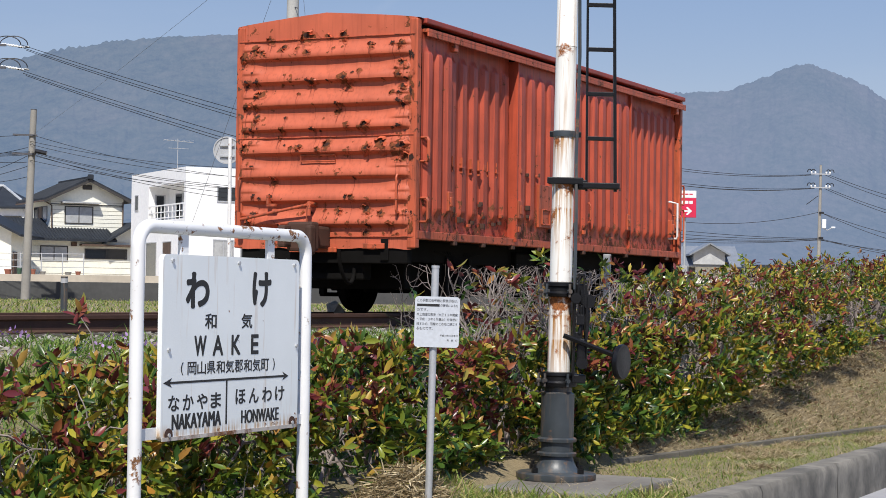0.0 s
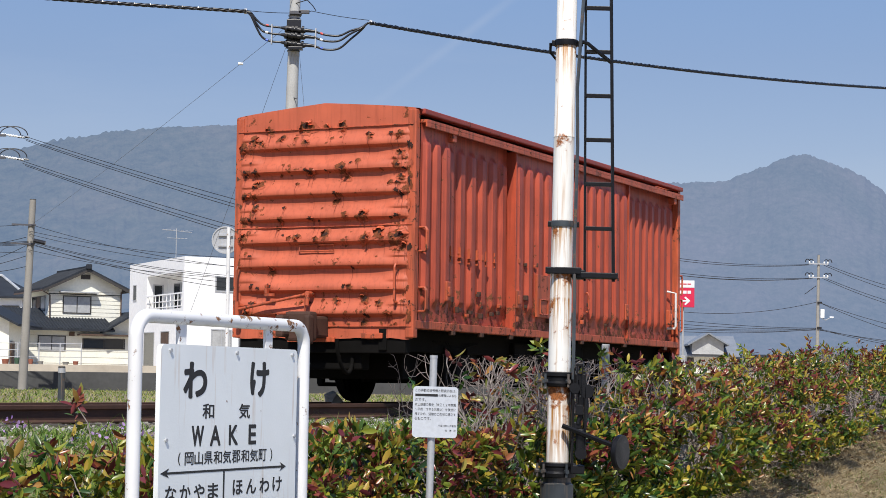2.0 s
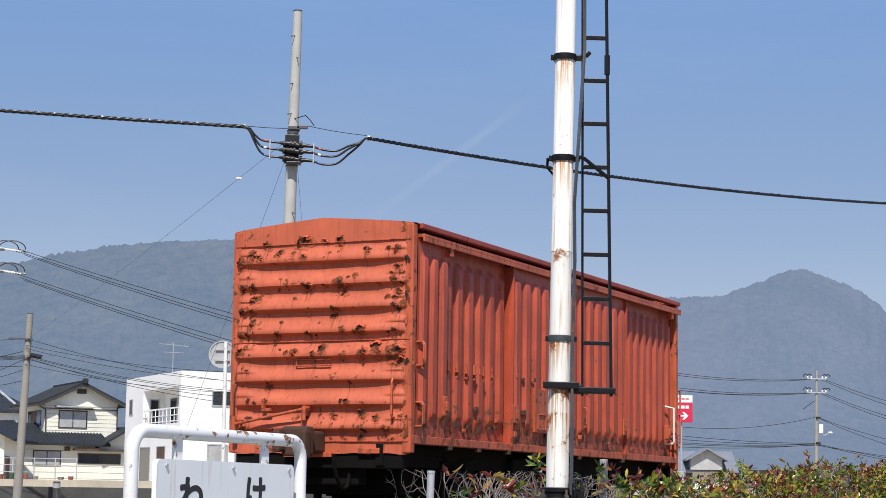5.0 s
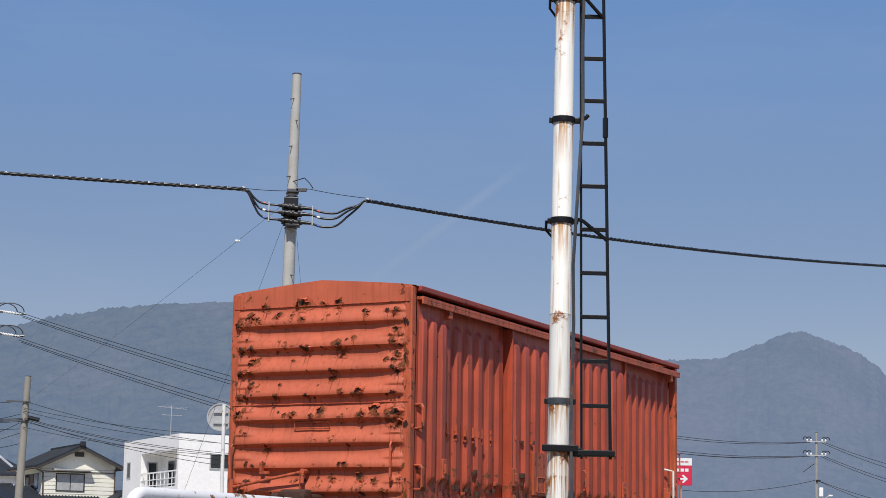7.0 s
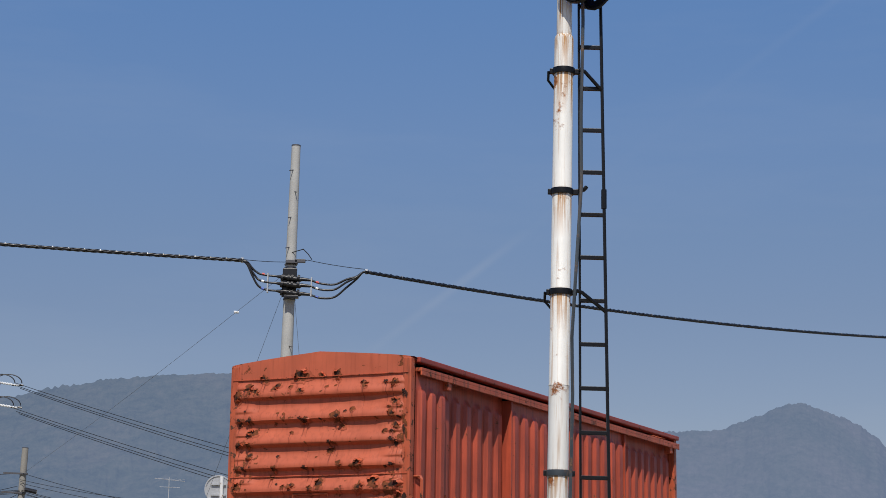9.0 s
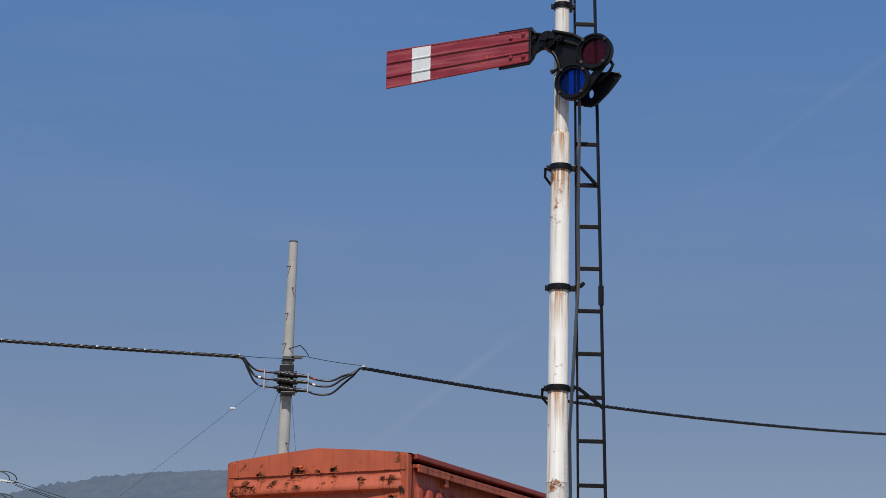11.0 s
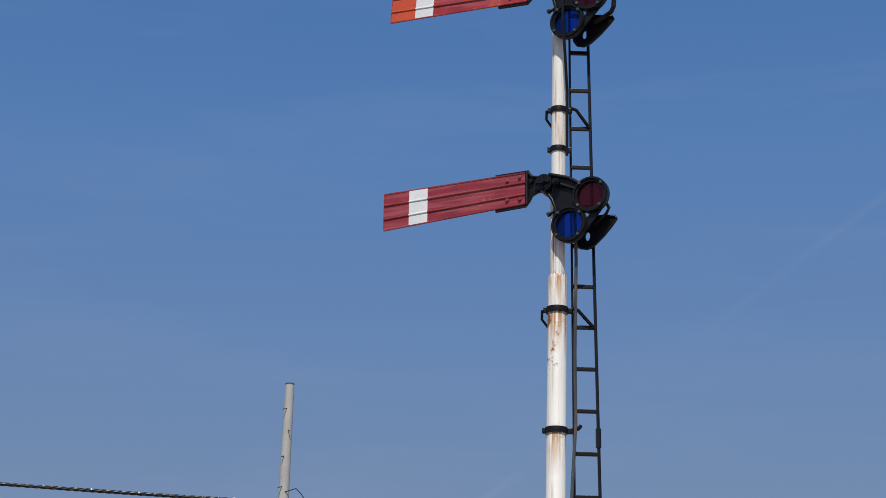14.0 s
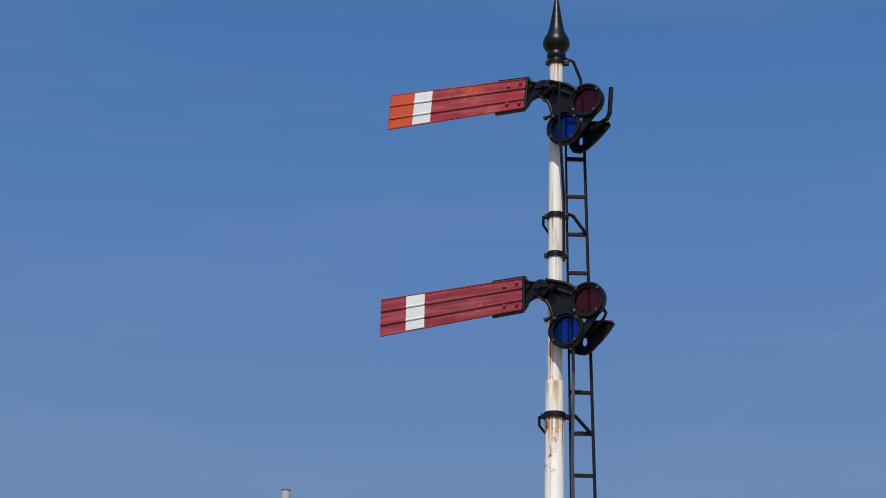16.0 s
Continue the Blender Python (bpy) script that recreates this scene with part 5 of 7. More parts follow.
def twig(bm, rng, q, d, length, r, depth, ends):
    """A crooked tapering stem that forks."""
    pts, steps = [Vector(q)], 5
    d = Vector(d).normalized()
    for k in range(steps):
        d = (d + Vector(rng.normal(size=3)) * 0.24 + Vector((0, 0, 0.03))).normalized()
        pts.append(pts[-1] + d * length / steps)
    tube(bm, pts, [r * (1 - 0.55 * k / steps) for k in range(steps + 1)], 5, False)
    ends.append((pts[-1], d))
    if depth:
        for k in range(3 if depth > 1 else 2):
            i = int(rng.integers(2, steps + 1))
            nd = (d + Vector(rng.normal(size=3)) * 0.65).normalized()
            twig(bm, rng, pts[i], nd, length * rng.uniform(0.5, 0.75), r * 0.55, depth - 1, ends)


HEDGE_TOP = [(-12, 1.06), (-9.5, 1.12), (-7.8, 1.16), (-6.4, 1.16), (-5.7, 1.72), (-4.5, 1.76), (-2.0, 1.74), (-1.4, 1.65), (0.1, 1.66), (0.9, 1.83), (1.5, 1.86), (5.5, 2.01), (12, 2.13)]


def hedge_shrub(s, seed):
    rng = np.random.default_rng(seed)
    top = lerp_table(s, HEDGE_TOP) + rng.uniform(-0.05, 0.05)
    z0 = bank(s) - 0.03
    bare = -6.2 < s < -2.6
    ob = thing("hedge_shrub", TRACK @ pose(3.45, s, z0), "clipped evergreen hedge shrub with green, yellow and red leaves" if not bare else "hedge shrub with bare grey twigs above green leaves", "shrub", "shrubs of the hedge")
    h = top - z0
    bm, ends = bmesh.new(), []
    for k in range(16 if bare else (11 if s > -3.0 else 7)):
        a = rng.uniform(0, math.tau)
        lean = Vector((math.cos(a) * 0.42, math.sin(a) * 0.5, 1))
        twig(bm, rng, (rng.uniform(-0.25, 0.25), rng.uniform(-0.4, 0.4), 0), lean, h * (rng.uniform(0.62, 0.82) if bare or s > -3.0 else rng.uniform(0.5, 0.66)), rng.uniform(0.010, 0.021), 3 if bare or s > -3.0 else 2, ends)
    for v in bm.verts:
        v.co.y = max(-0.55, min(0.8, v.co.y))
        v.co.x = max(-0.6, min(0.5 + 0.02 * math.sin(v.index * 0.9), v.co.x))
        v.co.z = min(v.co.z, h + 0.06 + 0.1 * math.sin(v.index * 0.37))
    tagged(part("branchwork", bm, BOARK, ob), "bare grey-brown twigs", kind="stuff")
    near = s < 2
    n_tip = (540 if bare else (440 if s > -3.3 else 400)) if near else 330
    wp, ws = 0.52, 0.66
    open_foot = s > -3.0
    # tips sit on the shell of a rounded block, in uneven clumps
    tips = []
    while len(tips) < n_tip:
        q = rng.uniform((-wp, -ws, 0.0), (wp, ws, h))
        k = max(abs(q[0]) / wp, (q[2] - 0.45 * h) / (0.55 * h)) if q[2] > 0.45 * h else abs(q[0]) / wp
        if k < rng.uniform(0.35, 1.0):
            continue
        if q[2] < ((0.08 if s < -0.3 else 0.26) + 0.08 * math.sin(2.3 * (s + q[1])) if open_foot else 0.15) * h and rng.uniform() < (0.95 if open_foot else 0.35):
            continue
        c = noise.noise((q[0] * 2.2 + seed, (q[1] + s) * 2.2, q[2] * 2.6))
        if c < ((0.03 if s > -3.3 else -1.0) if bare else (0.05 if s > -3.3 else -0.02)):
            continue
        if open_foot and not bare and q[2] > 0.82 * h and rng.uniform() < 0.68:
            continue
        if bare and q[2] > (0.66 if s < -3.3 else 0.75) * h and rng.uniform() < 0.97:
            continue
        if bare and q[0] < 0 and q[2] > 0.4 * h and rng.uniform() < 0.6:
            continue
        q[0] += 0.12 * c + ((0.18 if s > -4.7 else 0.30) * (1 - q[2] / h) if bare and q[0] > 0 else 0) + (0.40 * math.sin(math.pi * min(1, q[2] / h)) if open_foot and not bare and q[0] > 0 else 0)
        tips.append(q)
    if bare:
        tips += [np.array(q) for q, d in ends if 0.55 * h < q.z < 0.93 * h and abs(q.x) < 0.45 and abs(q.y) < 0.5 and rng.uniform() < 0.12]
    tips = np.array(tips)
    tips[:, 2] += rng.exponential(0.035, len(tips)) * (tips[:, 2] > 0.85 * h)
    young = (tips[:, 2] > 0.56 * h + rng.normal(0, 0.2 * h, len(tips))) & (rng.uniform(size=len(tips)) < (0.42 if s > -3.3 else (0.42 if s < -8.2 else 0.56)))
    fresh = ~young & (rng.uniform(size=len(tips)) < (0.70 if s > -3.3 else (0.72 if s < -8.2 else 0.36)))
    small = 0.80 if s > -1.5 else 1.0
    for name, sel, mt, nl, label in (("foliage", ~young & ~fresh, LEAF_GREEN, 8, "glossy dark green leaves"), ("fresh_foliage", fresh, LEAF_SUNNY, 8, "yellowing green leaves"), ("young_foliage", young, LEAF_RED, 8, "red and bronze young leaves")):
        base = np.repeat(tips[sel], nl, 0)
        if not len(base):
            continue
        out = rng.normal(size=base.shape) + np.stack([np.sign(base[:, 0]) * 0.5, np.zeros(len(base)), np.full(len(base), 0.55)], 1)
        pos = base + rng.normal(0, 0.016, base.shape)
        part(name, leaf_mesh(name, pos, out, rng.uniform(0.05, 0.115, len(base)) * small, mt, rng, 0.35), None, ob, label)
    return ob


seed = 10
s = -12.6
while s < 13:
    hedge_shrub(s, seed)
    s += 1.02
    seed += 1
# tall sprigs that stand out of the clipped top
for s_, p_, z_ in ((-9.80, 3.1, 1.22), (-10.6, 3.3, 1.05), (-8.9, 3.5, 1.15)):
    rng = np.random.default_rng(int(abs(s_) * 100))
    ob = thing("hedge_sprig", TRACK @ pose(p_, s_, z_), "upright hedge shoot with dark red new leaves at its tip", "shrub", "shoots above the hedge")
    bm, ends = bmesh.new(), []
    twig(bm, rng, (0, 0, -0.4), (0, 0, 1), 0.66, 0.007, 0, ends)
    part("stem", bm, BOARK, ob)
    q = np.array(ends[0][0])
    base = np.repeat(q[None], 14, 0) + rng.normal(0, 0.012, (14, 3))
    part("tip_foliage", leaf_mesh("tip_foliage", base, rng.normal(size=(14, 3)) + [0, 0, 0.7], rng.uniform(0.06, 0.11, 14), LEAF_RED, rng), None, ob)
    base = np.array([q + [0, 0, -0.05 - 0.02 * k] for k in range(10)])
    part("foliage", leaf_mesh("foliage", base, rng.normal(size=(10, 3)) * [1, 1, 0.4], rng.uniform(0.06, 0.09, 10), LEAF_GREEN, rng), None, ob)


# stub posts of an old fence among the twigs
for s_, top in ((-1.87, 1.96), (0.36, 1.90), (2.54, 1.96)):
    z_ = height(2.95, s_) - 0.05
    ob = part("fence_post", boxes((-0.03, 0.03, -0.03, 0.03, 0, top - z_), bevel=0.008), POLE_CONCRETE)
    ob.matrix_world = TRACK @ pose(2.95, s_, z_)
    tagged(ob, "pale square concrete stub post inside the hedge", "post", "old fence posts")

# ---- grass ----
def blades(name, n, area, length, mat_, seed, keep, wide=0.006):
    rng = np.random.default_rng(seed)
    ps_, ss_ = rng.uniform(area[0], area[1], n), rng.uniform(area[2], area[3], n)
    ok = np.array([keep(a, b) for a, b in zip(ps_, ss_)])
    ps_, ss_ = ps_[ok], ss_[ok]
    z = np.array([ground_point(a, b)[2] for a, b in zip(ps_, ss_)])
    m = len(z)
    q = np.stack([ps_, ss_, z - (0.002 if mat_ == DRY else 0.01)], 1)
    a = rng.uniform(0, math.tau, m)
    side = np.stack([np.cos(a), np.sin(a), np.zeros(m)], 1) * wide
    ln = length * rng.lognormal(0, 0.4, m)[:, None]
    lie = 1.5 if mat_ == DRY else 0.45
    lean = np.stack([rng.normal(0, lie, m), rng.normal(0, lie, m), np.ones(m) * (0.75 if mat_ == DRY else 1.0)], 1)
    v = np.stack([q - side, q + side, q + lean * ln * 0.55 + side * 0.6, q + lean * ln * 0.55 - side * 0.6, q + lean * [1.8, 1.8, 0.9] * ln], 1)
    f = []
    for i in range(m):
        b = 5 * i
        f += [(b, b + 1, b + 2, b + 3), (b + 3, b + 2, b + 4)]
    me = bpy.data.meshes.new(name)
    me.from_pydata(v.reshape(-1, 3).tolist(), [], f)
    me.materials.append(mat_)
    return me


def patchy(p, s, t=0.0, k=1.3):
    return noise.noise((p * k, s * k, 4.2)) > t


for name, n, area, ln, mt, sd, keep, label in (
    ("verge_grass", 40000, (4.1, 5.45, -8, 10), 0.026, GRASS, 3, lambda p, s: p > kerb_line(s) - 0.02 and not (3.8 < p < 4.97 and -7.07 < s < -5.73), "short green grass on the verge behind the kerb"),
    ("bank_grass", 90000, (3.6, 5.4, -7, 12), 0.045, DRY, 4, lambda p, s: p > 3.7 and abs(p - kerb_line(s)) > 0.04 and (p < kerb_line(s) or patchy(p, s, 0.32, 2.0)), "dry straw-coloured grass on the bank"),
    ("bank_green", 34000, (3.6, 5.3, -7, 12), 0.032, LUSH, 6, lambda p, s: p < kerb_line(s) - 0.03 and patchy(p, s, 0.0, 2.3), "green tufts in the dry bank"),
    ("slope_grass", 70000, (0.55, 3.3, -14, 2), 0.065, LUSH, 7, lambda p, s: patchy(p, s, -0.2) or p > 1.0, "grass on the slope below the ballast"),
    ("field_grass", 60000, (-16, -3.0, -16, 14), 0.055, GRASS, 8, lambda p, s: True, "rough grass beyond the track"),
    ("far_grass", 60000, (-75, -14, -50, 55), 0.085, GRASS, 11, lambda p, s: True, "long rough grass over the far field"),
    ("near_grass", 16000, (3.9, 5.4, -12.5, -6.5), 0.06, GRASS, 9, lambda p, s: not (3.8 < p < 4.97 and -7.07 < s < -5.73), "grass at the foot of the hedge"),
):
    ob = part(name, blades(name, n, area, ln, mt, sd, keep, 0.018 if name == "far_grass" else (0.004 if name in ("bank_grass", "bank_green", "verge_grass") else 0.006)), None)
    ob.matrix_world = TRACK
    tagged(ob, label, "grass", kind="stuff")
# fallen leaves on the bank
rng = np.random.default_rng(31)
n = 11000
pp_, ss_ = 3.2 + rng.exponential(0.34, n), rng.uniform(-7, 12, n)
keep = np.array([a < min(5.3, kerb_line(b) - 0.05) and not (3.75 < a < 5.0 and -7.1 < b < -5.7) for a, b in zip(pp_, ss_)])
pp_, ss_ = pp_[keep], ss_[keep]
q = np.stack([pp_, ss_, [ground_point(a, b)[2] + 0.012 for a, b in zip(pp_, ss_)]], 1)
LITTER = leafy("leaf_litter", [(0.0, (0.06, 0.035, 0.02)), (0.6, (0.16, 0.09, 0.05)), (1.0, (0.34, 0.24, 0.14))], 0.8)
ob = part("leaf_litter", leaf_mesh("leaf_litter", q, rng.normal(size=q.shape) * [1, 1, 0.3], rng.uniform(0.03, 0.07, len(q)), LITTER, rng, 0.4), None)
ob.matrix_world = TRACK
tagged(ob, "brown fallen leaves under the hedge", "leaf litter", kind="stuff")
# small violet flowers beside the rail
rng = np.random.default_rng(52)
n = 900
q = np.stack([rng.uniform(0.2, 1.5, n), rng.uniform(-12, -6.5, n), np.zeros(n)], 1)
q = q[[noise.noise((a * 1.5, b * 1.1, 9)) > 0.1 for a, b, c in q]]
q[:, 2] = [height(a, b) + rng.uniform(0.05, 0.14) for a, b, c in q]
VIOLET = leafy("violet_petal", [(0.0, (0.22, 0.12, 0.32)), (1.0, (0.42, 0.28, 0.50))], 0.7)
ob = part("wildflowers", leaf_mesh("wildflowers", q, rng.normal(size=q.shape) + [0, 0, 0.8], rng.uniform(0.02, 0.04, len(q)), VIOLET, rng, 0.6), None)
ob.matrix_world = TRACK
tagged(ob, "small violet wildflowers in the grass by the rail", "flowers", kind="stuff")
# heap of cut dry grass by the notice pole
rng = np.random.default_rng(77)
n = 2600
a, r = rng.uniform(0, math.tau, n), np.sqrt(rng.uniform(0, 1, n))
q = np.stack([np.cos(a) * r * 0.30, np.sin(a) * r * 0.30, (1 - r ** 1.5) * 0.26 + rng.uniform(-0.03, 0.02, n)], 1)
ob = part("grass_heap", leaf_mesh("grass_heap", q, rng.normal(size=(n, 3)) * [1, 1, 0.35], rng.uniform(0.05, 0.16, n), DRY, rng, 0.06), None)
ob.matrix_world = pose(-0.2, 11.0, 0.3)
tagged(ob, "heap of dry cut grass at the foot of the hedge", "grass heap", kind="stuff")

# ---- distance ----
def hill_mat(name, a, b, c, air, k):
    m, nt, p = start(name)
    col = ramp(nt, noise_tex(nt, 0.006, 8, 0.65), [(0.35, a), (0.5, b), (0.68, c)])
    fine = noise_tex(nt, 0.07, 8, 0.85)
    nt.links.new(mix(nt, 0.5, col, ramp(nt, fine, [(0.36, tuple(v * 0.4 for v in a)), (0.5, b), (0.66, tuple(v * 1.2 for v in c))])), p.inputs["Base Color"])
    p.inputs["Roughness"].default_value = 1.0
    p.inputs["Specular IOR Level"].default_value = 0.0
    # the blue haze before the hill is put in as a faint glow
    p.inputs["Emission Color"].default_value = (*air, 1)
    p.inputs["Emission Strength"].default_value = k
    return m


def ridge(name, dist, rows, depth, mat_, seed, label):
    """A wooded mountain side; rows: bearing and skyline height in thousandths of the distance."""
    us = [-420, -350] + [-300 + 600 * k / 900 for k in range(901)] + [350, 420]
    vs = [k / 70 for k in range(71)]

    def fn(b, v):
        top = lerp_table(b, rows) / 1000 * dist
        k = v ** 1.25
        d = dist - depth * (1 - v)
        x = b / 1000 * d
        r = noise.fractal((x * 0.006 + seed, v * 2.2, seed), 0.9, 2.1, 5)
        z = top * k * (d / dist) + r * 26 * (0.25 + v) * (1 - v ** 6) + noise.noise((x * 0.11, v * 30, seed)) * 1.8 + noise.noise((x * 0.27, v * 70, seed)) * 2.6
        return (x, d, max(z, 0))

    ob = part(name, sheet(name, us, vs, fn, mat_), None, smooth=180)
    return tagged(ob, label, "mountain", kind="structure")


# haze colours that the mountain sides give off
AIR_GLOW = (0.18, 0.262, 0.475)
HILL_NEAR = hill_mat("wooded_hill", (0.022, 0.032, 0.018), (0.045, 0.05, 0.03), (0.075, 0.066, 0.045), AIR_GLOW, 0.58)
AIR_GLOW_FAR = (0.19, 0.264, 0.44)
HILL_FAR = hill_mat("far_wooded_hill", (0.022, 0.03, 0.02), (0.04, 0.042, 0.03), (0.065, 0.057, 0.05), AIR_GLOW_FAR, 0.71)
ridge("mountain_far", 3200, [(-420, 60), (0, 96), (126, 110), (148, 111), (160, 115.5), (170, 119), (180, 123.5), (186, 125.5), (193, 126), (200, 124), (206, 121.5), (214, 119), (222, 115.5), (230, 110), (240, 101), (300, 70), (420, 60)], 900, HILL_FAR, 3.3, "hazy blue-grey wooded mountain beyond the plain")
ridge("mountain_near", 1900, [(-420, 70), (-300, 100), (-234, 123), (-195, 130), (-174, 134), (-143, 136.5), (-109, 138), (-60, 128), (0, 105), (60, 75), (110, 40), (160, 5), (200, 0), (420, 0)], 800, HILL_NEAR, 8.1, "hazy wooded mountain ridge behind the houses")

# terrace and road wall in front of the houses
WALL_DARK = plain("dark_wall", (0.062, 0.063, 0.062), 0.9, 0, 0.35, 0.5, 4, 0.2)
SAND = plain("sandy_lot", (0.46, 0.40, 0.31), 0.95, 0, 0.2, 0.3, 3, 0.2)
ASPH = plain("grey_lot", (0.36, 0.36, 0.36), 0.95, 0, 0.2, 0.3, 3, 0.2)
w = part("wall_road", boxes((-70, 70, 95, 95.3, 0.9, 2.02), bevel=0.02), WALL_DARK)
tagged(w, "dark grey concrete road wall across the field", "wall", kind="structure")
t_ = part("pavement", boxes((-70, 70, 95.3, 104, 0.9, 2.0)), ASPH)
tagged(t_, "grey road surface in front of the houses", "road", kind="structure")
t_ = part("terrace", boxes((-70, 70, 104, 260, 0.9, 2.45)), SAND)
tagged(t_, "sandy building terrace under the houses", "ground", kind="structure")

# ---- houses ----
WALL_WHITE = plain("white_render", (0.87, 0.87, 0.86), 0.7, 0, 0.05, 0.5, 5, 0)
WALL_CREAM = plain("cream_siding", (0.85, 0.835, 0.72), 0.7, 0, 0.08, 0.6, 6, 0)
ROOF_TILE = plain("dark_roof_tile", (0.030, 0.035, 0.043), 0.7, 0, 0.35, 1.2, 8, 0.3)
ROOF_TILE.node_tree.nodes["Principled BSDF"].inputs["Specular IOR Level"].default_value = 0.15
FRAME_DARK = plain("dark_window_frame", (0.05, 0.045, 0.04), 0.5, 0, 0.2, 2, 10, 0)
CURTAIN = plain("curtained_glass", (0.42, 0.43, 0.43), 0.15, 0, 0.3, 1.5, 8, 0)
GLASS_DARK = plain("dark_glass", (0.03, 0.035, 0.04), 0.08, 0, 0.3, 1.5, 8, 0)
SIDING_JOINT = plain("siding_joint_shade", (0.34, 0.32, 0.26), 0.8, 0, 0.1, 1, 8, 0)
TIMBER = plain("brown_trim", (0.10, 0.06, 0.04), 0.7, 0, 0.3, 2, 10, 0)


def window(house, x0, x1, y, z0, z1, glass, panes=2, frame_mat=None):
    """A sliding window in a wall that faces -y."""
    fm = frame_mat or FRAME_DARK
    t = 0.07
    ob = part("window", boxes((x0, x1, y - 0.05, y + 0.02, z0, z0 + t), (x0, x1, y - 0.05, y + 0.02, z1 - t, z1), (x0, x0 + t, y - 0.048, y + 0.02, z0 + t, z1 - t), (x1 - t, x1, y - 0.048, y + 0.02, z0 + t, z1 - t)), fm, house)
    for k in range(panes):
        a, b = x0 + t + (x1 - x0 - 2 * t) * k / panes, x0 + t + (x1 - x0 - 2 * t) * (k + 1) / panes
        part("pane", boxes((a + 0.02, b - 0.02, y - 0.02, y - 0.005, z0 + t, z1 - t)), glass if not isinstance(glass, tuple) else glass[k % len(glass)], ob)
        if k:
            part("mullion", boxes((a - 0.03, a + 0.03, y - 0.046, y, z0 + t, z1 - t)), fm, ob)
    return ob


def gable_roof(x0, x1, y0, y1, z_eave, z_top, over, thick=0.16, ridge_y=True):
    """A pitched roof with thickness; its ridge runs along y, or along x."""
    bm = bmesh.new()
    if ridge_y:
        xm = (x0 + x1) / 2
        k = (z_top - z_eave) / (xm - x0)
        out = [(x0 - over, z_eave - over * k), (xm, z_top), (x1 + over, z_eave - over * k), (x1 + over, z_eave - over * k + thick), (xm, z_top + thick), (x0 - over, z_eave - over * k + thick)]
        return plate(bm, out, y0 - over, y1 + over)
    ym = (y0 + y1) / 2
    k = (z_top - z_eave) / (ym - y0)
    prof = [(y0 - over, z_eave - over * k), (ym, z_top), (y1 + over, z_eave - over * k), (y1 + over, z_eave - over * k + thick), (ym, z_top + thick), (y0 - over, z_eave - over * k + thick)]
    a = [bm.verts.new((x0 - over, y, z)) for y, z in prof]
    b = [bm.verts.new((x1 + over, y, z)) for y, z in prof]
    bm.faces.new(a)
    bm.faces.new(b[::-1])
    for i in range(6):
        bm.faces.new((a[i], a[(i + 1) % 6], b[(i + 1) % 6], b[i]))
    return bm


def tile_rows(house, x0, x1, y0, y1, z0, z1, n):
    """Raised tile courses up a roof slope, one rib every step along x."""
    bm = bmesh.new()
    for k in range(n):
        x = x0 + (x1 - x0) * (k + 0.5) / n
        tube(bm, [(x, y0, z0), (x, y1, z1)], 0.05, 6)
    return part("tile_ribs", bm, ROOF_TILE, house)


def pent_roof(x0, x1, y0, y1, z0, z1, thick=0.14):
    bm = bmesh.new()
    vs = [bm.verts.new(c) for c in ((x0, y0, z0), (x1, y0, z0), (x1, y1, z1), (x0, y1, z1), (x0, y0, z0 + thick), (x1, y0, z0 + thick), (x1, y1, z1 + thick), (x0, y1, z1 + thick))]
    for f in ((0, 1, 2, 3), (7, 6, 5, 4), (0, 4, 5, 1), (1, 5, 6, 2), (2, 6, 7, 3), (3, 7, 4, 0)):
        bm.faces.new([vs[i] for i in f])
    return bm


def hip_roof(x0, x1, y0, y1, z0, z1, inset, thick=0.15):
    bm = bmesh.new()
    ym = (y0 + y1) / 2
    rings_ = []
    for dz in (0.0, thick):
        rings_.append([bm.verts.new(c) for c in ((x0, y0, z0 + dz), (x1, y0, z0 + dz), (x1, y1, z0 + dz), (x0, y1, z0 + dz), (x0 + inset, ym, z1 + dz), (x1 - inset, ym, z1 + dz))])
    for r, flip in ((rings_[0], True), (rings_[1], False)):
        for f in ((0, 1, 5, 4), (1, 2, 5), (2, 3, 4, 5), (3, 0, 4)):
            bm.faces.new([r[i] for i in (f[::-1] if flip else f)])
    lo, hi = rings_
    for i in range(4):
        j = (i + 1) % 4
        bm.faces.new((lo[i], lo[j], hi[j], hi[i]))
    return bm


def side_window(house, y0, y1, z0, z1, glass, x=0.0, frame_mat=None):
    """A window in a wall that faces -x."""
    ob = part("window", boxes((x - 0.04, x + 0.02, y0, y1, z0, z0 + 0.06), (x - 0.04, x + 0.02, y0, y1, z1 - 0.06, z1), (x - 0.038, x + 0.02, y0, y0 + 0.06, z0 + 0.06, z1 - 0.06), (x - 0.038, x + 0.02, y1 - 0.06, y1, z0 + 0.06, z1 - 0.06)), frame_mat or GALV, house)
    part("pane", boxes((x - 0.02, x - 0.006, y0 + 0.06, y1 - 0.06, z0 + 0.06, z1 - 0.06)), glass, ob)


# cream two-storey house with dark tiled roofs, gable to the front
B = 2.45
h1 = thing("house", pose(-26.37, 140, -0.37, 0, 0, 26.8), "two-storey cream house with dark grey tiled roofs", "house")
up = bmesh.new()
plate(up, [(-2.75, 5.6), (2.75, 5.6), (2.75, 8.85), (0, 10.1), (-2.75, 8.85)], 0, 7)
part("upper_wall", up, WALL_CREAM, h1)
part("lower_wall", boxes((-4.6, 2.9, -1.6, 7, B, 5.75)), WALL_CREAM, h1)
for k in range(7):
    z = 6.7 + 0.3 * k
    part("siding_joint", boxes((-2.76, 2.76, -0.015, 0, z, z + 0.022)), SIDING_JOINT, h1)
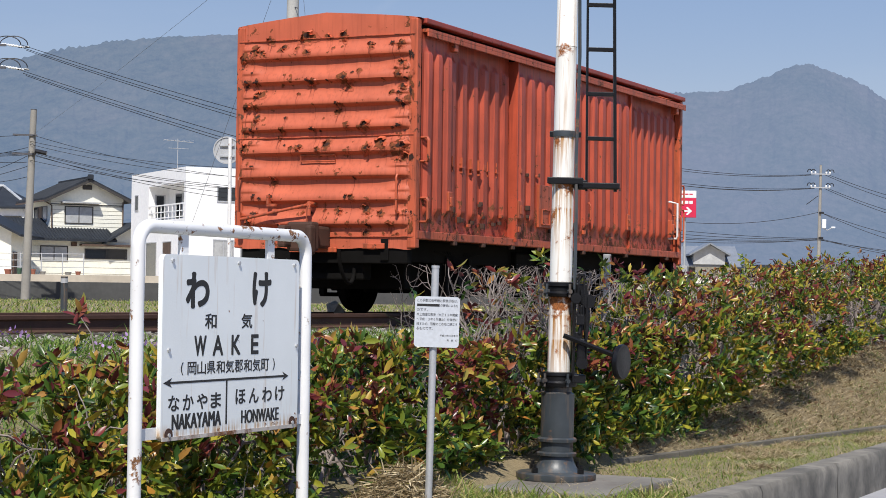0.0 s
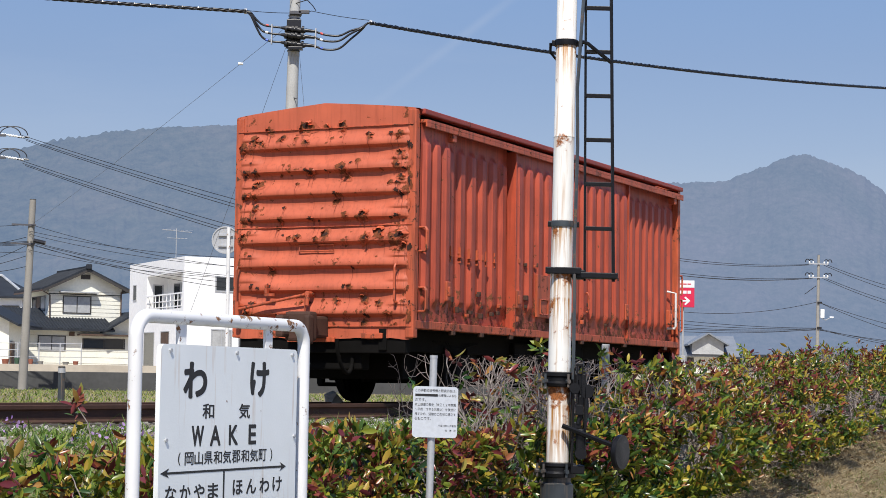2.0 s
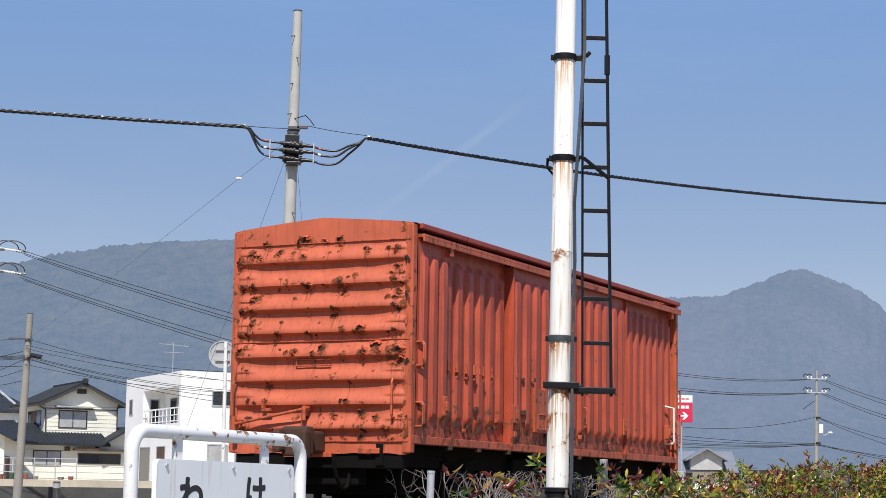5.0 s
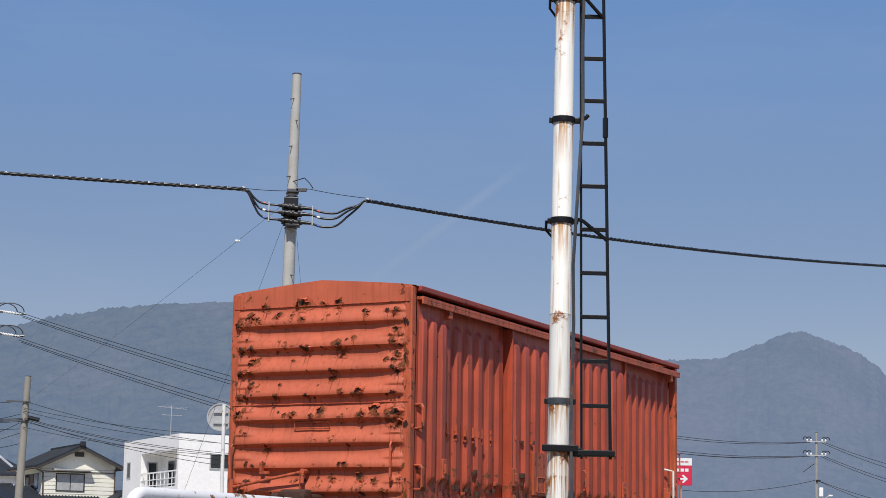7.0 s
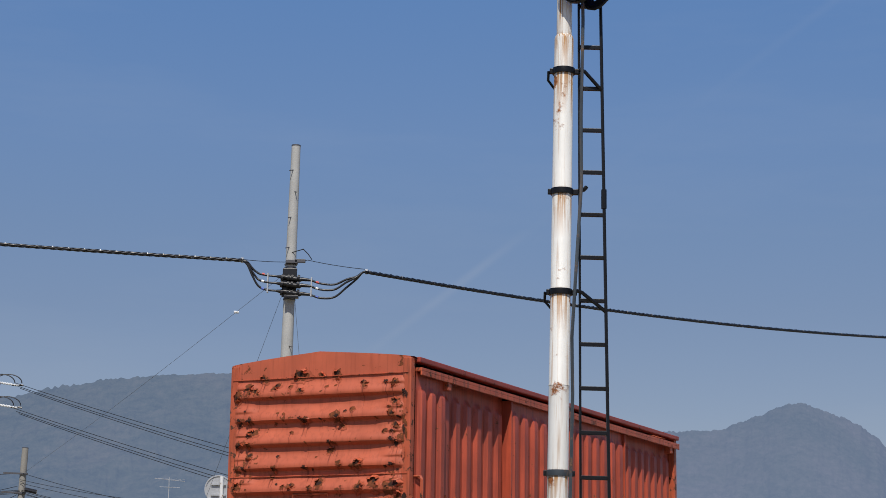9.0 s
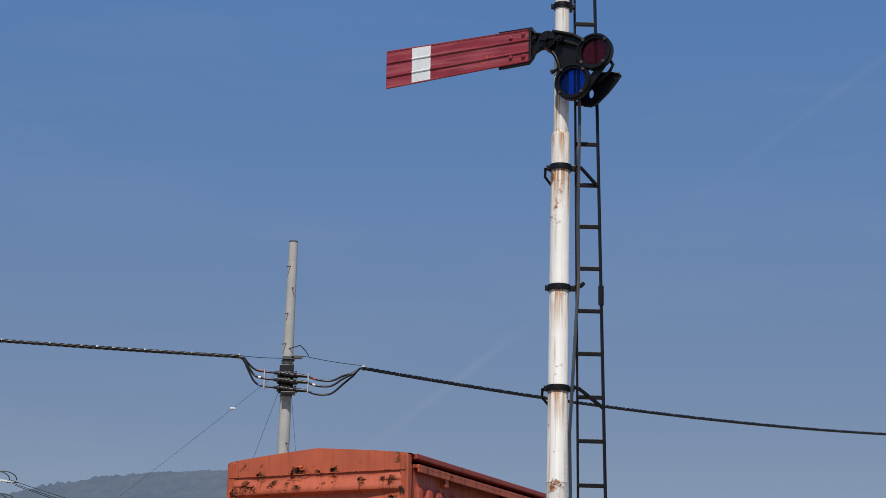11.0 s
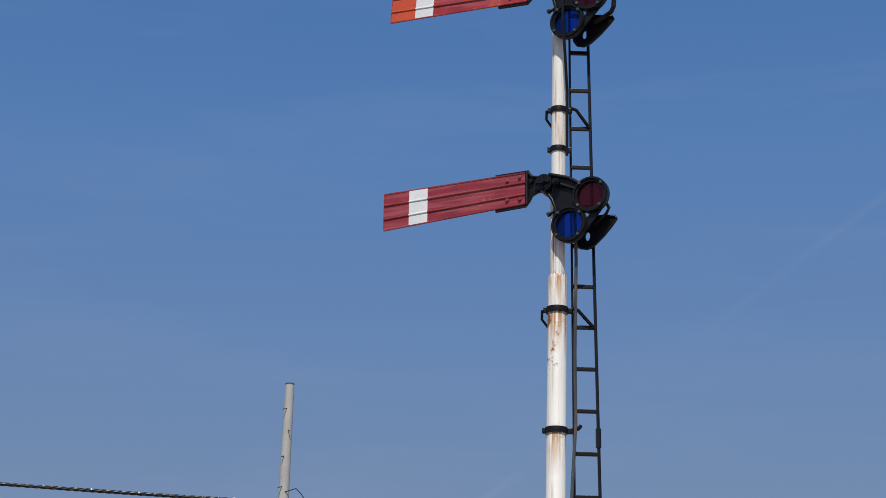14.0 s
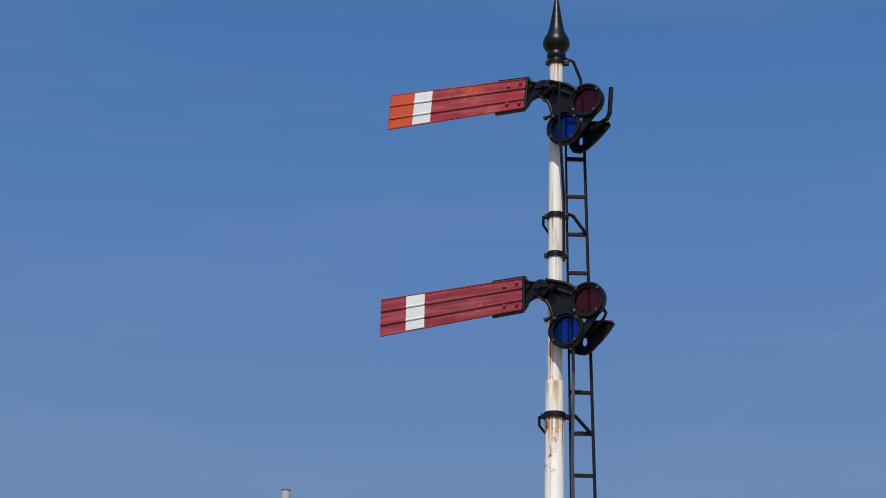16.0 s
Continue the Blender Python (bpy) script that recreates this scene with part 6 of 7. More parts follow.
for z in (3.2, 3.65, 4.1, 5.2):
    part("siding_joint", boxes((-4.6, 2.9, -1.615, -1.6, z, z + 0.022)), SIDING_JOINT, h1)
part("storey_band", boxes((-2.77, 2.77, -0.04, 0, 8.28, 8.35)), FRAME_DARK, h1)
part("main_roof", gable_roof(-2.75, 2.75, 0, 7, 8.85, 10.12, 0.65), ROOF_TILE, h1)
part("barge_board", plate(bmesh.new(), [(-3.4, 8.36), (0, 9.98), (3.4, 8.36), (3.4, 8.56), (0, 10.17), (-3.4, 8.56)], -0.70, -0.66), FRAME_DARK, h1)
part("ridge_cap", boxes((-0.15, 0.15, -0.7, 7.6, 10.24, 10.42), bevel=0.05), ROOF_TILE, h1)
part("ridge_end", boxes((-0.22, 0.22, -0.86, -0.66, 10.16, 10.55), bevel=0.08), ROOF_TILE, h1)
bm = bmesh.new()
for k in range(27):
    y = -0.5 + k * 0.3
    tube(bm, [(-3.35, y, 8.72), (-0.1, y, 10.26)], 0.05, 6)
part("tile_ribs", bm, ROOF_TILE, h1)
part("gable_vent", boxes((-0.38, 0.32, -0.06, 0, 9.45, 9.78)), FRAME_DARK, h1)
part("skirt_roof", pent_roof(-5.1, 1.6, -2.4, 0.1, 5.55, 6.45), ROOF_TILE, h1)
tile_rows(h1, -5.1, 1.6, -2.4, 0.1, 5.71, 6.61, 28)
part("wing_roof", pent_roof(-6.6, -2.75, -1.3, 2.2, 5.75, 7.15), ROOF_TILE, h1)
tile_rows(h1, -6.6, -2.75, -1.3, 2.2, 5.91, 7.31, 16)
part("wing_wall", boxes((-6.2, -4.6, -0.6, 6, B, 5.75)), WALL_CREAM, h1)
part("porch_roof", gable_roof(1.2, 5.2, -2.1, 2, 5.75, 6.95, 0.5), ROOF_TILE, h1)
bm = bmesh.new()
plate(bm, [(1.2, 5.6), (5.2, 5.6), (5.2, 5.75), (3.2, 6.95), (1.2, 5.75)], -1.7, 1.8)
part("porch_gable", bm, WALL_CREAM, h1)
part("awning", boxes((-2.0, 0.85, -0.6, 0, 8.40, 8.50)), CURTAIN, h1)
window(h1, -1.7, 0.45, -0.01, 6.9, 8.2, (CURTAIN, CURTAIN))
side_window(h1, 0.9, 2.2, 7.05, 8.2, CURTAIN, -2.75, FRAME_DARK)
side_window(h1, 2.3, 3.4, 7.05, 8.2, TIMBER, -2.75, FRAME_DARK)
side_window(h1, 3.5, 4.6, 7.05, 8.2, GLASS_DARK, -2.75, FRAME_DARK)
window(h1, -3.9, -1.85, -1.61, 4.1, 5.2, CURTAIN)
window(h1, -0.6, 2.6, -1.61, 4.3, 5.05, GLASS_DARK, 2)
part("canopy", boxes((-1.0, 2.9, -2.3, -1.6, 5.25, 5.36)), TIMBER, h1)
part("vent_box", boxes((-1.62, -1.22, -1.75, -1.6, 5.2, 5.5), bevel=0.03), TIMBER, h1)
part("downpipe", tubes(([(-3.3, -0.55, 8.45), (-2.7, -0.12, 8.2), (-2.66, -0.1, 6.4)], 0.05)), TIMBER, h1)
part("downpipe", tubes(([(2.7, -0.1, 8.6), (2.7, -0.1, 6.6)], 0.05)), TIMBER, h1)
part("gutter", tubes(([(-3.42, -0.6, 8.5), (-3.42, 7.5, 8.5)], 0.06)), TIMBER, h1)
# neighbour
h2 = thing("house", pose(0, 150, -0.42), "pale house with a dark tiled hip roof behind a utility pole", "house")
part("wall", boxes((-46, -33.4, 0.5, 9, B, 8.6)), WALL_WHITE, h2)
part("roof", hip_roof(-46.6, -32.8, 0, 9.6, 8.45, 10.3, 3.2), ROOF_TILE, h2)
tile_rows(h2, -46, -36.0, 0, 4.8, 8.62, 10.47, 34)
part("hip_cap", tubes(([(-32.85, 0.05, 8.62), (-36.0, 4.8, 10.5)], 0.12), seg=8), CURTAIN, h2)
part("ridge_cap", tubes(([(-36.0, 4.8, 10.5), (-43.4, 4.8, 10.5)], 0.14), seg=8), CURTAIN, h2)
window(h2, -35.0, -33.6, 0.49, 6.9, 7.9, GLASS_DARK)
h3 = thing("outbuilding", pose(0, 128, -0.42), "low cream outbuilding with a dark pitched roof", "house")
part("wall", boxes((-36, -29.2, 0, 6, B, 6.0)), WALL_CREAM, h3)
bm = bmesh.new()
plate(bm, [(-36, 6.0), (-29.2, 6.0), (-32.6, 7.65)], 0, 6)
part("gable_wall", bm, WALL_CREAM, h3)
part("roof", gable_roof(-36, -29.2, 0, 6, 6.0, 7.7, 0.8), ROOF_TILE, h3)
part("door", boxes((-29.18, -29.1, 0.4, 1.4, B, 4.6)), TIMBER, h3)

# white cubic house; its front corner points at the track
wh = thing("white_house", pose(-15.0, 110, 0, 0, 0, 26.8), "white cubic modern house with a recessed balcony", "house")
# local x: along the right-hand face; local y: along the left-hand face, going away
TOPW = 8.9
part("wall_front", boxes((0, 10.5, 0, 0.3, B, TOPW)), WALL_WHITE, wh)
Y1 = 10.4
part("wall_side", boxes((0, 0.3, 6.9, Y1, B, TOPW), (0, 0.3, 0.3, 6.9, B, 5.9), (0, 0.3, 0.3, 6.9, 8.0, TOPW)), WALL_WHITE, wh, "white wall with a deep balcony opening")
part("balcony_recess", boxes((1.3, 1.5, 0.3, 6.9, 5.7, 8.2), (0.3, 1.3, 6.9, 7.1, 5.7, 8.2), (0.3, 1.3, 0.3, 6.9, 5.7, 5.9), (0.3, 1.3, 0.3, 6.9, 8.0, 8.2)), WALL_WHITE, wh)
part("roof", boxes((0.3, 10.3, 0.3, Y1, 8.55, 8.65)), CONCRETE, wh)
part("back_wall", boxes((0.3, 10.5, Y1 - 0.3, Y1, B, TOPW), (10.2, 10.5, 0.3, Y1, B, TOPW)), WALL_WHITE, wh)
rail_ = part("balcony_rail", boxes((0.02, 0.08, 0.3, 6.9, 6.75, 6.83), (0.02, 0.08, 0.3, 6.9, 6.35, 6.40), (0.02, 0.08, 0.3, 6.9, 6.0, 6.06)), WALL_WHITE, wh)
for k in range(10):
    y = 0.5 + k * 0.69
    part("baluster", boxes((0.03, 0.07, y - 0.02, y + 0.02, 5.9, 6.78)), WALL_WHITE, rail_)


side_window(wh, 8.9, 9.6, 6.6, 7.6, GLASS_DARK)
side_window(wh, 4.3, 5.6, 5.95, 7.6, GLASS_DARK, 1.3)
side_window(wh, 2.4, 4.24, 5.95, 7.6, CURTAIN, 1.3)
window(wh, 0.4, 1.05, 6.89, 5.95, 7.55, GLASS_DARK, 1, GALV)
side_window(wh, 8.7, 10.1, B, 4.6, GLASS_DARK)
side_window(wh, 5.2, 7.2, B, 4.6, GLASS_DARK)
side_window(wh, 2.4, 4.0, B + 1.0, 4.6, TIMBER)
window(wh, 1.9, 4.9, -0.01, 6.9, 7.8, GLASS_DARK, 2, GALV)
window(wh, 1.7, 3.0, -0.01, 3.6, 4.7, CURTAIN, 2, GALV)
window(wh, 3.4, 4.9, -0.01, 3.0, 4.7, GLASS_DARK, 2, GALV)
ant = part("antenna", tubes(([(1.5, 6, 8.8), (1.5, 6, 11.0)], 0.025), ([(0.6, 6, 10.9), (2.5, 6, 10.8)], 0.02), ([(0.9, 6, 10.4), (2.2, 6, 10.4)], 0.02), seg=6), GALV, wh)
for k in range(7):
    part("antenna_rod", tubes(([(0.7 + k * 0.28, 5.6, 10.89), (0.7 + k * 0.28, 6.4, 10.89)], 0.012), seg=5), GALV, ant)

# small house on the plain
PALE_TILE = plain("pale_roof_tile", (0.20, 0.22, 0.25), 0.5, 0, 0.2, 1, 8, 0.2)
h4 = thing("house", pose(0, 180, 0), "distant low house with a grey tiled hip roof", "house")
part("wall", boxes((20.6, 27.6, 0, 7, 1.0, 5.0)), WALL_CREAM, h4)
part("roof", gable_roof(20.6, 27.6, 0, 7, 5.0, 6.6, 0.7, ridge_y=False), PALE_TILE, h4)
part("gable", gable_roof(23.7, 26.7, -1.2, 3, 5.95, 6.8, 0.45), PALE_TILE, h4)
part("gable_wall", plate(bmesh.new(), [(23.7, 4.9), (26.7, 4.9), (26.7, 5.95), (25.2, 6.78), (23.7, 5.95)], -1.0, 2.5), CURTAIN, h4)
window(h4, 21.5, 24.0, -0.01, 3.0, 4.6, GLASS_DARK, 3)
for x, y, w_, hgt in ((33, 230, 12, 3.4), (52, 260, 16, 4.0), (45, 230, 8, 3.0), (62, 250, 9, 4.4), (20, 240, 10, 3.4)):
    ob = thing("far_house", pose(x, y, 0), "far low building with a grey roof on the plain", "house", "far buildings")
    part("wall", boxes((-w_ / 2, w_ / 2, 0, 8, 1.0, 1.0 + hgt)), WALL_CREAM, ob)
    part("roof", gable_roof(-w_ / 2, w_ / 2, 0, 8, 1.0 + hgt, 2.4 + hgt, 0.5, ridge_y=False), ROOF_TILE, ob)
# yard fence before the houses
fence = thing("yard_fence", pose(0, 112, 0), "thin grey metal yard fence in front of the houses", "fence")
for k in range(16):
    part("post", boxes((-40 + k * 1.25 - 0.03, -40 + k * 1.25 + 0.03, -0.03, 0.03, B, B + 1.35)), GALV, fence)
for z in (0.5, 0.9, 1.3):
    part("rail", tubes(([(-40, 0, B + z), (-21.2, 0, B + z)], 0.02), seg=6), GALV, fence)
POT_CLAY, POT_GREEN, POT_GREY = (plain("pot_" + n_, c_, 0.8) for n_, c_ in (("clay", (0.28, 0.10, 0.06)), ("green", (0.05, 0.10, 0.06)), ("grey", (0.25, 0.24, 0.22))))
for x, y, r, h, mt in ((-25.4, 110.6, 0.22, 0.34, POT_CLAY), (-24.8, 110.9, 0.16, 0.42, POT_GREEN), (-24.3, 110.7, 0.24, 0.26, POT_GREY), (-23.9, 110.5, 0.15, 0.36, POT_CLAY), (-23.4, 110.8, 0.18, 0.24, POT_GREY), (-21.9, 110.7, 0.20, 0.22, POT_GREY), (-21.3, 110.6, 0.17, 0.26, POT_CLAY)):
    ob = part("flower_pot", lathe(bmesh.new(), [(r * 0.7, 0.0), (r * 0.95, h * 0.85), (r, h * 0.86), (r, h), (r * 0.85, h), (r * 0.8, h * 0.85)], 14), mt)
    ob.matrix_world = pose(x, y, B)
    tagged(ob, "small garden pot on the sandy terrace edge", "flower pot", "pots on the terrace")

# ---- poles and wires ----
AGED_POLE = plain("aged_pole_concrete", (0.29, 0.275, 0.245), 0.85, 0, 0.25, 0.8, 20, 0.2)


def concrete_pole(x, y, z0, top, r0, r1, lean, label, mat_=POLE_CONCRETE):
    ob = thing("utility_pole", pose(x, y, z0, 0, lean, 0), label, "utility pole")
    part("shaft", tubes(([(0, 0, 0), (0, 0, (top - z0) * 0.5), (0, 0, top - z0)], [r0, (r0 + r1) / 2, r1]), seg=18), mat_, ob, smooth=40)
    part("cap", tubes(([(0, 0, top - z0), (0, 0, top - z0 + 0.03)], r1 * 1.03), seg=18), WIRE_GREY, ob)
    return ob


def wire(points, r, label, sag=0.0, mat_=None, n=24):
    pts = []
    for a, b in zip(points, points[1:]):
        for k in range(n):
            q = Vector(a).lerp(Vector(b), k / n)
            q.z -= sag * 4 * (k / n) * (1 - k / n)
            pts.append(q)
    pts.append(Vector(points[-1]))
    ob = part("wire", tubes((pts, r), seg=6), mat_ or CABLE)
    return tagged(ob, label, "cable")


pp = concrete_pole(-3.51, 42, 1.1, 12.56, 0.18, 0.102, 0.80, "tall bare concrete pole carrying a cable splice")
lean_x = lambda z: -3.51 + (z - 1.1) * math.tan(radians(0.80))
for z, a in ((7.95, 60), (10.2, -60), (10.9, -40), (11.5, 30), (12.0, -50)):
    part("step_bolt", tubes(([(0.0, -0.05, z - 1.1), (0.14 * math.sin(radians(a)), -0.2, z - 1.16)], 0.012), seg=5), WIRE_GREY, pp)
part("pole_bracket", boxes((-0.10, 0.16, -0.2, 0.0, 8.70, 8.78), (0.10, 0.34, -0.2, -0.12, 8.72, 8.80), bevel=0.01), WIRE_GREY, pp)
for z in (7.88, 7.98, 8.30, 8.38, 8.45, 8.53, 8.6, 8.68):
    part("pole_band", tubes(([(0, 0, z), (0, 0, z + 0.03)], 0.142), seg=18), WIRE_GREY, pp)
# twisted three-core cable with its splices
LEFT_END, RIGHT_END = (-4.46, 41.7, 9.822), (-1.677, 41.7, 9.60)
far_l, far_r = (-14.0, 41.0, 10.24), (19.1, 63.7, 11.79)


def bundle(a, b, sag, turn=0.085):
    a, b = Vector(a), Vector(b)
    n = int((b - a).length / 0.05)
    ob = thing("bundled_cable", pose(*a), "thick black twisted power cable between poles", "cable")
    d = (b - a).normalized()
    s1 = d.cross(Vector((0, 0, 1))).normalized()
    s2 = s1.cross(d)
    for c in range(3):
        pts = []
        for k in range(n + 1):
            f = k / n
            q = (b - a) * f
            q.z -= sag * 4 * f * (1 - f)
            ph = f * (b - a).length / turn + c * math.tau / 3
            pts.append(q + (s1 * math.cos(ph) + s2 * math.sin(ph)) * 0.022)
        part("core", tubes((pts, 0.023), seg=6), CABLE, ob, smooth=60)
    for k in range(2, n - 1, 7):
        f = k / n
        q = (b - a) * f
        q.z -= sag * 4 * f * (1 - f)
        part("binding_wire", tubes(([q - d * 0.008 + s2 * 0.012, q + d * 0.008 + s2 * 0.012], 0.038), seg=8), GALV if k % 21 == 2 else CABLE, ob)
    return ob


bundle(far_l, LEFT_END, 0.03)
bundle(RIGHT_END, far_r, 0.377)
splice = thing("cable_splice", pose(-3.39, 41.78, 9.42, 0, 0.65, 0), "three black cable splices clamped to the concrete pole", "cable splice")
TAPES = (plain("red_tape", (0.6, 0.05, 0.04), 0.5), ARM_WHITE, plain("blue_tape", (0.03, 0.1, 0.5), 0.5))


def swung(pts, n=6):
    """A smooth line through points."""
    pts = [Vector(q) for q in pts]
    ext = [pts[0] * 2 - pts[1]] + pts + [pts[-1] * 2 - pts[-2]]
    out = []
    for a, b, c, d in zip(ext, ext[1:], ext[2:], ext[3:]):
        for k in range(n):
            t = k / n
            out.append(0.5 * ((2 * b) + (c - a) * t + (2 * a - 5 * b + 4 * c - d) * t * t + (3 * b - a - 3 * c + d) * t ** 3))
    return out + [pts[-1]]


for k in range(3):
    zl, zr = (0.06, -0.11, -0.27)[k], (-0.01, -0.16, -0.34)[k]
    zm, y = (zl + zr) / 2, -0.07 * (k % 2)
    part("splice_body", tubes(([(-0.28, y, zl), (-0.20, y, zl - 0.01), (-0.14, y, zm + 0.03), (0.0, y, zm), (0.16, y, zm - 0.02), (0.24, y, zm - 0.03), (0.28, y, zr + 0.02), (0.50, y, zr)], [0.028, 0.042, 0.050, 0.062, 0.062, 0.052, 0.045, 0.03]), seg=12), CABLE, splice, smooth=40)
    part("loop", tubes((swung([(-1.07, 0, 0.405), (-0.96, 0, 0.37 - 0.03 * k), (-0.84, 0, 0.23 - 0.08 * k), (-0.70, 0, 0.12 - 0.14 * k), (-0.52, y, zl + 0.02), (-0.28, y, zl)]), 0.024), seg=8), CABLE, splice, smooth=60)
    part("loop", tubes((swung([(0.48, y, zr), (0.72, y, zr - 0.07), (1.02, y, zr - 0.08 + 0.02 * k), (1.28, y, zr + 0.04 + 0.07 * k), (1.50, y, 0.10 - 0.03 * k), (1.64, 0, 0.20), (1.76, 0, 0.22)]), 0.024), seg=8), CABLE, splice, smooth=60)
    for x_ in (-0.16, -0.02, 0.06, 0.20):
        part("sleeve", tubes(([(x_ - 0.025, y, zm + 0.01), (x_ + 0.025, y, zm)], 0.076), seg=12), CABLE, splice)
    part("tape", tubes(([(-0.62, y, zl + 0.05), (-0.56, y, zl + 0.035)], 0.027), seg=8), TAPES[k], splice)
    part("tape", tubes(([(0.60, y, zr - 0.035), (0.66, y, zr - 0.055)], 0.027), seg=8), TAPES[k], splice)
part("splice_frame", boxes((-0.16, 0.16, 0.03, 0.09, -0.40, 0.26), (-0.10, 0.22, -0.14, 0.05, -0.44, -0.38), bevel=0.01), CABLE, splice)
for x, z in ((-0.48, -0.10), (0.50, -0.17)):
    part("spacer", boxes((x - 0.014, x + 0.014, -0.09, 0.03, z - 0.22, z + 0.22)), GALV, splice)
for x, z in ((-1.08, 0.41), (1.72, 0.22)):
    part("tie", tubes(([(x - 0.03, 0, z), (x + 0.03, 0, z)], 0.062), seg=10), GALV, splice)
wire([(-4.5, 41.7, 9.85), (lean_x(9.85), 41.85, 9.83), (-3.0, 41.85, 9.88), (-1.70, 41.7, 9.66)], 0.007, "thin steel messenger wire at the pole", 0.02)
wire([(lean_x(10), 41.9, 10.05), (-3.1, 41.8, 10.12), (-2.98, 41.8, 10.0), (-2.9, 41.8, 9.88)], 0.01, "short loose wire end at the pole", 0)
wire([(lean_x(9.67), 41.9, 9.67), (-19.5, 89.8, 9.0)], 0.005, "thin overhead wire from the concrete pole to the houses", 0.1, WIRE_GREY)
marker = part("wire_marker", tubes(([(-0.06, 0, 0), (0.06, 0.02, 0)], 0.035), seg=10), ARM_WHITE)
marker.matrix_world = pose(-5.137, 47.09, 9.559)
tagged(marker, "small white marker sleeve on the overhead wire", "wire marker")
wire([(lean_x(9.2) - 0.12, 41.9, 9.2), (-6.9, 46.5, 1.1)], 0.004, "thin stay wire from the concrete pole to the ground", 0, WIRE_GREY)
wire([(lean_x(9.1) + 0.12, 41.9, 9.1), (lean_x(9) + 0.95, 42.4, 1.1)], 0.004, "thin stay wire beside the pole", 0, WIRE_GREY)

lp = concrete_pole(-19.83, 90, 1.05, 10.16, 0.22, 0.15, 1.55, "concrete utility pole with service cables by the houses", AGED_POLE)
part("cable_box", tubes(([(0.2, -0.2, 7.15), (0.75, -0.2, 7.05)], 0.11), seg=10), CABLE, lp)
for z in (7.85, 6.95):
    part("crossarm", boxes((-0.9, 0.25, -0.22, -0.14, z, z + 0.08)), WIRE_GREY, lp)
rp = concrete_pole(29.72, 150, 1.0, 12.35, 0.17, 0.10, 0.9, "far concrete power pole with two crossarms", AGED_POLE)
for z in (10.60, 9.52):
    part("crossarm", boxes((-0.78, 0.72, -0.2, -0.12, z, z + 0.08)), GALV, rp)
    for x, d_ in ((-0.75, -1), (-0.45, -1), (0.42, 1), (0.70, 1)):
        part("insulator", tubes(([(x, -0.15, z + 0.06), (x, -0.15, z + 0.15), (x, -0.15, z + 0.24)], [0.05, 0.08, 0.05]), seg=8), ARM_WHITE, rp)
        part("jumper", tubes((arc_pts((x + 0.16 * d_, -0.15, z + 0.16), (-0.17 * d_, 0, 0), (0, 0, 0.24), 0, 180, 8), 0.035), seg=6), CABLE, rp)
part("service_box", boxes((0.16, 0.48, -0.3, 0.0, 6.35, 7.05), bevel=0.05), ARM_WHITE, rp, "white equipment box")
part("lamp_arm", tubes(([(0.15, -0.1, 6.45), (0.6, -0.1, 6.2), (1.0, -0.1, 6.42)], 0.035), seg=6), GALV, rp)
part("lamp_head", boxes((0.90, 1.22, -0.25, 0.0, 6.38, 6.50), bevel=0.03), ARM_WHITE, rp)
for z in (7.55, 5.55):
    part("wire_bracket", boxes((-0.08, 0.28, -0.24, -0.10, z - 0.06, z + 0.10), bevel=0.02), CABLE, rp)
part("stay_arm", tubes(([(-0.2, -0.15, 8.9), (-1.1, -0.15, 8.2)], 0.03), seg=6), CABLE, rp)
concrete_pole(25.5, 200, 1.0, 7.4, 0.2, 0.14, 0.0, "far short concrete pole on the plain")
concrete_pole(31.5, 220, 1.0, 7.6, 0.2, 0.14, 0.0, "far short concrete pole on the plain")
for (x, z, x2, z2, sg) in ((29.1, 11.60, 12, 12.2, 0.55), (29.4, 11.58, 12, 12.0, 0.6), (29.1, 10.52, 12, 11.0, 0.5), (29.4, 10.50, 12, 10.8, 0.55), (29.3, 10.50, 12, 10.9, 0.62), (29.7, 8.6, 12, 8.2, 1.0), (29.7, 6.55, 12, 7.3, 0.3), (29.7, 6.5, 12, 6.9, 0.3), (29.7, 6.5, 12, 6.6, 0.35), (29.7, 6.45, 12, 6.2, 0.4), (29.7, 6.4, 12, 6.4, 0.3)):
    wire([(x, 150, z), (x2, 140, z2)], 0.02, "overhead wire to the far power pole", sg, CABLE)
for (x, z, x2, z2, sg) in ((30.5, 11.6, 46, 8.4, 0.7), (30.2, 11.6, 46, 7.9, 0.8), (30.5, 10.5, 46, 7.0, 0.7), (30.2, 10.5, 46, 6.7, 0.8), (29.9, 8.6, 46, 4.9, 0.9), (29.9, 8.6, 46, 5.6, 0.7), (29.9, 6.5, 46, 4.6, 0.4), (29.9, 6.45, 46, 4.2, 0.4), (29.9, 6.4, 46, 4.9, 0.3)):
    wire([(x, 150, z), (x2, 150, z2)], 0.02, "overhead wire from the far power pole", sg, CABLE)
for (za, zb) in ((7.9, 5.2), (7.1, 5.0), (7.05, 4.9), (6.95, 4.6), (7.0, 4.2)):
    wire([(-19.6, 89.8, za + 1.05), (-4.0, 80, zb + 1.0)], 0.012, "black service cable from the utility pole", 0.5)
    wire([(-19.7, 89.8, za + 1.05), (-30, 95, za + 1.2)], 0.013, "black service cable from the utility pole", 0.1)
for za, zb, sg in ((6.6, 8.2, 0.5), (6.9, 6.2, 0.7), (7.3, 7.0, 0.35), (5.9, 6.6, 0.6), (6.4, 5.4, 0.3)):
    wire([(-19.8, 89.8, za + 1.05), (-27, 92, zb + 1.05)], 0.013, "black service cable slung beside the utility pole", sg)
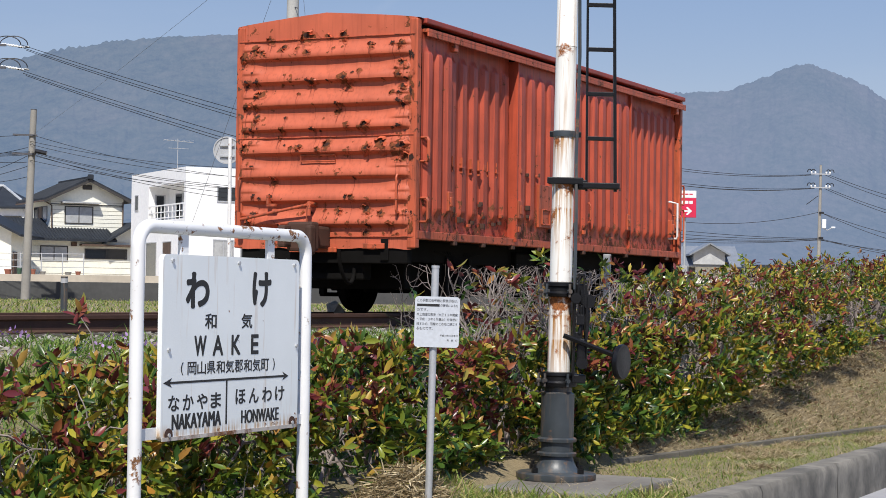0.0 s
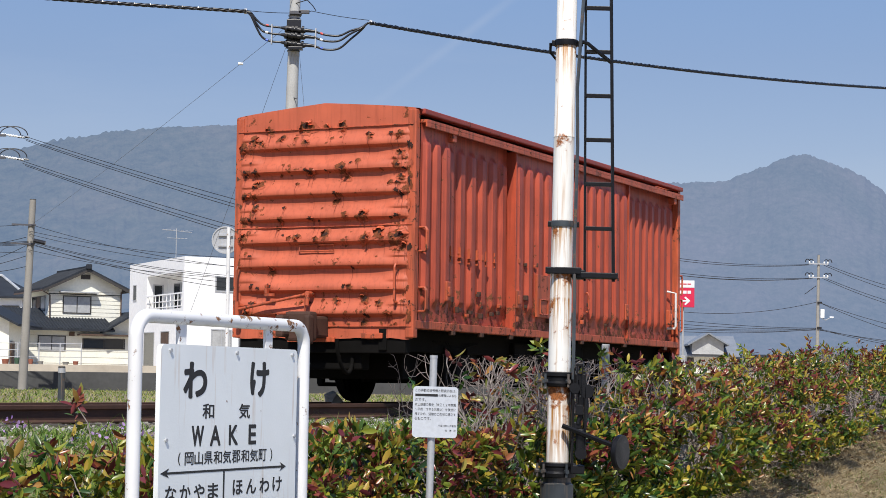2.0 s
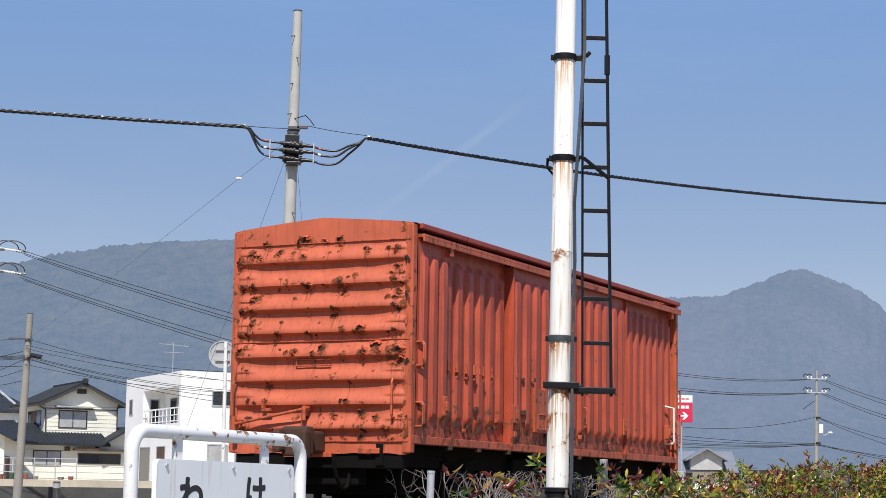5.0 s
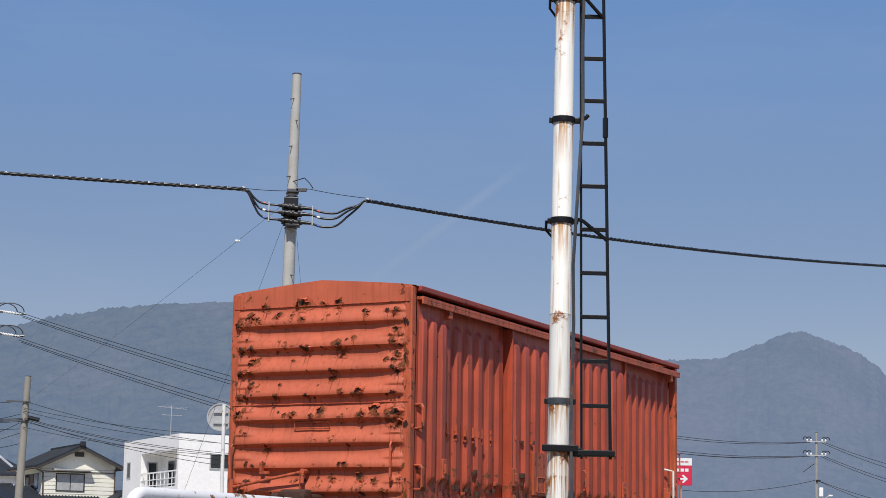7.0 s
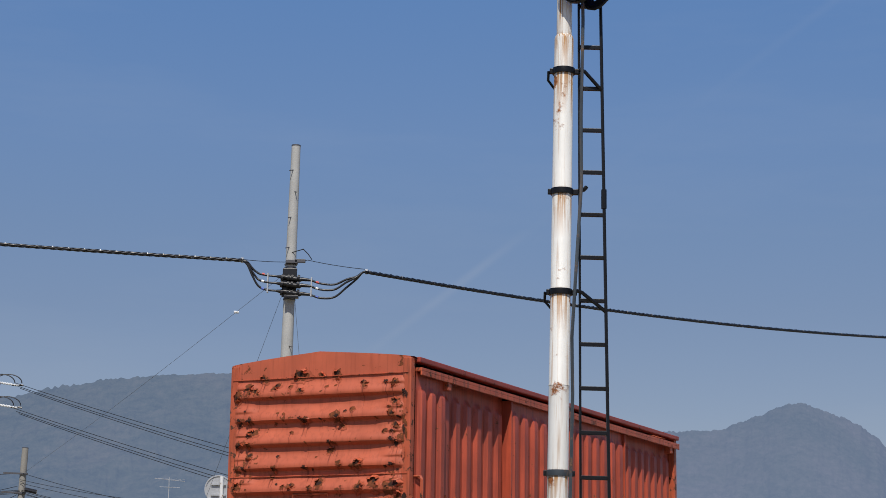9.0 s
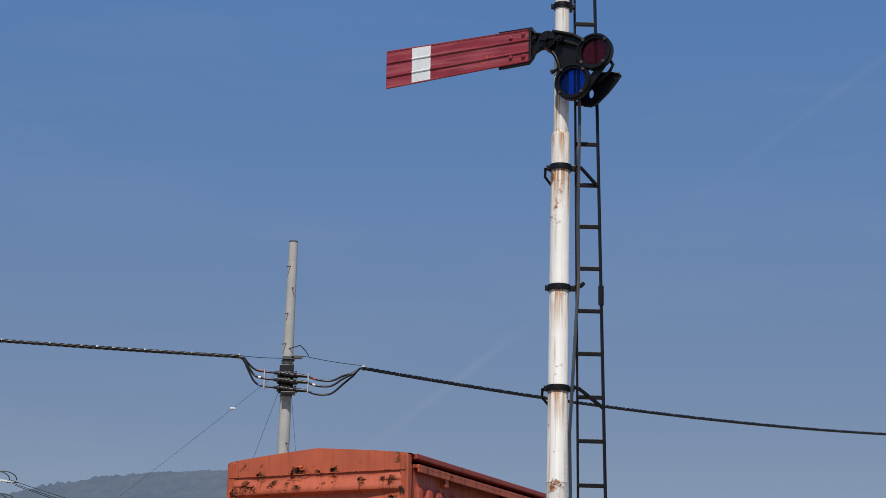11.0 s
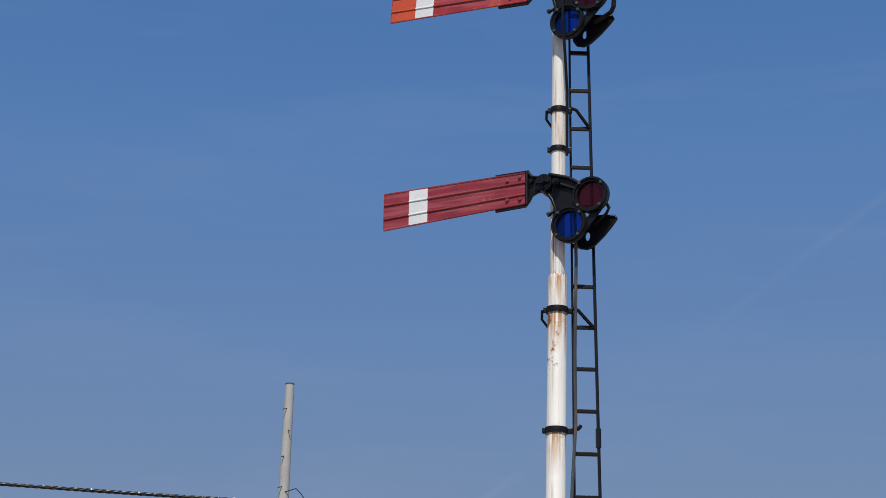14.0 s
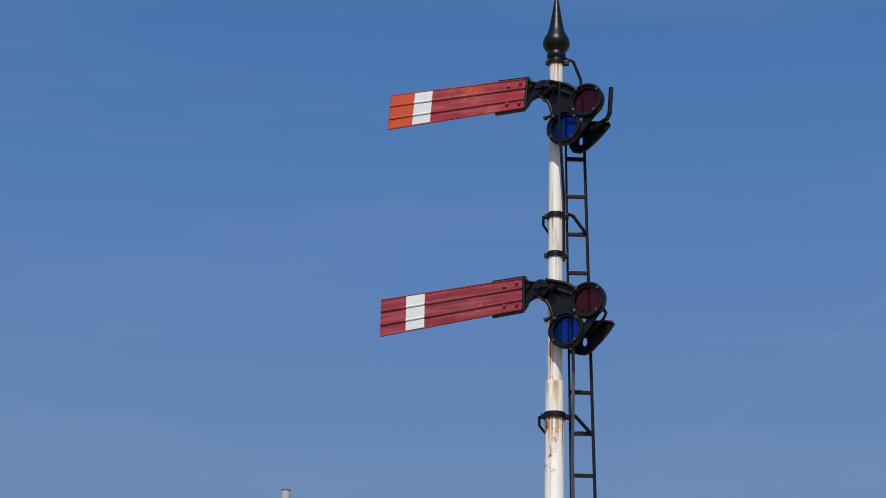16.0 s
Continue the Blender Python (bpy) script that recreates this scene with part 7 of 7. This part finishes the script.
for za, zb in ((7.45, 6.0), (6.7, 5.6), (7.6, 6.6)):
    wire([(-19.7, 89.8, za + 1.05), (-2.0, 86, zb + 1.0)], 0.011, "black service cable over the white house", 0.7)
# line crossing high on the left towards the track, from a pole out of view
ep = concrete_pole(-17.6, 70, 1.1, 12.2, 0.18, 0.11, 0.0, "concrete power pole with crossarms and jumper wires")
for z in (10.75, 9.92):
    part("crossarm", boxes((-0.2, 1.3, -0.05, 0.05, z - 1.25, z - 1.17)), WIRE_GREY, ep)
    for k in range(2):
        x = 1.12 + 0.26 * k
        string = [(x + 0.05 * i, 0, z - 1.16 - 0.006 * i - 0.05 * k) for i in range(13)]
        part("insulator", tubes((string, [0.045 if i % 2 else 0.02 for i in range(13)]), seg=10), ARM_WHITE, ep)
        part("jumper", tubes((arc_pts((x + 0.20, 0, z - 1.20), (0.52, 0, 0), (0, 0, 0.33), 170, 0, 12), 0.02), seg=6), CABLE, ep)
        part("clamp", tubes(([(x + 0.62, 0, z - 1.26), (x + 0.78, 0, z - 1.28)], 0.035), seg=8), CABLE, ep)
for za, zb in ((10.66, 7.82), (9.72, 6.90)):
    for k, dz in enumerate((0.0, 0.12, 0.20)):
        wire([(-15.75 + 0.1 * k, 70, za - dz), (-6.3, 63.5, zb - 0.27 - dz * 1.4)], 0.011, "overhead power line crossing towards the track", 0.06)
# round road sign seen from behind
rs = thing("road_sign", pose(-5.08, 45, 1.1, 0, -0.3, 0), "round traffic sign seen from behind on a white pole", "road sign")
part("pole", tubes(([(0, 0, 0), (0, 0, 4.15)], 0.045), seg=12), WHITE_PIPE, rs)
bm = bmesh.new()
plate(bm, circle(-0.08, 3.86, 0.32, n=28), 0.05, 0.07)
ring(bm, -0.08, 3.86, 0.33, 0.30, 0.03, 0.09, 28)
part("disc", bm, GALV, rs, "bare metal back of a round sign")
part("clip", boxes((-0.25, 0.1, 0.0, 0.05, 3.95, 3.99), (-0.25, 0.1, 0.0, 0.05, 3.70, 3.74)), GALV, rs)
# post in the field
mp = thing("bollard", pose(-7.99, 40, 1.1), "short grey steel bollard with a pale band", "bollard")
part("shaft", tubes(([(0, 0, 0), (0, 0, 0.76)], 0.075), seg=16), GREY_IRON, mp)
part("band", tubes(([(0, 0, 0.62), (0, 0, 0.72)], 0.079), seg=16), GALV, mp)
# red direction sign beyond the wagon
SIGN_RED = plain("sign_red", (0.62, 0.02, 0.07), 0.4, 0, 0.06, 3, 20, 0)
ds = thing("direction_sign", pose(6.47, 50, 1.1), "red and white direction sign with a white arrow", "sign")
part("pole", tubes(([(-0.08, 0.1, 0), (-0.08, 0.1, 3.2)], 0.03), seg=10), GALV, ds)
pb = part("panel", boxes((-0.42, 0.21, 0, 0.08, 2.62, 3.14), bevel=0.008), SIGN_RED, ds)
part("header", boxes((-0.42, 0.21, -0.004, 0.08, 3.14, 3.33), bevel=0.006), ARM_WHITE, ds)
part("arrow", plate(bmesh.new(), [(-0.14, 2.77), (0.0, 2.77), (-0.06, 2.70), (-0.02, 2.68), (0.10, 2.79), (-0.02, 2.90), (-0.06, 2.88), (0.0, 2.81), (-0.14, 2.81)], -0.006, 0.0), ARM_WHITE, ds)
for k in range(4):
    part("text_bar", boxes((-0.32 + k * 0.115, -0.23 + k * 0.115, -0.006, 0.0, 2.98, 3.06)), ARM_WHITE, ds)
    part("text_bar", boxes((-0.32 + k * 0.115, -0.23 + k * 0.115, -0.008, -0.004, 3.22, 3.25)), SIGN_RED, ds)
